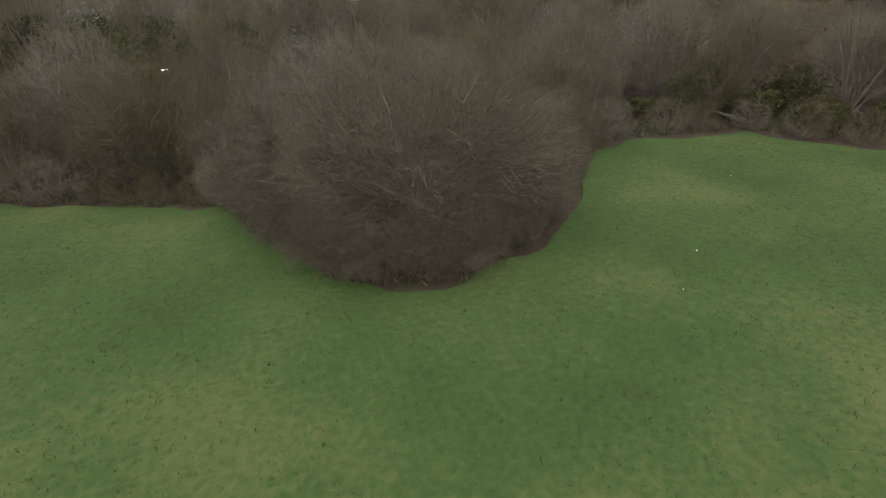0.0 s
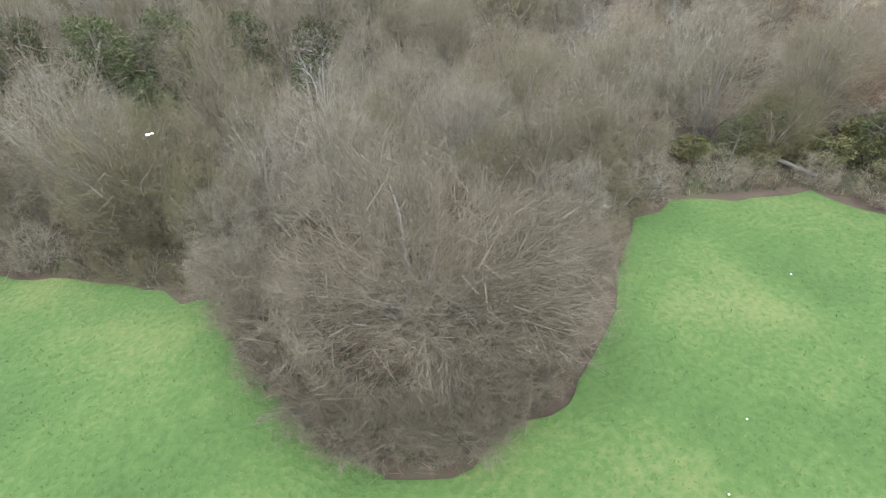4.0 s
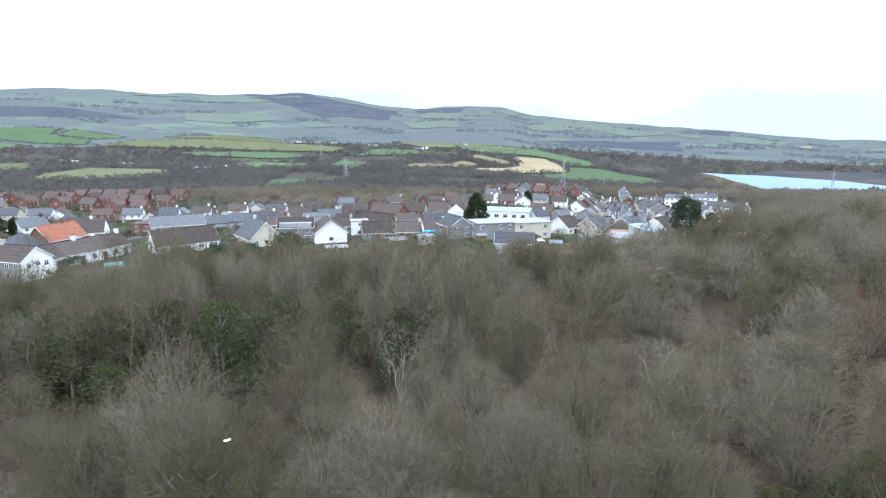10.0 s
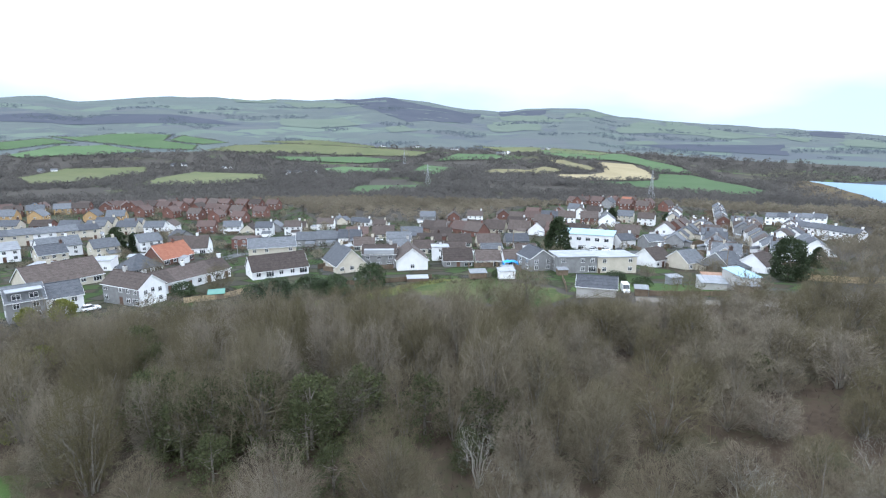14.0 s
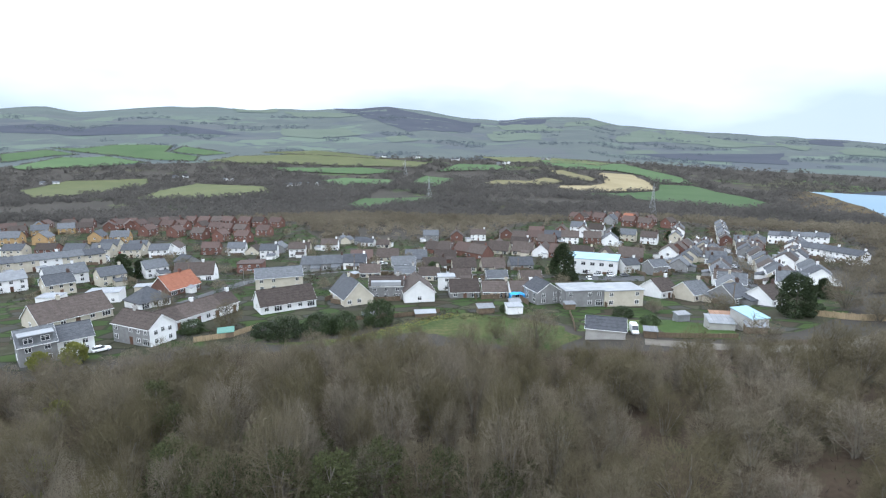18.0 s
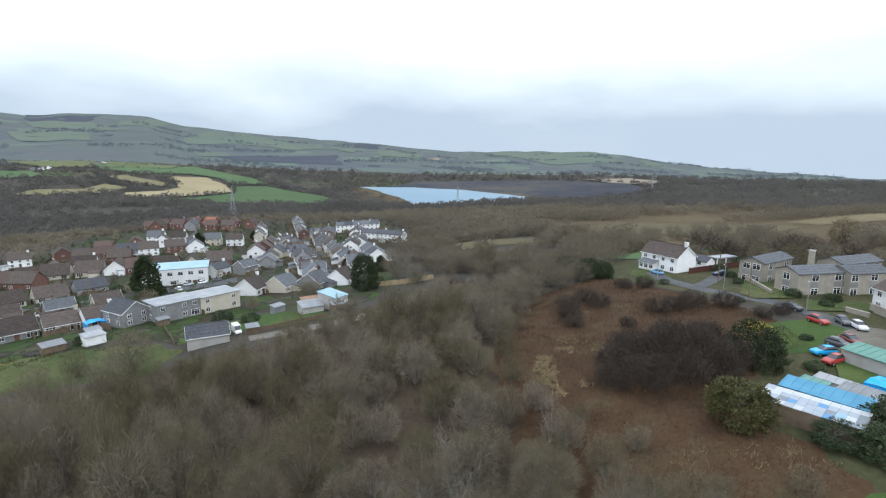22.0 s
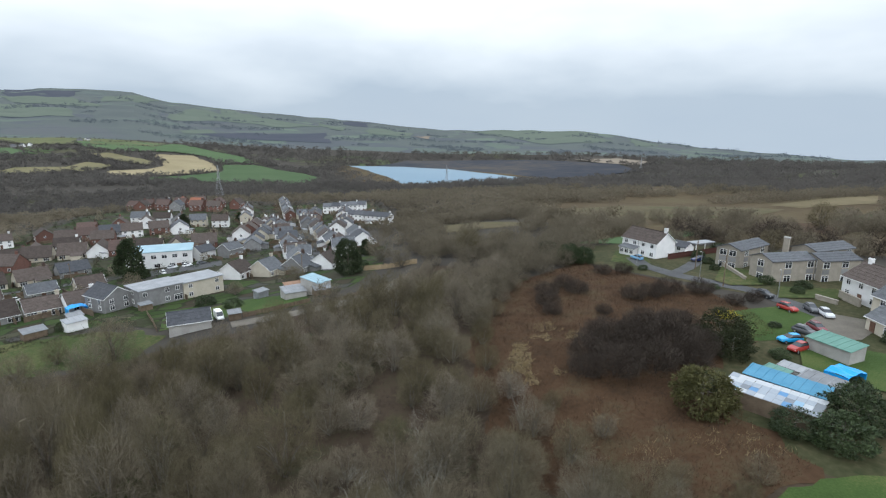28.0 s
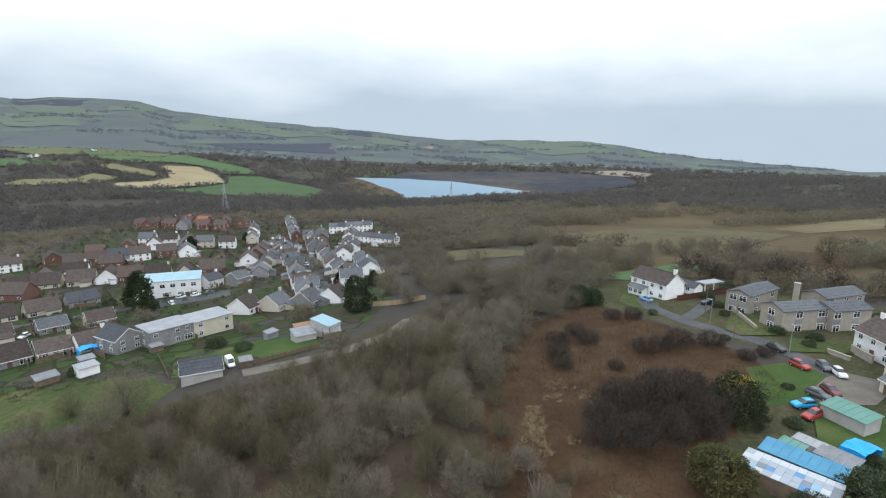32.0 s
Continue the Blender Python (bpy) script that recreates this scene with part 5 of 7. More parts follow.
house(109.8, 2.6, 225, 6, 5, 2.8, 1.8, CREAM, SLATE, "low cream extension with a dark slate roof", "dw", "", "w", name="extension", z=6.3)
for (x0, y0), (x1, y1), h in (((128.8, 13.2), (124.5, 9.2), 1.6), ((124.5, 16.5), (122.8, 12.5), 0.9), ((129, 31), (141, 40), 0.8)):
    d = math.hypot(x1 - x0, y1 - y0)
    w = Shape().box(0, -0.2, -0.6, d, 0.2, h).box(-0.05, -0.26, h, d + 0.05, 0.26, h + 0.12)
    solid("garden_wall", w, STONE, "low buff stone garden wall", "wall", m=on_ground(x0, y0, math.degrees(math.atan2(y1 - y0, x1 - x0))))


# ---- vehicles ----
def loft(sections):
    """A body from cross-sections along x, each a ring of the same number of points."""
    s = Shape()
    n = len(sections[0])
    v = [p for ring in sections for p in ring]
    f = [(i * n + j, i * n + (j + 1) % n, (i + 1) * n + (j + 1) % n, (i + 1) * n + j) for i in range(len(sections) - 1) for j in range(n)]
    f += [tuple(reversed(range(n))), tuple(range(len(v) - n, len(v)))]
    return s.add(v, f)


def ring(x, w, z0, z1, tuck=0.12):
    return [(x, -w, z0 + 0.08), (x, -w + 0.06, z0), (x, w - 0.06, z0), (x, w, z0 + 0.08), (x, w, z0 + (z1 - z0) * 0.6), (x, w - tuck, z1), (x, -w + tuck, z1), (x, -w, z0 + (z1 - z0) * 0.6)]


def car(x, y, turn, mat, label, van=False, name="car"):
    c = thing(name, on_ground(x, y, turn, 0.16), label, "van" if van else "car")
    c.scale = (0.92, 0.92, 0.95)
    key = "van" if van else "car"
    top, nose = (2.0, 2.0) if van else (0.92, 2.1)
    body = cached((key, "body", mat.name), lambda: loft([ring(-2.1, 0.72, 0.32, 0.75 if not van else 1.9), ring(-1.95, 0.84, 0.22, 0.9 if not van else 2.0), ring(0.7, 0.86, 0.2, 0.92 if not van else 2.0),
                                                 ring(1.25 if van else 0.9, 0.86, 0.2, 0.95), ring(1.9, 0.82, 0.22, 0.78), ring(2.12, 0.68, 0.32, 0.62)]).mesh("body", mat))
    part("body", body, None, c)
    if not van:
        cabin = cached((key, "cabin"), lambda: loft([ring(-1.9, 0.72, 0.85, 0.9, 0.1), ring(-1.45, 0.72, 0.85, 1.38, 0.16), ring(0.1, 0.72, 0.85, 1.42, 0.16), ring(0.95, 0.74, 0.85, 0.92, 0.1)]).mesh("cabin_glass", PANE))
        part("cabin_glass", cabin, None, c)
        part("roof", cached((key, "roof", mat.name), lambda: loft([ring(-1.5, 0.55, 1.36, 1.41, 0.05), ring(-0.6, 0.58, 1.38, 1.46, 0.06), ring(0.15, 0.55, 1.38, 1.43, 0.05)]).mesh("roof", mat)), None, c)
    else:
        part("windscreen", cached((key, "screen"), lambda: Shape().slab([(0.72, -0.7, 1.92), (1.3, -0.72, 0.98), (1.3, 0.72, 0.98), (0.72, 0.7, 1.92)], -0.03).mesh("windscreen", PANE)), None, c)
    for sx in (-1.3, 1.35):
        for sy in (-0.8, 0.8):
            wheel = part("wheel", cached("wheel", lambda: Shape().tube((0, -0.1, 0), (0, 0.1, 0), 0.31, 0.31, 14, cap=True).mesh("tyre", TYRE)), None, c, "", pose(sx, sy, 0.2))
            part("rim", cached("rim", lambda: Shape().tube((0, -0.11, 0), (0, 0.11, 0), 0.19, 0.19, 10, cap=True).mesh("rim", STEEL)), None, wheel)
    for sy in (-0.6, 0.6):
        part("headlight", cached("headlight", lambda: Shape().box(-0.03, -0.15, -0.07, 0.04, 0.15, 0.07).mesh("headlight", FELT)), None, c, "", pose(2.05, sy, 0.55))
        part("tail_light", cached("tail_light", lambda: Shape().box(-0.04, -0.12, -0.08, 0.03, 0.12, 0.08).mesh("tail_light", DARKRED)), None, c, "", pose(-2.08, sy, 0.66))
    return c


P_SILVER, P_BLACK, P_RED = paint("silver_paint", (0.52, 0.53, 0.54)), paint("black_paint", (0.014, 0.016, 0.018)), paint("red_paint", (0.30, 0.030, 0.024))
P_BLUE, P_NAVY, P_WHITE = paint("light_blue_paint", (0.16, 0.34, 0.52)), paint("navy_paint", (0.015, 0.022, 0.07)), paint("white_paint", (0.78, 0.78, 0.77))
P_MAROON, P_GREY, P_CYAN = paint("maroon_paint", (0.12, 0.016, 0.02)), paint("dark_grey_paint", (0.07, 0.075, 0.08)), paint("bright_blue_cover", (0.02, 0.30, 0.60))
for x, y, a, m, label in ((137.2, 61.0, 70, P_BLUE, "light blue car parked in front of the white house"), (144.2, 47.0, 150, P_NAVY, "dark blue car on the wet drive"),
                          (118.4, 24.2, 242, P_BLACK, "black car parked along the lane"), (111.8, 18.6, 240, P_RED, "red car half hidden in the rough grass"), (114.2, 15.2, 215, P_GREY, "dark grey car in the gravel yard"),
                          (112.6, 12.6, 215, P_SILVER, "silver estate car in the gravel yard"), (103.4, 12.2, 225, P_MAROON, "maroon car beside the lawn"), (100.6, 13.4, 250, P_GREY, "grey-blue car beside the lawn"),
                          (95.4, 14.4, 140, P_CYAN, "car under a bright blue cover"), (92.6, 12.6, 160, P_RED, "small red car behind the shed")):
    car(x, y, a, m, label)
car(40.2, 113.0, 262, P_WHITE, "white van parked behind the garage", True, "van")
for x, y, a, m, label in ((-81.0, 117.0, 46, P_WHITE, "white car between the houses"), (-118, 214, 10, P_SILVER, "silver car on the close"), (-34, 245, 20, P_SILVER, "silver car beside the lane"), (-30, 243, 20, P_WHITE, "white car beside the lane"),
                          (62, 214, 10, P_SILVER, "silver car in the hall's yard"), (67, 212, 10, P_WHITE, "white car in the hall's yard"), (72, 211, 10, P_GREY, "grey car in the hall's yard"), (56, 206, 90, P_WHITE, "white car in the hall's yard"),
                          (112, 206, 62, P_GREY, "grey car along the street"), (127, 238, 64, P_SILVER, "silver car along the street"), (137, 258, 64, P_RED, "red car along the street"), (21, 290, 70, P_WHITE, "white car on the estate road")):
    car(x, y, a, m, label)
solid("yard_surface", drape([(52, 217), (80, 211), (76, 200), (50, 205)], 3.0, 0.14), ASPHALT, "grey asphalt car park of the hall", "yard", kind="structure")

# ---- the rest of the town: rows of houses ----
STYLES = {
    "w": (WHITE, SLATE, "white rendered house with a grey slate roof"), "c": (CREAM, SLATE, "cream rendered house with a grey slate roof"),
    "r": (WHITE, BROWN, "white rendered house with a brown tiled roof"), "b": (BRICK, RUST, "red brick house with a red-brown tiled roof"),
    "g": (GREY, SLATE, "grey rendered house with a slate roof"), "o": (OCHRE, SLATE, "ochre brick house with a dark slate roof"),
    "d": (BRICK, BROWN, "red brick house with a dark brown roof"), "t": (BRICK, TERRA, "brick house with an orange tiled roof"), "k": (CREAM, BROWN, "cream bungalow with a brown roof"),
}
rows_rnd = random.Random(21)


def row(x0, y0, x1, y1, styles, turn, length=8.5, depth=7.5, eave=4.9, rise=2.5, group="", wander=0.8, alike=True):
    """Houses evenly along a line, one for each letter of styles."""
    n = len(styles)
    for i, c in enumerate(styles):
        if c == "_":
            continue
        u = i / max(1, n - 1)
        if c == "w" and rows_rnd.random() < 0.6:
            c = rows_rnd.choice("crrgrcdk")
        wall, roof, label = STYLES[c]
        low = c == "k"
        house(x0 + (x1 - x0) * u + rows_rnd.uniform(-wander, wander), y0 + (y1 - y0) * u + rows_rnd.uniform(-wander, wander), turn + rows_rnd.choice((0, 0, 0, 90)) * (not alike) + rows_rnd.uniform(-2, 2),
              length, depth, 2.4 if low else eave - 0.2, rise + (0.7 if low else 0.2), wall, roof, label, "PwP" if low else "WDW", "ww" if low else "WW", "u" if not low else "w", chimneys=(length * 0.4,) if rows_rnd.random() < 0.7 else (), group=group,
              cm=RUST if rows_rnd.random() < 0.5 else None, extension=rows_rnd.choice((0, 1, -1)) if x0 * x0 + y0 * y0 < 330 ** 2 else 0)


row(89, 163, 160, 322, "cwrwgrcwrcwwgrwc", 65, 8.4, 7.0, 4.2, 2.6, "houses along the street", 0.9, False)
row(106, 158, 182, 322, "_wwcwrwcwwrrwwcww", 64, 8.6, 7.5, 4.8, 2.6, "houses across the street", 0.8, False)
row(176, 330, 206, 395, "wwcwgwwcw", 66, 6.8, 7.0, 4.8, 2.2, "far terrace", 0.4)
row(66, 163, 92, 150, "rcgr", 28, 7.4, 8.4, 3.0, 2.8, "bungalows below the street", 1.2)
for n, x0, y0, a in ((5, 207, 330, -42), (6, 192, 286, -68)):
    for i in range(n):
        house(x0 + i * 6.2 * math.cos(radians(a)), y0 + i * 6.2 * math.sin(radians(a)), a, 6.2, 8, 5.0, 2.2, WHITE, SLATE, "white terraced house with a grey slate roof", "WD", "WW", "u", chimneys=(2.6,) if i % 2 else (), group="white terrace at the town's end")
row(176, 264, 200, 300, "wkrw", 50, 10, 8.5, 4.8, 2.6, "", 1.5)
row(126, 178, 142, 205, "wcgw", 62, 9, 8, 4.8, 2.6, "", 1)
row(118, 484, 168, 404, "bbdbtbd", -50, 9.5, 8, 4.9, 3.2, "brick estate", 3, False)
row(118, 448, 150, 400, "dbgbd", -40, 9.5, 8, 4.9, 3.2, "brick estate", 3, False)
row(140, 478, 160, 452, "gtd", -30, 9, 8, 4.9, 3.0, "brick estate", 2, False)
row(96, 372, 130, 336, "wrgcr", -30, 10, 8, 4.9, 3.0, "", 2, False)
row(48, 330, 96, 312, "rbgrdw", -14, 10, 9, 4.6, 3.2, "", 2, False)
row(150, 346, 168, 376, "wrwg", 60, 8.5, 7.5, 4.8, 2.6, "", 1.5)
row(136, 288, 108, 250, "rwdbdr", 60, 9.5, 8, 4.8, 3.0, "", 2, False)
row(20, 288, 88, 252, "dkkrbkkd", -22, 11, 9, 3.0, 3.6, "brown-roofed bungalows", 1.5, False)
row(-6, 300, 18, 268, "ddbd", -40, 10, 9, 3.4, 3.6, "brown-roofed houses", 1.5, False)
row(86, 216, 78, 224, "gw", 20, 7.5, 7, 4.2, 2.0, "", 0.5)
row(-20, 233, 34, 241, "gwkkg", 6, 10.5, 8, 2.8, 2.8, "bungalows along the lane", 0.5)
row(-62, 240, -42, 236, "ggw", 4, 10, 8.5, 3.6, 2.8, "bungalows along the lane", 0.3)
row(-42, 257, -2, 259, "bkgd", 5, 10.5, 8, 2.8, 2.8, "", 1)
row(-94, 276, -80, 280, "ww", 8, 8.5, 8, 5.0, 2.4, "pair of white houses", 0.2)
house(-91, 241, 8, 11, 9, 4.6, 0, BRICK, RUST, "brick and white house with a flat red-brown roof", "WPW", "WW", "")
row(-70, 338, -40, 322, "gwgwk", -8, 8, 6, 3.0, 1.8, "", 2, False)
row(-10, 356, 40, 352, "gdwd", 0, 10, 8, 4.6, 2.8, "", 2, False)
row(-258, 312, -206, 330, "oo_oo", 14, 10.5, 8, 4.8, 3.2, "ochre brick houses", 2, False)
row(-300, 345, -236, 395, "odoodbb", 30, 10, 8, 4.8, 3.0, "", 3, False)
row(-246, 404, -132, 376, "bbdbbdbbdb", -12, 9.5, 8, 4.9, 3.0, "brick estate", 2.5, False)
row(-236, 440, -132, 412, "bdbbdbbdb", -12, 9.5, 8, 4.9, 3.0, "brick estate", 2.5, False)
row(-205, 366, -135, 352, "bbdbb", -10, 9.5, 8, 4.9, 3.0, "brick estate", 2, False)
row(-340, 450, -262, 470, "bbdbbd", 10, 9.5, 8, 4.9, 3.0, "brick estate", 3, False)
row(-330, 395, -300, 420, "bod", 40, 9.5, 8, 4.9, 3.0, "brick estate", 3, False)
row(-140, 186, -118, 234, "wcwg", 52, 9, 8, 4.6, 2.6, "", 2, False)
row(-232, 262, -150, 276, "wcwgwcw", 8, 9.5, 8, 4.9, 2.4, "", 1)
row(150, 262, 190, 318, "wrcwdwc", 62, 9, 8, 4.8, 2.8, "", 2, False)
row(128, 262, 148, 300, "wcgrw", 62, 8.5, 7.5, 4.8, 2.6, "", 2, False)
row(100, 225, 122, 258, "gwcg", 62, 8, 7, 3.4, 2.4, "", 1.5, False)
row(150, 232, 176, 262, "wcwr", 50, 9, 8, 4.8, 2.6, "", 2, False)
row(-30, 205, 30, 200, "kgkwgk", 4, 8.0, 7, 2.7, 2.0, "", 1.5)
row(-190, 290, -120, 300, "wcwbw", 8, 9.5, 8, 4.9, 2.6, "", 3, False)
row(-110, 300, -70, 306, "wgkw", 4, 9.5, 8, 4.0, 2.6, "", 2, False)
row(60, 350, 110, 352, "bdrb", -20, 9.5, 8, 4.8, 3.0, "brick estate", 3, False)
row(30, 300, 60, 310, "drd", -20, 10.5, 8.5, 3.2, 3.4, "", 2, False)

# ---- trees ----
def unit(v):
    return v / (np.linalg.norm(v, axis=-1, keepdims=True) + 1e-9)


def slivers(rng, start, way, length, width):
    """Thin three-cornered twigs from their starts along their ways."""
    n = len(start)
    across = unit(np.cross(way, rng.normal(size=(n, 3)))) * (width * 0.5)[:, None]
    v = np.stack([start - across, start + across, start + way * length[:, None]], 1).reshape(-1, 3)
    return v


def tri_mesh(name, v, *mats):
    me = bpy.data.meshes.new(name)
    n = len(v) // 3
    me.vertices.add(len(v))
    me.vertices.foreach_set("co", np.asarray(v, np.float32).ravel())
    me.loops.add(3 * n)
    me.loops.foreach_set("vertex_index", np.arange(3 * n, dtype=np.int32))
    me.polygons.add(n)
    me.polygons.foreach_set("loop_start", np.arange(0, 3 * n, 3, dtype=np.int32))
    me.update(calc_edges=True)
    for m in mats:
        me.materials.append(m)
    return me


def dome_points(rng, n, tall, wide, low=-0.15, inner=0.72):
    """Places near the outside of a lobed crown."""
    u = unit(rng.normal(size=(n * 3, 3)))
    u = u[u[:, 2] > low][:n]
    lobes = unit(rng.normal(size=(13, 3)) + [0, 0, 0.5])
    swell = 0.76 + 0.28 * np.clip((u[:, None] * lobes[None]).sum(-1), 0, 1).max(1) ** 7
    f = (rng.uniform(inner ** 3, 1, len(u)) ** (1 / 3) * swell)[:, None]
    return np.stack([u[:, 0] * wide / 2, u[:, 1] * wide / 2, tall * 0.42 + u[:, 2] * tall * 0.58], -1) * np.concatenate([f, f, f], 1) + np.array([0, 0, tall * 0.02]), u


def crown_arrays(seed, tall, wide, limbs, boughs, twigs, size, thick, stems=3, low=-0.35, shell=0.58):
    """Limbs that curve out to a domed crown, boughs along them and twigs on the boughs; trunk shape and twig corners."""
    rng = np.random.default_rng(seed)
    ends, _ = dome_points(rng, limbs, tall, wide, low)
    feet = [np.array([math.cos(a) * 0.25, math.sin(a) * 0.25, -0.5]) * (1 if stems > 1 else 0.2) + [0, 0, -0.4] for a in (2 * math.pi * i / stems for i in range(stems))]
    trunk, v = Shape(), []
    t = np.linspace(0, 1, 7)
    paths = []
    for i, e in enumerate(ends):
        b = min(feet, key=lambda f: np.linalg.norm((f - e)[:2])) if i % 4 else feet[i % stems]
        c = np.array([e[0] * 0.28, e[1] * 0.28, e[2] * 0.62]) + rng.normal(size=3) * 0.03 * tall
        p = ((1 - t) ** 2)[:, None] * b + (2 * t * (1 - t))[:, None] * c + (t ** 2)[:, None] * e + rng.normal(size=(7, 3)) * 0.012 * tall * (t > 0)[:, None]
        paths.append(p)
        r = 0.011 * tall * (0.7 if i >= stems * 2 else 1.3)
        if i < max(8, limbs // 3):
            for k in range(5 if i < 8 else 3):
                trunk.tube(p[k], p[k + 1], r * (1 - k / 6.5), r * (1 - (k + 1) / 6.5), 5)
        else:
            for k in range(6):
                w = np.full(2, r * (1 - k / 7) * 0.9)
                v.append(slivers(rng, p[[k, k]], unit(p[[k + 1, k + 1]] - p[[k, k]]), np.full(2, np.linalg.norm(p[k + 1] - p[k]) * 1.25), w))
    paths = np.array(paths)
    pick, s = rng.integers(0, len(paths), boughs), rng.uniform(2.0, 5.9, boughs)
    k = s.astype(int)
    q = paths[pick, k] + (paths[pick, k + 1] - paths[pick, k]) * (s - k)[:, None]
    tangent = unit(paths[pick, k + 1] - paths[pick, k])
    out = unit(q - np.array([0, 0, tall * 0.3]))
    way = unit(tangent * 0.6 + out * 0.3 + rng.normal(size=(boughs, 3)) * 0.5 + [0, 0, 0.12])
    length = rng.uniform(0.08, 0.19, boughs) * tall
    for _ in range(2):
        v.append(slivers(rng, q, way, length, np.full(boughs, thick[1] * 1.05)))
    inner = int(twigs * (1 - shell))
    pick = rng.integers(0, boughs, inner)
    start = q[pick] + way[pick] * (length[pick] * rng.uniform(0.15, 1.0, inner))[:, None]
    tw = unit(way[pick] * 0.7 + rng.normal(size=(inner, 3)) * 0.45 + [0, 0, 0.2])
    v.append(slivers(rng, start, tw, rng.uniform(*size, inner), rng.uniform(*thick, inner)))
    # the outer twigs end on the lobed dome of the crown
    tips, u = dome_points(rng, twigs - inner, tall, wide, low, 0.84)
    tw = unit(u * 0.75 + rng.normal(size=(len(tips), 3)) * 0.42 + [0, 0, 0.22])
    long = rng.uniform(*size, len(tips))
    v.append(slivers(rng, tips - tw * long[:, None], tw, long, rng.uniform(*thick, len(tips))))
    # a few stouter branches stand out among the fine twigs
    few = len(tips) // 22
    tw = unit(tw[:few] + rng.normal(size=(few, 3)) * 0.15)
    long = rng.uniform(1.6, 2.6, few) * size[1]
    v.append(slivers(rng, tips[:few] - tw * long[:, None], tw, long, np.full(few, thick[1] * 1.7)))
    v = np.concatenate(v)
    v = v[: len(v) // 3 * 3]
    above = v[:, 2].reshape(-1, 3).min(1) > 0.05
    return trunk, v[np.repeat(above, 3)]


def tree_kind(seed, tall, wide, limbs, boughs, twigs, size, thick, bark=None, twig=None, stems=3, low=-0.35, shell=0.58):
    trunk, crown = crown_arrays(seed, tall, wide, limbs, boughs, twigs, size, thick, stems, low, shell)
    return trunk.mesh("trunk", bark or BARK), tri_mesh("crown", crown, twig or TWIG), crown


def plant(name, kind, x, y, turn, scale, label, category="tree", group="", z=None, tall=1.0):
    t = thing(name, on_ground(x, y, turn) if z is None else pose(x, y, z, 0, 0, turn), label, category, group)
    t.scale = (scale, scale, scale * tall)
    part("trunk", kind[0], None, t)
    part("crown", kind[1], None, t)
    return t


def leafy_arrays(seed, tall, wide, clumps, leaves, size, cone=0.0, base=0.05):
    """Leaves in overlapping clumps over a crown that narrows upwards by cone (0 dome, 1 spire)."""
    rng = np.random.default_rng(seed)
    h = rng.uniform(base, 1, clumps) ** (1.0 + 0.35 * cone)
    a = rng.uniform(0, 2 * math.pi, clumps)
    dome = np.sqrt(np.clip(1 - (np.abs(h - 0.42) / 0.60) ** 2.2, 0, 1))
    reach = (dome * (1 - cone) + (1.02 - h) * cone) * wide / 2 * rng.uniform(0.62, 0.98, clumps)
    centre = np.stack([np.cos(a) * reach, np.sin(a) * reach, h * tall * 0.93], -1)
    pick = rng.integers(0, clumps, leaves)
    r = rng.uniform(0.07, 0.15, clumps) * wide
    off = unit(rng.normal(size=(leaves, 3))) * (r[pick] * rng.uniform(0.5, 1, leaves) ** 0.5)[:, None] * [1, 1, 0.75]
    start = centre[pick] + off
    way = unit(off + unit(start - [0, 0, tall * 0.4]) * 0.4 + rng.normal(size=(leaves, 3)) * 0.4)
    length = rng.uniform(*size, leaves)
    return slivers(rng, start, way, length, length * rng.uniform(0.4, 0.7, leaves))


def leafy_kind(seed, tall, wide, clumps, leaves, size, mat, cone=0.0, base=0.05, bark=None):
    trunk = Shape().tube((0, 0, -0.6), (0.05, 0, tall * 0.45), 0.028 * tall, 0.018 * tall, 7).tube((0.05, 0, tall * 0.45), (0, 0.05, tall * 0.9), 0.018 * tall, 0.004 * tall, 6)
    rng = np.random.default_rng(seed + 1)
    for i in range(9):
        h = rng.uniform(0.2, 0.75) * tall
        a = i * 2.4
        trunk.tube((0, 0, h), (math.cos(a) * wide * 0.36, math.sin(a) * wide * 0.36, h + 0.12 * tall), 0.010 * tall, 0.003 * tall, 4)
    v = leafy_arrays(seed, tall, wide, clumps, leaves, size, cone, base)
    return trunk.mesh("trunk", bark or BARK), tri_mesh("crown", v, mat), v


rng = np.random.default_rng(7)
FINE, MID, COARSE = ((0.35, 0.85), (0.010, 0.021)), ((0.45, 1.1), (0.022, 0.040)), ((0.8, 1.9), (0.07, 0.13))
NEAR_KINDS = [tree_kind(100 + i, 8.2, 8.6, 64, 760, 9000, *FINE, stems=st, shell=0.45) for i, st in enumerate((2, 3, 4, 3, 2))]
MID_KINDS = [tree_kind(200 + i, 8.2, 8.2, 40, 340, 3600, *MID, stems=st) for i, st in enumerate((2, 3, 2, 4))]
WOOD_KINDS = [tree_kind(250 + i, 8.2, 8.4, 26, 200, 2000, (0.5, 1.1), (0.04, 0.075), stems=3) for i in range(3)]
FAR_KINDS = [tree_kind(300 + i, 8.2, 8.8, 20, 110, 620, *COARSE, stems=2) for i in range(4)]
THICKET = [tree_kind(400 + i, 4.4, 8.0, 40, 320, 4200, *MID, twig=TWIG_D, bark=TWIG_D, stems=4) for i in range(2)]
LABELS = ("leafless grey-brown tree with a dense twiggy crown", "bare winter tree with pale upper twigs", "leafless scrub tree crowded in the wood")

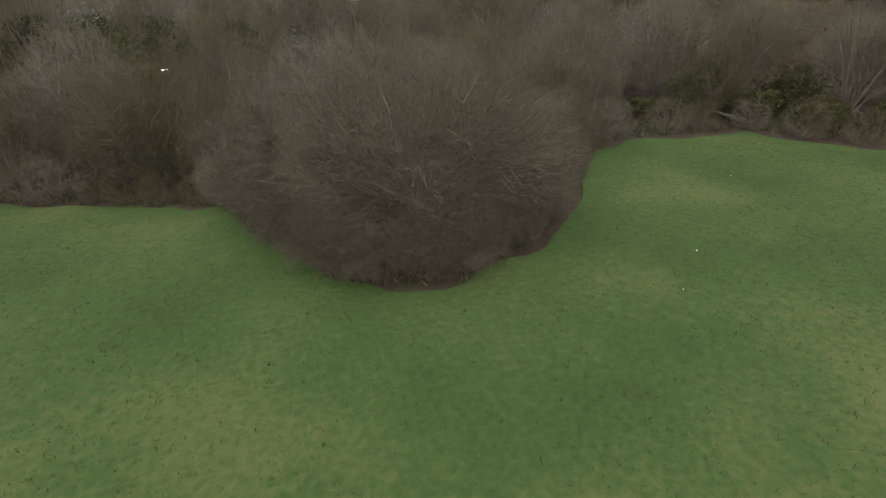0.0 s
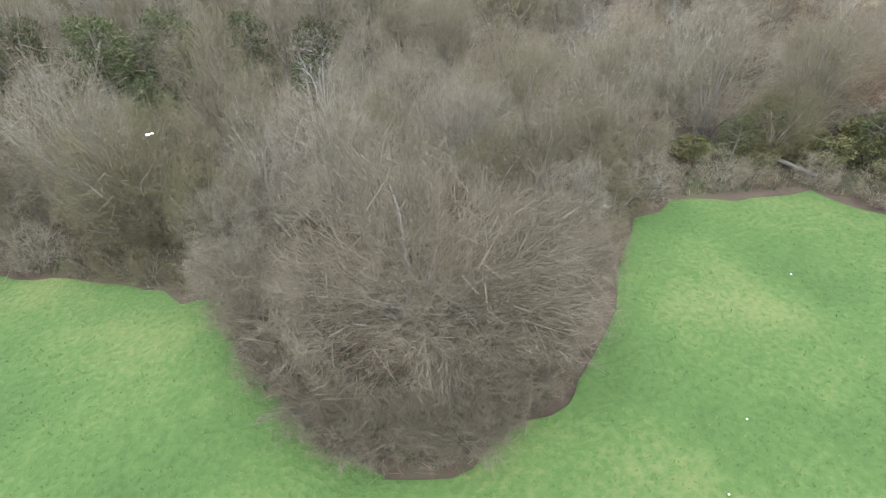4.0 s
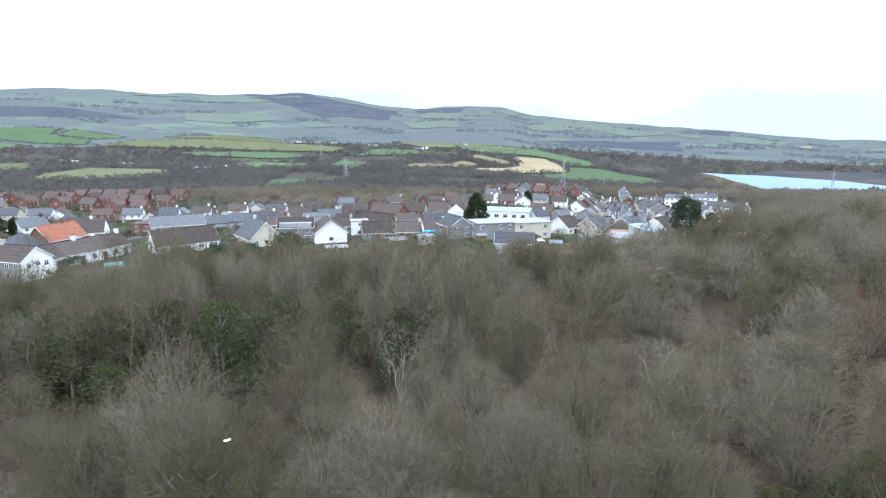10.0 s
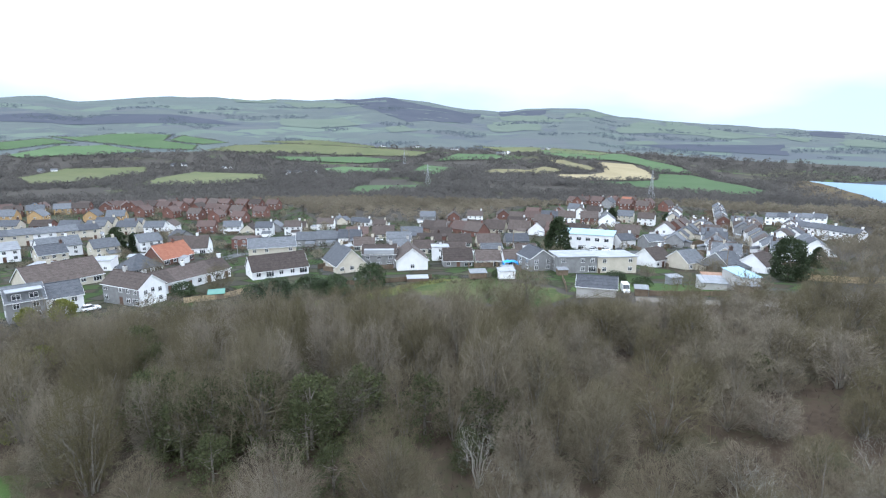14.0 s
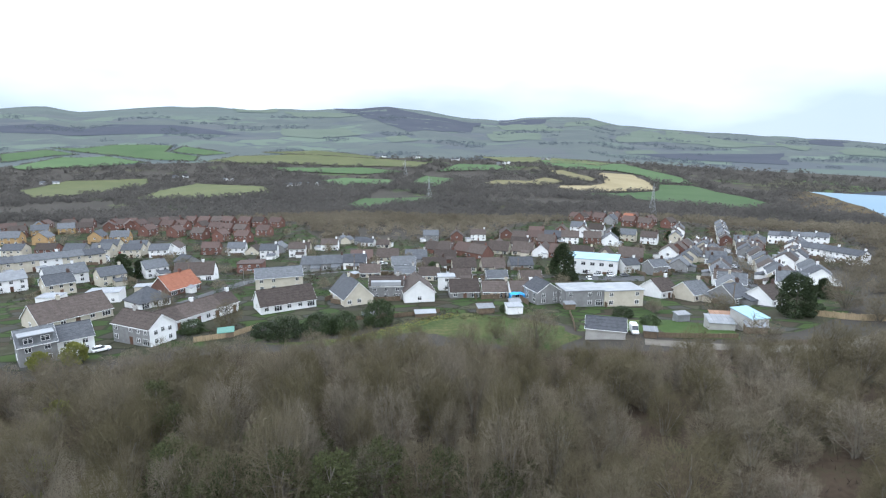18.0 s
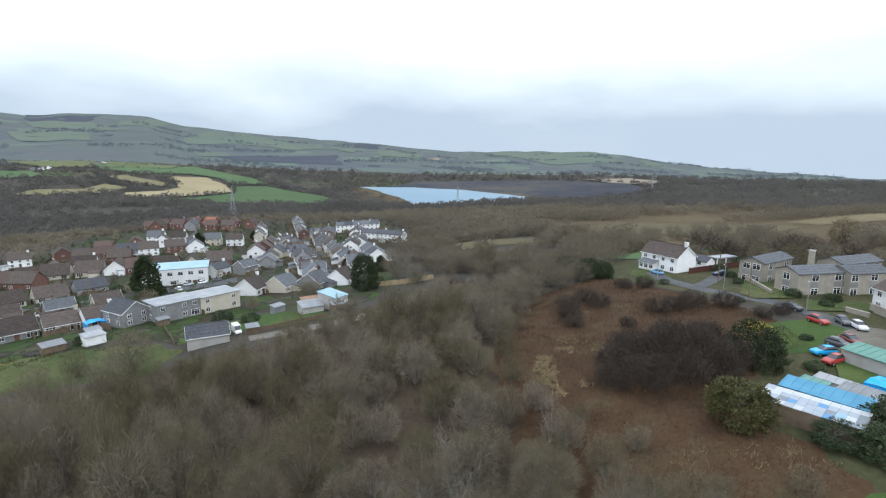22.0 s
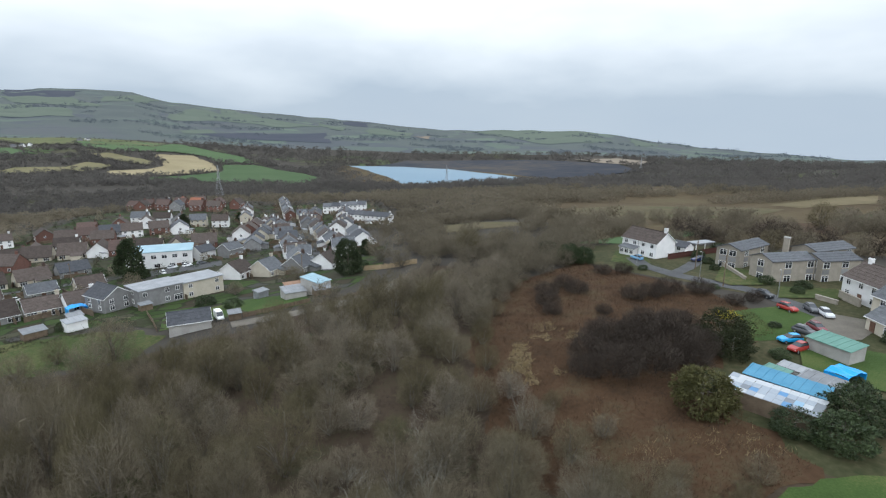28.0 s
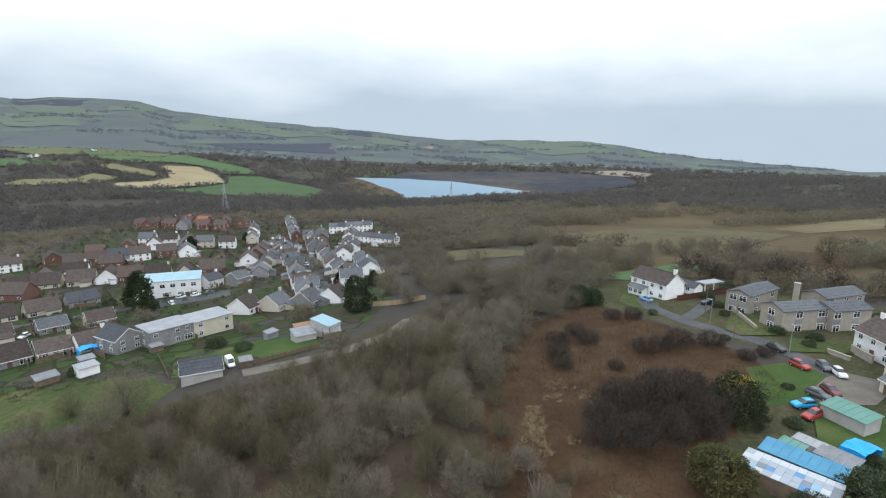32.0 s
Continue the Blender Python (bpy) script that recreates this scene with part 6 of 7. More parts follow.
# the shrubby tree that stands forward from the wood into the meadow
FRONT = tree_kind(501, 8.4, 13.4, 130, 2000, 44000, (0.3, 0.85), (0.009, 0.019), stems=6, low=-0.6, shell=0.3, twig=TWIG_B)
FRONT_SMALL = tree_kind(502, 5.0, 7.0, 60, 800, 12000, (0.3, 0.8), (0.008, 0.018), stems=5, low=-0.35, shell=0.15, twig=TWIG_B)
forward = plant("bare_tree", FRONT, 2.9, 15.6, -20, 1.0, "broad leafless many-stemmed tree standing forward into the meadow")
forward.scale = (1.3, 1.0, 0.95)
for x, y, sc in ((-8.5, 28.6, 0.66), (-6.3, 31.5, 0.85), (-11.4, 30, 0.74), (13.4, 24.5, 0.75), (16.4, 24.2, 0.7), (10.5, 28.7, 0.85), (-15.9, 33.2, 0.8), (20.1, 24.2, 0.66), (4.2, 31, 0.85), (9.6, 24.0, 0.7), (2.6, 27.4, 0.8), (-2.4, 27.4, 0.78), (13.4, 20.6, 0.5), (15.6, 21.6, 0.5), (-5.0, 24.4, 0.6), (5.4, 26.8, 0.75), (18, 26.2, 0.7), (-20, 35.5, 0.8)):
    plant("bare_tree", NEAR_KINDS[int(x * 7) % 5], x, y, x * 41 % 360, sc, "low leafless tree at the edge of the wood", group="trees of the wood")
for x, y, a, sc in ((8.0, 12.4, 71, 0.5), (9.4, 14.2, 11, 0.55), (-2.4, 12.4, 133, 0.55), (-1.6, 10.8, 190, 0.5), (-0.4, 10.2, 250, 0.52), (0.9, 9.7, 40, 0.5), (2.2, 9.5, 210, 0.55), (3.6, 9.9, 310, 0.5), (4.9, 10.5, 95, 0.55), (6.4, 11.3, 140, 0.55), (2.6, 10.8, 20, 0.7), (-3.4, 14.4, 300, 0.55), (-4.0, 16.8, 20, 0.6), (10.8, 15.8, 80, 0.6), (12.2, 17.4, 170, 0.55), (-4.2, 19.4, 260, 0.8), (10.6, 19.4, 300, 0.85), (3.4, 22.0, 30, 0.8)):
    plant("bare_shrub", FRONT_SMALL, x, y, a, sc, "bare twiggy shrub at the foot of the forward tree", "shrub", "shrubs round the forward tree")

EDGE_SHRUB = [tree_kind(510 + i, 3.2, 4.6, 26, 260, 2600, (0.25, 0.6), (0.010, 0.022), stems=4, low=-0.7) for i in range(3)]
edge_rnd = random.Random(3)
for (x0, y0), (x1, y1) in (((-5.6, 21), (-10.6, 25.4)), ((-10.6, 25.4), (-23, 32.3)), ((-23, 32.3), (-36, 40.5)), ((-36, 40.5), (-47, 52)), ((13.0, 16.4), (16, 19.8)), ((16, 19.8), (20.5, 21.0)), ((20.5, 21), (28.6, 18.9)), ((29.5, 17.6), (32.2, 12.6)), ((33, 12), (46, 7.5)), ((46, 7.5), (58, 7))):
    n = max(2, int(math.hypot(x1 - x0, y1 - y0) / 2.1))
    for i in range(n):
        u = (i + edge_rnd.uniform(-0.3, 0.3)) / n
        plant("edge_shrub", EDGE_SHRUB[edge_rnd.randrange(3)], x0 + (x1 - x0) * u, y0 + (y1 - y0) * u + 0.7, edge_rnd.uniform(0, 360), edge_rnd.uniform(0.55, 1.0), "bare brown shrub along the meadow edge", "shrub", "shrubs along the meadow")

WOOD = [(-20, 32.5), (-10.5, 27.5), (-5, 23.5), (2, 22), (8, 21.5), (14, 21.5), (20, 23), (30, 20.5), (36, 12.5), (44, 10), (42, 24), (47, 38), (57, 53), (76, 68), (98, 78), (112, 92), (104, 112), (92, 106), (76, 96), (58, 95),
        (40, 98), (26, 101), (12, 105), (0, 111), (-16, 116), (-34, 113), (-52, 113), (-72, 103), (-92, 95), (-80, 74), (-58, 60), (-44, 52), (-34, 40), (-24, 36)]
CLEAR = [[(-12, 46), (2, 45.5), (8, 47.5), (6, 51), (-8, 54.5)], [(-32, 47), (-22, 43), (-10, 42.5), (-10, 48), (-22, 49), (-31, 52)]]
far_wood = []


def lay(v, x, y, turn, sx, sz, z=None):
    c, s_ = math.cos(turn), math.sin(turn)
    m = np.array([[c * sx, -s_ * sx, 0], [s_ * sx, c * sx, 0], [0, 0, sz]])
    return v @ m.T + [x, y, ground_z(x, y) if z is None else z]


singles = 0
places = sorted(scatter(rng, WOOD, 5.75, CLEAR), key=lambda p: math.hypot(p[0] + 2, p[1]))
for x, y in places:
    d = math.hypot(x + 2, y)
    swell = noise.noise(Vector((x / 15, y / 15, 8.0)))
    size, tall = rng.uniform(0.66, 1.08) * (1 + 0.25 * swell), rng.uniform(0.92, 1.3)
    # the wood stands taller in its middle than towards the gardens
    tall *= 1 + (np.interp(math.degrees(math.atan2(x, y)), (-42, -30, -10, 8, 20, 30), (1.2, 1.55, 1.56, 1.33, 1.02, 0.84)) - 1) * np.interp(d, (0, 36, 52, 84, 93, 140), (0, 0, 1, 1, -0.2, -0.2))
    if abs(x - 26.8) < 2 and abs(y - 22.5) < 2:
        continue
    if y < 26 and x < 24:
        size *= 0.8
    if y > 90:
        size *= 0.8
    if y > 84 and x > 8:
        size *= 0.68
    if singles < 290:
        k = NEAR_KINDS[rng.integers(0, 5)] if d < 50 else MID_KINDS[rng.integers(0, 4)]
        plant("bare_tree", k, x, y, rng.uniform(0, 360), size, LABELS[rng.integers(0, 3)], group="trees of the wood", tall=tall)
        singles += 1
    else:
        far_wood.append(lay(WOOD_KINDS[rng.integers(0, 3)][2], x, y, rng.uniform(0, 6.28), size, size * tall))
if far_wood:
    tagged(new("woodland", tri_mesh("woodland", np.concatenate(far_wood), TWIG)), "leafless brown woodland running down to the gardens", "woodland", kind="stuff")

# pale trees that stand out in the wood
PALE_TREE = tree_kind(601, 8.0, 5.5, 16, 90, 700, *FINE, bark=PALE, twig=PALE, stems=1)
for x, y, a, sc in ((23.1, 35.4, 0, 1.0), (26.5, 33.5, 80, 0.8), (3.4, 45.9, 160, 0.95), (30.5, 33, 200, 0.9), (5.5, 40.5, 60, 0.75), (-3, 31.8, 10, 0.85), (47, 33, 20, 0.8), (36, 40, 90, 0.8), (12, 60, 150, 0.9)):
    plant("pale_tree", PALE_TREE, x, y, a, sc, "slender tree with pale bleached bark and bare branches", "tree", tall=1.1)

# evergreens
PINE = leafy_kind(701, 14.0, 11.5, 150, 17000, (0.28, 0.6), NEEDLE, 0.12)
CONIFER = leafy_kind(702, 12.0, 9.0, 100, 8000, (0.4, 0.8), NEEDLE, 0.55)
LAUREL = leafy_kind(703, 5.0, 7.5, 90, 7000, (0.2, 0.42), LEAF, 0.0)
YELLOW = leafy_kind(704, 5.2, 5.6, 60, 5000, (0.25, 0.5), LEAF_Y, 0.05)
OLIVE = leafy_kind(705, 5.4, 7.4, 80, 9000, (0.2, 0.42), material("olive_leaves", [(0.056, 0.056, 0.020), (0.100, 0.094, 0.034)], 0.6, 0.65, 0, 6, island=0.35, spec=0.2), 0.0)
IVY = leafy_kind(706, 7.0, 6.0, 90, 3800, (0.16, 0.34), IVY_LEAF, 0.15)
plant("pine_tree", PINE, 87.5, 130.5, 0, 0.8, "tall dark green pine standing among the gardens")
for x, y, sc, tall, label in ((46, 207, 1.25, 1.0, "broad dark conifer beside the white hall"), (104, 323, 0.95, 0.95, "dark rounded conifer among the houses"), (-132, 211, 0.9, 1.0, "dark spreading conifer among the houses"),
                              (-128, 216, 0.7, 0.9, "dark conifer between the houses"), (108, 172, 0.5, 1.0, "dark green conifer at the town's edge"), (116, 160, 0.6, 0.9, "dark green conifer at the town's edge"), (150, 352, 0.6, 0.9, "dark conifer among brick houses")):
    plant("conifer", CONIFER, x, y, 40, sc, label, tall=tall)
for x, y, sc, tall in ((-33, 127.5, 1.1, 0.95), (-27, 129, 0.9, 1.1), (-19, 134.5, 1.05, 1.25), (-41, 125, 1.2, 0.85), (-47, 127, 0.8, 0.8), (45, 134, 0.75, 0.7), (47.5, 122.5, 0.6, 0.8), (68, 2.8, 0.9, 0.8), (73.5, 2.6, 1.0, 0.95), (67.5, 7.4, 0.75, 0.7), (71, 19, 0.6, 0.7),
                       (126, 71, 0.75, 1.1), (136, 90, 0.9, 0.9), (124.5, 75, 0.85, 1.3), (128, 72.5, 0.6, 1.4), (129.5, 26.8, 0.45, 0.8), (131, 20, 0.5, 0.7), (143, 44, 0.4, 0.8), (136, 40, 0.35, 0.8), (150, 49, 0.5, 0.8), (158, 56, 0.6, 0.9), (163, 48, 0.6, 0.8), (152, 68, 0.6, 0.9), (126, 54, 0.35, 0.7), (118, 34, 0.3, 0.7), (126, 20, 0.4, 0.7), (141, 8, 0.5, 0.8), (156, 12, 0.6, 0.8), (101, 18, 0.3, 0.6), (88, 14, 0.4, 0.7), (84, 4, 0.5, 0.7), (106, 2, 0.5, 0.8), (-66, 130, 0.8, 0.8), (14.8, 140, 0.4, 1.1), (100, 140, 0.5, 0.9), (-6, 227, 0.8, 1.1), (40, 226, 0.8, 0.8), (33, 214, 0.9, 0.7), (22, 212, 1.0, 0.7)):
    plant("evergreen_shrub", LAUREL, x, y, x * 37 % 360, sc, "dark green rounded evergreen shrub", "shrub", tall=tall)
for x, y, sc in ((-87.0, 106.0, 0.72), (-81.5, 109.0, 0.9), (-64, 80, 0.7), (-55, 64, 0.6), (-51, 57.5, 0.45), (129.5, 74, 0.55)):
    plant("yellow_shrub", YELLOW, x, y, 30, sc, "yellow-green leafy shrub in winter leaf", "shrub")
for x, y, sc in ((28.5, 22.6, 0.42), (31.5, 20.5, 0.5), (33.6, 16.5, 0.45), (36.5, 13.2, 0.42), (41, 11.2, 0.5), (45, 10.2, 0.4), (25, 24.4, 0.36), (34.6, 19.5, 0.6)):
    plant("bramble_bush", OLIVE, x, y, x * 61 % 360, sc, "low green-brown bramble bush at the meadow's edge", "shrub", tall=0.75)
plant("olive_shrub", OLIVE, 64.5, 17.2, 0, 1.05, "rounded olive-green shrub beside the workshop", "shrub")
for x, y, sc in ((-24, 51.5, 1.2), (-19, 52, 1.25), (-14, 52, 1.2), (-29, 54, 1.25), (-9, 55.5, 1.1), (-34, 57.5, 1.2), (-2, 55, 1.0), (4, 53, 0.9), (-10, 44, 0.7), (-4, 47, 0.6), (-22, 46, 0.7), (-27, 50, 1.0), (-14, 50, 0.9), (-31, 55, 1.0), (2.5, 49, 0.6), (-36, 62, 1.0), (-40, 70, 1.1), (30, 24, 0.5), (27, 23, 0.45), (34, 19, 0.5), (39, 13, 0.5), (-20, 56, 1.0), (-18, 62, 0.9), (-26, 66, 0.95), (-33, 70, 0.9), (-12, 58, 0.8), (8, 56, 0.7), (14, 66, 0.7), (-48, 80, 1.0), (38, 60, 0.6)):
    plant("ivy_clad_tree", IVY, x, y, x * 53 % 360, sc, "ivy-covered tree, dark green among bare trees", "tree", tall=1.05)
GORSE = leafy_kind(707, 5.0, 7.5, 90, 7000, (0.18, 0.38), material("gorse_spines", [(0.020, 0.026, 0.012), (0.044, 0.050, 0.022)], 0.6, 0.8, 0, 6, island=0.35, spec=0.15), 0.0)
gorse = plant("gorse_bush", GORSE, 87.5, 22.5, 10, 1.15, "dark gorse bush topped with yellow flowers", "shrub", tall=0.95)
flowers = leafy_arrays(711, 5.2, 5.0, 22, 420, (0.14, 0.26), 0.0, 0.75)
part("flowers", tri_mesh("flowers", flowers[flowers[:, 2].reshape(-1, 3).min(1).repeat(3) > 4.0], FLOWER), None, gorse, "bright yellow gorse flowers", pose(0.3, -0.4, 0.05))
plant("gorse_bush", GORSE, 83.5, 19.5, 90, 0.85, "dark evergreen scrub beside the gorse", "shrub")
for x, y, sc, a in ((66, 30, 1.15, 0), (70.5, 26.5, 1.15, 60), (74.5, 31, 1.3, 120), (72, 35.5, 1.15, 200), (78.5, 27, 1.3, 260), (79.5, 33, 1.2, 300), (84, 28.5, 1.15, 20), (67, 35.5, 0.95, 80), (75.5, 22.8, 0.95, 170), (62.5, 33, 0.8, 30), (80, 23.5, 1.0, 10), (84, 33.5, 1.0, 140), (76, 37, 1.0, 220), (88, 30.5, 0.9, 310)):
    plant("thicket_shrub", THICKET[int(x) % 2], x, y, a, sc, "dark leafless thorn thicket on the heath", "shrub", "dark thicket", tall=1.15)
for x, y, sc in ((119.5, 56, 0.75), (108, 40, 0.95), (112.5, 35, 0.85), (104, 42, 0.8), (113.5, 25, 0.6), (109, 27, 0.6), (96, 55, 0.8), (99, 60, 0.8), (92, 60, 0.85), (100, 44, 0.8), (86, 56, 0.8), (82, 52, 0.6), (116, 60, 0.7), (88, 44, 0.5)):
    plant("thicket_shrub", THICKET[int(x) % 2], x, y, x * 31 % 360, sc, "brown leafless shrub on the heath", "shrub")
for x, y, sc in ((47, 9, 0.5), (45.5, 13, 0.6), (44.5, 19, 0.62), (46, 25, 0.7), (47, 31, 0.75), (51, 38, 0.6), (54, 45, 0.6), (61, 52, 0.6), (68, 58, 0.6), (75, 61, 0.55), (50, 14, 0.42), (52, 24, 0.45), (52.5, 32, 0.4), (84, 66, 0.5), (92, 70, 0.55)):
    plant("bare_tree", MID_KINDS[int(x) % 4], x, y, x * 47 % 360, sc, "low bushy bare tree between wood and heath")
for x, y, sc, label in ((110, 143, 1.5, "broad pale bare tree beside the pine"), (100, 120, 0.9, "bare tree behind the fence"), (10, 116, 0.7, "dark bare tree on the verge"), (18, 108, 1.2, "low spreading bare tree above the verge"), (13, 104, 1.0, "low spreading bare tree above the verge"),
                        (-122, 223, 1.15, "bare brown tree among the houses"), (-116, 228, 1.0, "bare brown tree among the houses"), (-58, 133, 1.0, "bare tree in a garden"), (-84, 150, 0.9, "bare dark tree before the orange roof"), (164, 44, 1.0, "bare tree behind the flats"), (170, 36, 1.0, "bare tree behind the flats"),
                        (176, 30, 1.1, "bare tree behind the flats"), (160, 60, 0.9, "bare tree behind the carport"), (122, 112, 1.3, "broad bare tree on the ridge"), (132, 106, 1.3, "broad bare tree on the ridge"), (70, 136, 0.8, "bare leafless garden tree"), (75, 140, 0.7, "bare leafless garden tree"), (55, 139, 0.6, "bare shrub by the lawn"),
                        (250, 38, 1.6, "wide bare tree on the heath"), (244, 30, 1.4, "wide bare tree on the heath")):
    plant("bare_tree", MID_KINDS[int(x) % 4], x, y, x * 71 % 360, sc, label)


# ---- undergrowth ----
def carpet(rng, outline, n, length, width, up=1.0, clump=0.0, flat=0.6):
    """Blades or fronds all over an outline."""
    xs, ys = [p[0] for p in outline], [p[1] for p in outline]
    x, y = rng.uniform(min(xs), max(xs), n), rng.uniform(min(ys), max(ys), n)
    if clump:
        cx, cy = np.round(x / clump), np.round(y / clump)
        jx, jy = np.sin(cx * 12.9 + cy * 78.2) * 43758.5, np.sin(cx * 39.3 + cy * 11.1) * 23421.6
        x = (cx + (jx - np.floor(jx)) - 0.5) * clump + rng.normal(size=n) * clump * 0.22
        y = (cy + (jy - np.floor(jy)) - 0.5) * clump + rng.normal(size=n) * clump * 0.22
    ok = inside(x, y, outline)
    x, y = x[ok], y[ok]
    start = np.stack([x, y, height(x, y) + 0.03], -1)
    way = unit(rng.normal(size=(len(x), 3)) * flat + [0, 0, up])
    way[:, 2] = np.abs(way[:, 2])
    return slivers(rng, start, way, rng.uniform(*length, len(x)), rng.uniform(*width, len(x)))


def stuff(name, v, mat, label, category):
    return tagged(new(name, tri_mesh(name, v, mat)), label, category, kind="stuff")


INNER = [(-28, -14), (46, -14), (46, 5), (36, 8), (30.5, 11), (28.5, 16.6), (20.5, 18.8), (16.6, 18), (12.6, 14), (9, 10.4), (5.8, 8.2), (2.4, 7.3), (-1.2, 8.0), (-2.9, 9.8), (-4.9, 14.0), (-6.8, 19.8), (-10.9, 23.2), (-16.6, 26.6), (-28, 30.5)]
stuff("grass_blades", carpet(rng, INNER, 210000, (0.09, 0.28), (0.018, 0.046), 0.7, 0.34, 0.8), BLADE, "short tufted meadow grass", "grass")
FRINGE = [(-24, 32), (-16.4, 28.2), (-10.6, 25), (-6.2, 21), (-4.6, 15.0), (-2.6, 10.8), (-0.8, 8.9), (2.4, 8.4), (5.4, 9.3), (8.4, 11.6), (12, 15.4), (16.2, 19.8), (20.5, 20.6), (28.6, 18.4), (31, 14.4), (40, 8), (48, 6.5), (56, 7.5), (56, 9.5), (44, 12), (36, 15), (31, 23), (20, 25), (10, 17), (4, 12), (0, 13), (-2, 20), (-10, 31)]
stuff("bramble_undergrowth", carpet(rng, FRINGE, 42000, (0.25, 0.8), (0.02, 0.07), 0.7, 0.7), BRAMBLE, "low brown brambles along the wood's edge", "bramble")
stuff("dead_grass_fringe", carpet(rng, FRINGE, 7000, (0.2, 0.55), (0.015, 0.035), 1.2, 1.3, 0.5), STRAW, "pale dead grass along the wood's edge", "grass")
stuff("edge_scrub", carpet(rng, FRINGE, 22000, (0.4, 1.1), (0.012, 0.03), 1.0, 0.6, 0.6), TWIG, "thin bare stems along the meadow edge", "scrub")
stuff("fringe_grass", carpet(rng, FRINGE, 34000, (0.15, 0.42), (0.02, 0.045), 0.8, 0.5, 0.7), BLADE, "longer green grass along the wood's edge", "grass")
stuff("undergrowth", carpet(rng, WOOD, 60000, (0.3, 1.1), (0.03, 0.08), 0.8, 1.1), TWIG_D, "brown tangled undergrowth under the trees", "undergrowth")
stuff("bracken", carpet(rng, HEATH, 150000, (0.25, 0.65), (0.025, 0.06), 0.55, 0.0), FROND, "rust-brown dead bracken fronds", "bracken")
stuff("heath_scrub", carpet(rng, HEATH, 20000, (0.5, 1.2), (0.018, 0.04), 0.9, 3.4, 0.5), TWIG_D, "dark brambles and heather on the heath", "scrub")
for x, y, r, n in ((57.2, 40.6, 1.7, 1700), (59.4, 42.6, 1.6, 1700), (61.8, 44.4, 1.5, 1300), (64, 46, 1.2, 700), (56, 37.6, 1.2, 600), (61, 36.5, 1.0, 300), (75, 48, 2.4, 600), (54.5, 25.7, 1.6, 300), (75, 42, 1.8, 700), (70, 46, 1.6, 500), (58, 14, 2, 220), (52, 18, 2.5, 260), (62, 9, 2.5, 300), (50, 28, 2, 200)):
    r *= 1.35
    ring_ = [(x + r * math.cos(a) * (0.7 + 0.5 * math.sin(3 * a + x)), y + r * 0.9 * math.sin(a)) for a in np.linspace(0, 6.1, 14)]
    stuff("dead_grass", carpet(rng, ring_, n, (0.4, 0.9), (0.03, 0.07), 1.0, 0.6, 0.5), STRAW, "clump of pale bleached dead grass on the heath", "grass")
VERGE_TUFTS = [(-30, 121.5), (-22, 125.5), (-14.4, 133), (-6, 141.5), (0, 142.5), (3, 139), (-5, 133), (-11, 125), (-20, 120.5), (-28, 119)]
stuff("dead_grass", carpet(rng, VERGE_TUFTS, 14000, (0.25, 0.6), (0.03, 0.06), 1.0, 1.1, 0.6), VERGE_S, "yellow dead grass on the verge", "grass")
GARDENS = [(-70, 118), (-46, 124), (-28, 124), (-10, 136), (28, 128), (28, 140), (20, 146), (-4, 150), (-50, 138), (-72, 130)]
stuff("garden_scrub", carpet(rng, GARDENS, 16000, (0.3, 0.9), (0.05, 0.12), 0.9, 2.6, 0.6), BRAMBLE, "brown and green garden hedges and scrub", "scrub")

# ---- woods and hedges of the valley ----
TOWN_EDGE = [(-420, 520), (-400, 300), (-220, 190), (-110, 92), (-52, 113), (0, 110), (30, 99), (80, 97), (104, 112), (135, 160), (155, 225), (228, 266), (262, 350), (215, 392), (192, 425), (160, 505), (95, 490), (44, 395), (20, 372), (-80, 350), (-118, 440)]
OPEN = [f[0] for f in VALLEY_FIELDS] + [LAKE, BANK, TOWN_EDGE, WOOD, HEATH,
        [(199, 217), (185, 149), (189, 121), (170, 140), (162, 162)], [(249, 175), (385, 132), (353, 74), (291, 80), (232, 149)], [(387, 91), (491, 47), (396, 37), (361, 68)], [(204, 75), (282, 60), (298, 25), (242, 31)],
        [(155, 95), (195, 76), (200, 62), (160, 74)], [(306, 26), (317, 47), (345, 34), (330, 20)], [(458, 483), (497, 451), (433, 395), (432, 446)], [(528, 625), (505, 570), (600, 510), (735, 462), (800, 500), (750, 530), (653, 577), (572, 600)], [(60, -10), (62, 24), (96, 34), (116, 72), (150, 80), (180, 64), (184, -12)]]


def polar_places(rng, r0, r1, a0, a1, step):
    pts = []
    r = r0
    while r < r1:
        n = int((a1 - a0) * math.pi / 180 / step)
        a = np.radians(np.linspace(a0, a1, n)) + rng.normal(size=n) * step * 0.4
        rr = r * (1 + rng.normal(size=n) * step * 0.4)
        pts.append(np.stack([rr * np.sin(a), rr * np.cos(a)], -1))
        r *= 1 + step
    p = np.concatenate(pts)
    ok = np.ones(len(p), bool)
    for hole in OPEN:
        ok &= ~inside(p[:, 0], p[:, 1], hole)
    return p[ok]


def moor_gaps(p, share):
    """On the moor most places stay open: only belts of trees remain."""
    on = inside(p[:, 0], p[:, 1], MOORLAND)
    belt = np.sin((p[:, 1] + 0.35 * p[:, 0]) / 17.0 + np.sin(p[:, 0] / 40.0)) > 1 - 2 * share
    return p[~on | belt]


def thin(p, scale, level):
    """Leaves out places in open patches."""
    keep = [noise.noise(Vector((x / scale, y / scale, 3.0))) > level for x, y in p.tolist()]
    return p[np.array(keep)]


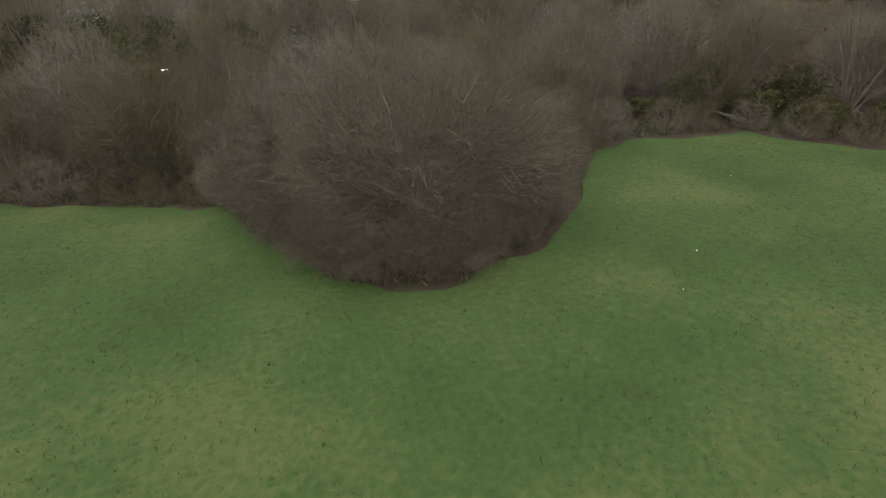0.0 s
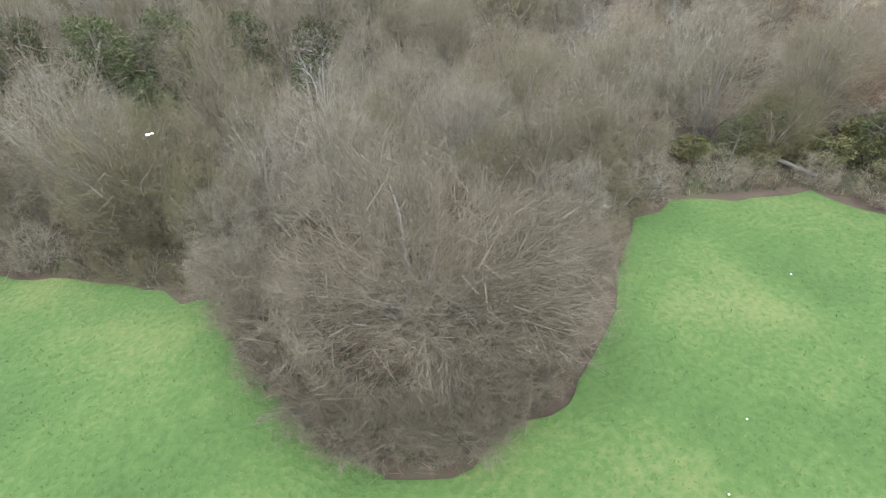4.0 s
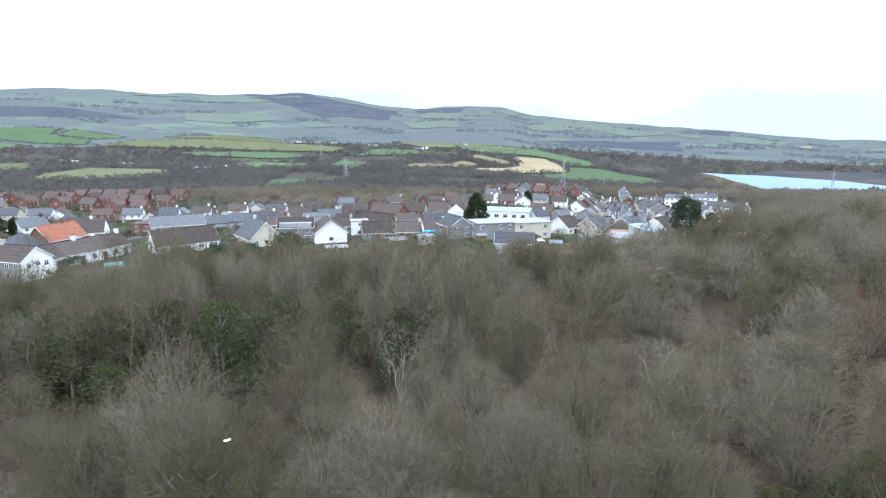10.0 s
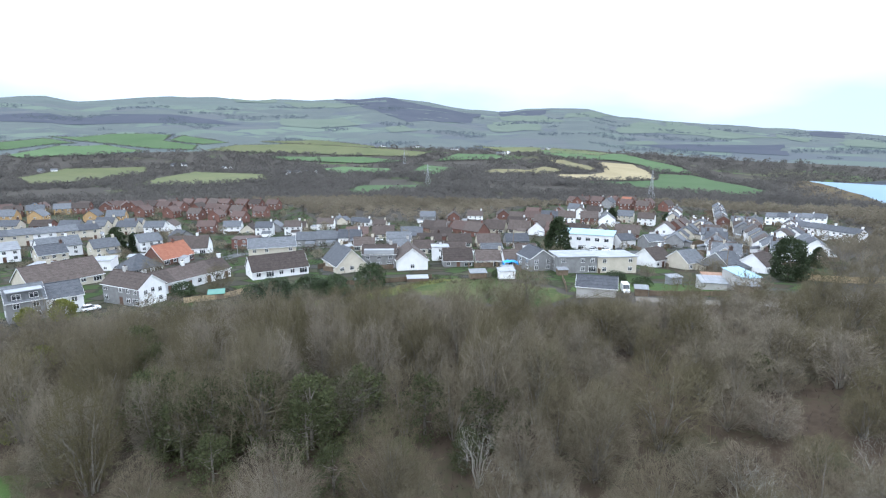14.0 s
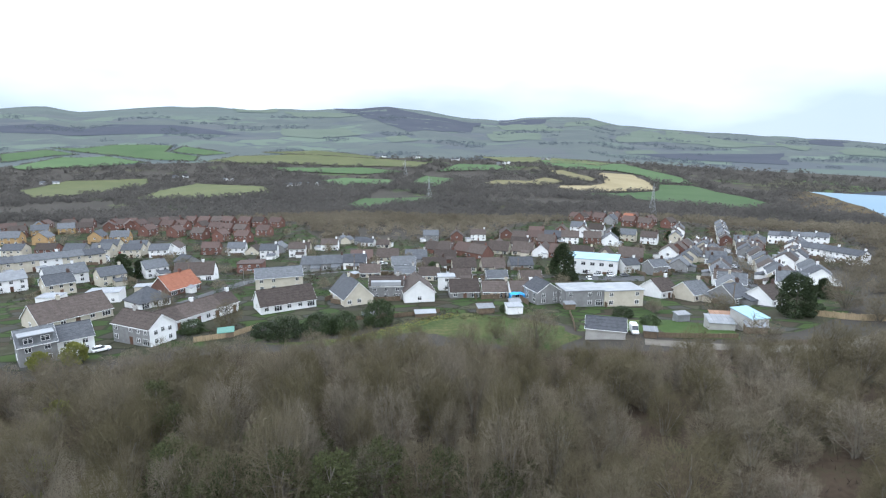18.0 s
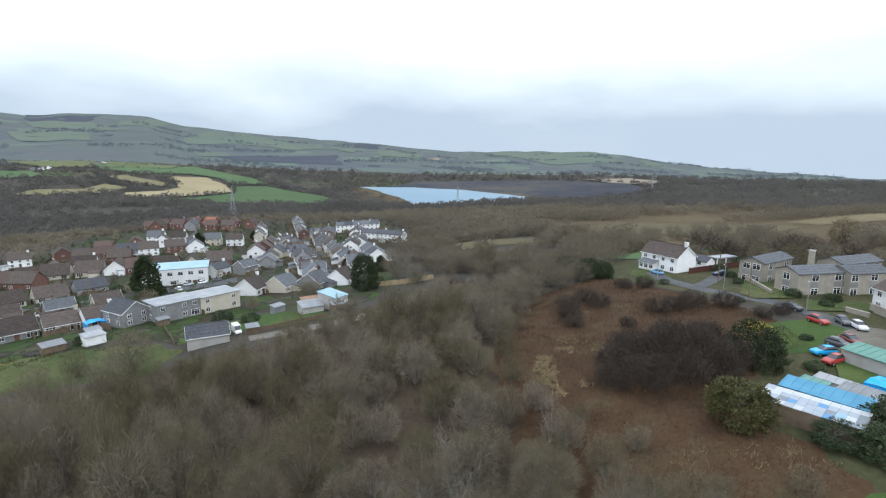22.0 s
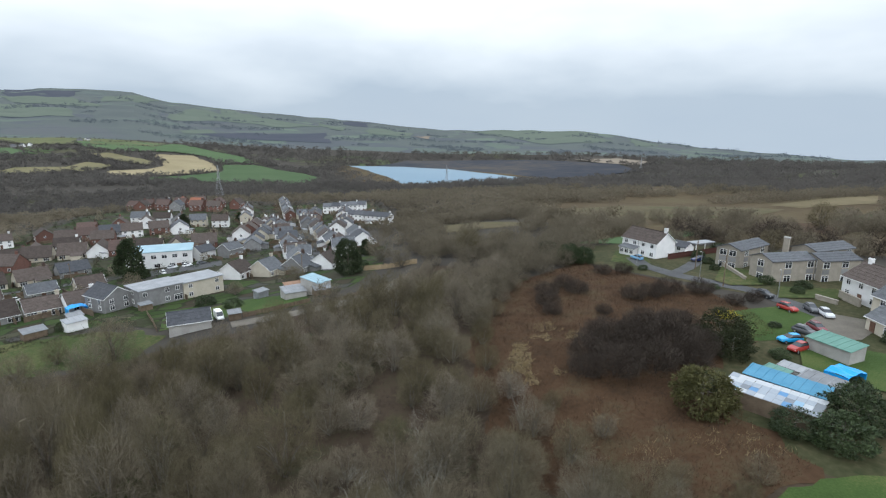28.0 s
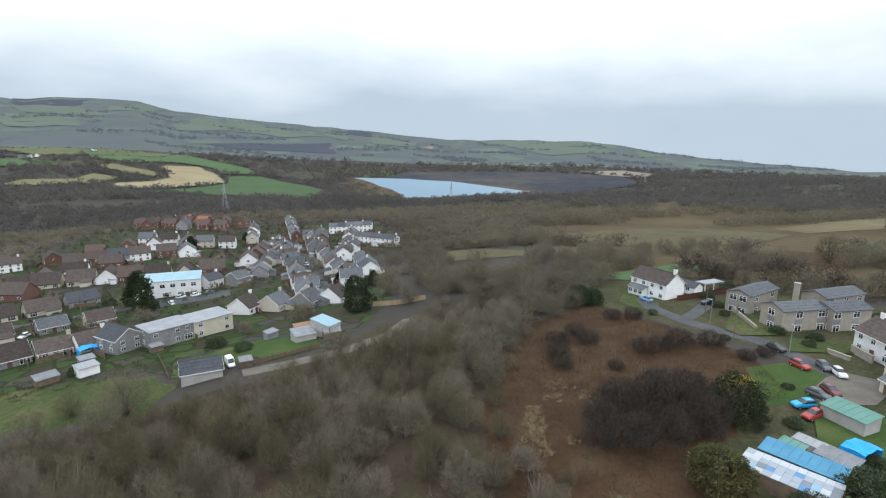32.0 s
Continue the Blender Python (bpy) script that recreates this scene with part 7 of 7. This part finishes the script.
def wood_of(rng, places, kinds, grow, cut=None):
    res = []
    zs = height(places[:, 0], places[:, 1])
    for (x, y), z in zip(places.tolist(), zs.tolist()):
        k = kinds[rng.integers(0, len(kinds))]
        s_ = rng.uniform(0.75, 1.2) * grow(math.hypot(x, y))
        res.append(lay(k, x, y, rng.uniform(0, 6.28), s_, s_ * rng.uniform(0.8, 1.05), z))
    return np.concatenate(res)


PUFFS = [leafy_arrays(800 + i, 6.5, 9.5, 20, 62, (1.4, 2.5), 0.0, 0.1) for i in range(5)]
FINE_PUFFS = [leafy_arrays(820 + i, 6.5, 9.0, 26, 150, (0.7, 1.4), 0.0, 0.1) for i in range(5)]
FAR_CROWNS = [k[2] for k in FAR_KINDS]
p = polar_places(rng, 75, 270, 30, 88, 0.034)
p = moor_gaps(thin(p, 45.0, -0.26), 0.7)
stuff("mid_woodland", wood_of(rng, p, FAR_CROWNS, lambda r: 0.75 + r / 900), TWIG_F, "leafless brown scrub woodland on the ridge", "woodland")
p = moor_gaps(thin(polar_places(rng, 265, 560, -44, 88, 0.0185), 110.0, -0.30), 0.62)
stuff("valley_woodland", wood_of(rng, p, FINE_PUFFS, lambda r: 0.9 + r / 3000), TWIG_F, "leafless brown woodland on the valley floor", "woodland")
# scrub that closes the ground behind the terraces, and the dark trees behind the flats
scrub = np.random.default_rng(91)
p = np.stack([scrub.uniform(-150, 80, 620), scrub.uniform(352, 480, 620)], -1)
for hole in OPEN:
    p = p[~inside(p[:, 0], p[:, 1], hole)]
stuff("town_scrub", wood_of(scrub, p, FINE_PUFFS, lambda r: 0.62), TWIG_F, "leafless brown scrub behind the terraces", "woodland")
p = np.array([(168, 62), (174, 56), (179, 50), (182, 42), (186, 35), (188, 27), (190, 18), (176, 64), (192, 40), (194, 30)]) + scrub.normal(size=(10, 2)) * 1.5
stuff("flats_trees", wood_of(scrub, p, FAR_CROWNS, lambda r: 1.05), TWIG_D, "dark bare trees behind the flats", "woodland")
# woods beyond 560 m take their haze from TWIG_H's emission
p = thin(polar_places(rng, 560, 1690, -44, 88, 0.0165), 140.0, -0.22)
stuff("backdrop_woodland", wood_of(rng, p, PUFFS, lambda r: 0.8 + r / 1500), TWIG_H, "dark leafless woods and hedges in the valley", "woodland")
# far copses, paled by the haze emission in HILL_W
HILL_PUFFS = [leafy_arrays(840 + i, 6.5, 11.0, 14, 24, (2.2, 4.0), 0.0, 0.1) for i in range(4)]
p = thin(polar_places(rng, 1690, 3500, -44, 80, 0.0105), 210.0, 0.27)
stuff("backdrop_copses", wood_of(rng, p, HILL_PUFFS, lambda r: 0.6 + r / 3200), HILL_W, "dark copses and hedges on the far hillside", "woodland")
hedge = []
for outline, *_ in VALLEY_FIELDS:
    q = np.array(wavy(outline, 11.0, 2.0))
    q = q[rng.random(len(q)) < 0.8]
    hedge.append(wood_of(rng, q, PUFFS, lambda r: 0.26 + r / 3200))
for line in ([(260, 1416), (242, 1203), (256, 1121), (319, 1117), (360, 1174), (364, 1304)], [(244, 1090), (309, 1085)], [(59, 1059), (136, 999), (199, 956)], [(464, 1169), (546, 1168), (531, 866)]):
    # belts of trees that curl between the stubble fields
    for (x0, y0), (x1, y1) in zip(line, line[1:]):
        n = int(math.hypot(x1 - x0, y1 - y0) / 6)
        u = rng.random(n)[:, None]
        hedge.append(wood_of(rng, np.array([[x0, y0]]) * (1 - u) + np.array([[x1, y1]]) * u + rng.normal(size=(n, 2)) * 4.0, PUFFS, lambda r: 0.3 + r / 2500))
# hedges share the emitted haze of TWIG_H
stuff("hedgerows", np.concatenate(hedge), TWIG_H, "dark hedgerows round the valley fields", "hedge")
p = np.array([q for q in scatter(rng, TOWN_EDGE, 5.6) if q[1] > 165 and math.hypot(q[0], q[1]) < 500])
near_house = np.array([o.matrix_basis.translation.xy for o in scene.objects if o.get("category") == "house"])
p = p[np.min(np.hypot(p[:, None, 0] - near_house[None, :, 0], p[:, None, 1] - near_house[None, :, 1]), 1) > 5.4]
lot = rng.random(len(p))
stuff("garden_trees", wood_of(rng, p[lot < 0.34], FINE_PUFFS, lambda r: 0.30), BRAMBLE, "brown garden shrubs and hedges among the houses", "shrub")
stuff("garden_hedges", wood_of(rng, p[(lot > 0.34) & (lot < 0.62)], FINE_PUFFS, lambda r: 0.26), LEAF, "green garden bushes and hedges among the houses", "hedge")
stuff("garden_bare_trees", wood_of(rng, p[(lot > 0.62) & (lot < 0.67)], FAR_CROWNS, lambda r: 0.7), TWIG_F, "small bare trees in the gardens", "tree")
# small sheds and parked cars in the gardens
clutter = random.Random(12)
spots = [q for q in scatter(rng, TOWN_EDGE, 9.0) if q[1] > 168 and 190 < math.hypot(q[0], q[1]) < 360 and 5.8 < np.min(np.hypot(near_house[:, 0] - q[0], near_house[:, 1] - q[1])) < 8.5]
clutter.shuffle(spots)
KINDS = ((TIMBER, SHEET, "small timber garden shed with a grey roof"), (WHITE, FELT, "white flat-roofed garden room behind a house"), (CONCRETE, SHEET, "pale concrete garage with a sheet roof"), (WHITE, SHEET, "white lean-to conservatory in a garden"))
for i, (x, y) in enumerate(spots[:48]):
    wall, roof, label = KINDS[i % 4]
    big = clutter.uniform(0.8, 1.25)
    shed(x, y, clutter.choice((5, 20, 50, 62, -20, 95)), 3.4 * big, 2.5 * big, 2.0, 2.4, wall, roof, label, name="garden_shed", ribs=False)
for i, (x, y) in enumerate(spots[48:60]):
    car(x, y, clutter.uniform(0, 360), (P_WHITE, P_SILVER, P_GREY, P_RED)[i % 4], ("white", "silver", "dark grey", "red")[i % 4] + " car parked beside a house")
# garden fences and walls between the plots
plots = Shape()
for hx, hy in near_house.tolist():
    if hy < 150 or math.hypot(hx, hy) > 480 or rng.random() < 0.25:
        continue
    a = rng.choice((0.1, 0.15, 1.1, 1.65, -0.2))
    for turn, near in ((a, 6.5), (a + math.pi / 2, 5.5)):
        c, s_ = math.cos(turn), math.sin(turn)
        half = rng.uniform(3.5, 7.0)
        x0, y0 = hx - s_ * near - c * half, hy + c * near - s_ * half
        steps = int(half)
        for i in range(steps):
            x, y = x0 + c * 2 * i, y0 + s_ * 2 * i
            z = ground_z(x, y)
            if np.min(np.hypot(near_house[:, 0] - x, near_house[:, 1] - y)) < 5.2:
                continue
            low = [(x - s_ * 0.06, y + c * 0.06), (x + c * 1.95 - s_ * 0.06, y + s_ * 1.95 + c * 0.06), (x + c * 1.95 + s_ * 0.06, y + s_ * 1.95 - c * 0.06), (x + s_ * 0.06, y - c * 0.06)]
            plots.add([(*q, z - 0.4) for q in low] + [(*q, z + 1.5) for q in low], [(0, 1, 5, 4), (1, 2, 6, 5), (2, 3, 7, 6), (3, 0, 4, 7), (4, 5, 6, 7)])
tagged(new("garden_fences", plots.mesh("garden_fences", TIMBER)), "weathered board fences between the town's gardens", "fence", kind="stuff")
stuff("verge_grass", carpet(rng, VERGE, 16000, (0.15, 0.45), (0.03, 0.06), 0.8, 0.9, 0.7), BLADE, "rough tufted grass on the verge", "grass")

# ---- pylons, wires and far farms ----
def pylon(x, y, tall, turn):
    p = thing("pylon", on_ground(x, y, turn), "grey steel lattice electricity pylon in the valley", "pylon")
    s = Shape()
    w = 0.11 * tall
    legs = [(sx * w, sy * w) for sx, sy in ((-1, -1), (1, -1), (1, 1), (-1, 1))]
    levels = [0, 0.22, 0.42, 0.58, 0.72, 0.84, 1.0]
    wide = [1, 0.7, 0.45, 0.28, 0.2, 0.16, 0.02]
    t = tall * 0.0036
    for i in range(6):
        for k in range(4):
            a, b = legs[k], legs[(k + 1) % 4]
            p0, p1 = (a[0] * wide[i], a[1] * wide[i], tall * levels[i]), (a[0] * wide[i + 1], a[1] * wide[i + 1], tall * levels[i + 1])
            q1 = (b[0] * wide[i + 1], b[1] * wide[i + 1], tall * levels[i + 1])
            q0 = (b[0] * wide[i], b[1] * wide[i], tall * levels[i])
            s.tube(p0, p1, t, t, 4).tube(p0, q1, t * 0.6, t * 0.6, 3).tube(q0, p1, t * 0.6, t * 0.6, 3)
    part("tower", s, STEEL, p)
    for z, r in ((0.6, 0.2), (0.73, 0.24), (0.86, 0.18)):
        part("crossarm", Shape().tube((-tall * r, 0, tall * z), (0, 0, tall * (z + 0.03)), t * 0.7, t, 4).tube((0, 0, tall * (z + 0.03)), (tall * r, 0, tall * z), t, t * 0.7, 4).tube((-tall * r, 0, tall * z), (tall * r, 0, tall * z), t * 0.7, t * 0.7, 4), STEEL, p)
    return p


pylon(-23, 800, 34, 30)
pylon(-96, 1330, 40, 20)
pylon(232, 590, 36, 50)
pylon(560, 560, 34, 70)
pylon(1010, 470, 30, 80)
FARM_KEY = dict(chimneys=(), trim=False)
for x, y, a, n in ((-250, 1060, 10, 4), (-207, 1680, 0, 2), (-89, 1690, 20, 3), (60, 1670, -10, 3), (-1100, 1290, 30, 3), (-645, 1280, 0, 2), (-497, 1250, 15, 2), (-837, 1110, 0, 2), (190, 1560, 10, 3), (300, 1620, 0, 2)):
    for i in range(n):
        house(x + i * 19 * math.cos(a), y + i * 13 * math.sin(a + 1), a * 7 + i * 40, 12, 8, 4.6, 2.8, WHITE if (i + int(x)) % 3 else GREY, SLATE, "white farmhouse far off in the valley", "W", "", "", name="farmhouse", **FARM_KEY)

# ---- small things ----
litter = Shape()
for i in range(6):
    a = i * 1.05
    litter.add([(0, 0, 0.1), (0.42 * math.cos(a), 0.3 * math.sin(a), 0.02 + 0.12 * (i % 2)), (0.36 * math.cos(a + 0.8), 0.34 * math.sin(a + 0.8), 0.1 - 0.1 * (i % 2))], [(0, 1, 2)])
solid("plastic_bag", litter, P_WHITE, "torn white plastic caught in the branches", "litter", m=pose(-7.5, 27.7, 5.35) @ Matrix.Scale(0.5, 4))
log = thing("fallen_log", pose(30.0, 19.0, ground_z(30.0, 19.0) + 0.16, 0, 0, 112), "fallen dead tree trunk at the meadow's edge", "log")
part("trunk", Shape().tube((0, 0, 0), (2.6, 0.1, 0.35), 0.16, 0.11, 9, cap=True).tube((2.6, 0.1, 0.35), (4.8, 0.5, 1.0), 0.11, 0.04, 8), BARK, log)
part("branch", Shape().tube((2.6, 0.1, 0.35), (3.6, -0.7, 1.3), 0.08, 0.03, 6), BARK, log)
scrap_mesh = Shape().tube((0, 0, 0), (0, 0, 0.02), 0.035, 0.02, 7, cap=True).mesh("litter_scrap", P_WHITE)
for x, y in ((20.7, 12.4), (11.3, 16.7), (12.2, 6.6), (19.8, 22.5), (-1.1, -2.2), (9.5, 4.6)):
    solid("litter_scrap", scrap_mesh, None, "small white scrap of litter on the grass", "litter", m=on_ground(x, y, 0, 0.14))


def lamp_post(x, y, turn):
    l = thing("street_lamp", on_ground(x, y, turn), "tall grey steel street lamp beside the road", "street lamp")
    part("pole", Shape().tube((0, 0, -0.3), (0, 0, 6.0), 0.08, 0.05, 8).tube((0, 0, 6.0), (0.9, 0, 6.35), 0.05, 0.04, 6), STEEL, l)
    part("lantern", Shape().box(0.8, -0.12, 6.3, 1.4, 0.12, 6.42), CONCRETE, l)
    return l


def pole(x, y):
    l = thing("telegraph_pole", on_ground(x, y), "dark wooden telegraph pole by the houses", "pole")
    part("shaft", Shape().tube((0, 0, -0.5), (0, 0, 7.5), 0.14, 0.1, 8, cap=True), TIMBER, l)
    part("crossbar", Shape().box(-0.5, -0.05, 7.0, 0.5, 0.05, 7.12), TIMBER, l)


for x, y, a in ((126, 40, 180), (119, 22, 180), (133, 59, 200), (-76, 192, 0), (100, 178, 150), (118, 212, 150), (136, 250, 150), (152, 284, 150), (2, 280, 0)):
    lamp_post(x, y, a)
for x, y in ((134, 44), (120.5, 33), (86, 156), (-40, 222), (30, 222), (-100, 200), (78, 142)):
    pole(x, y)
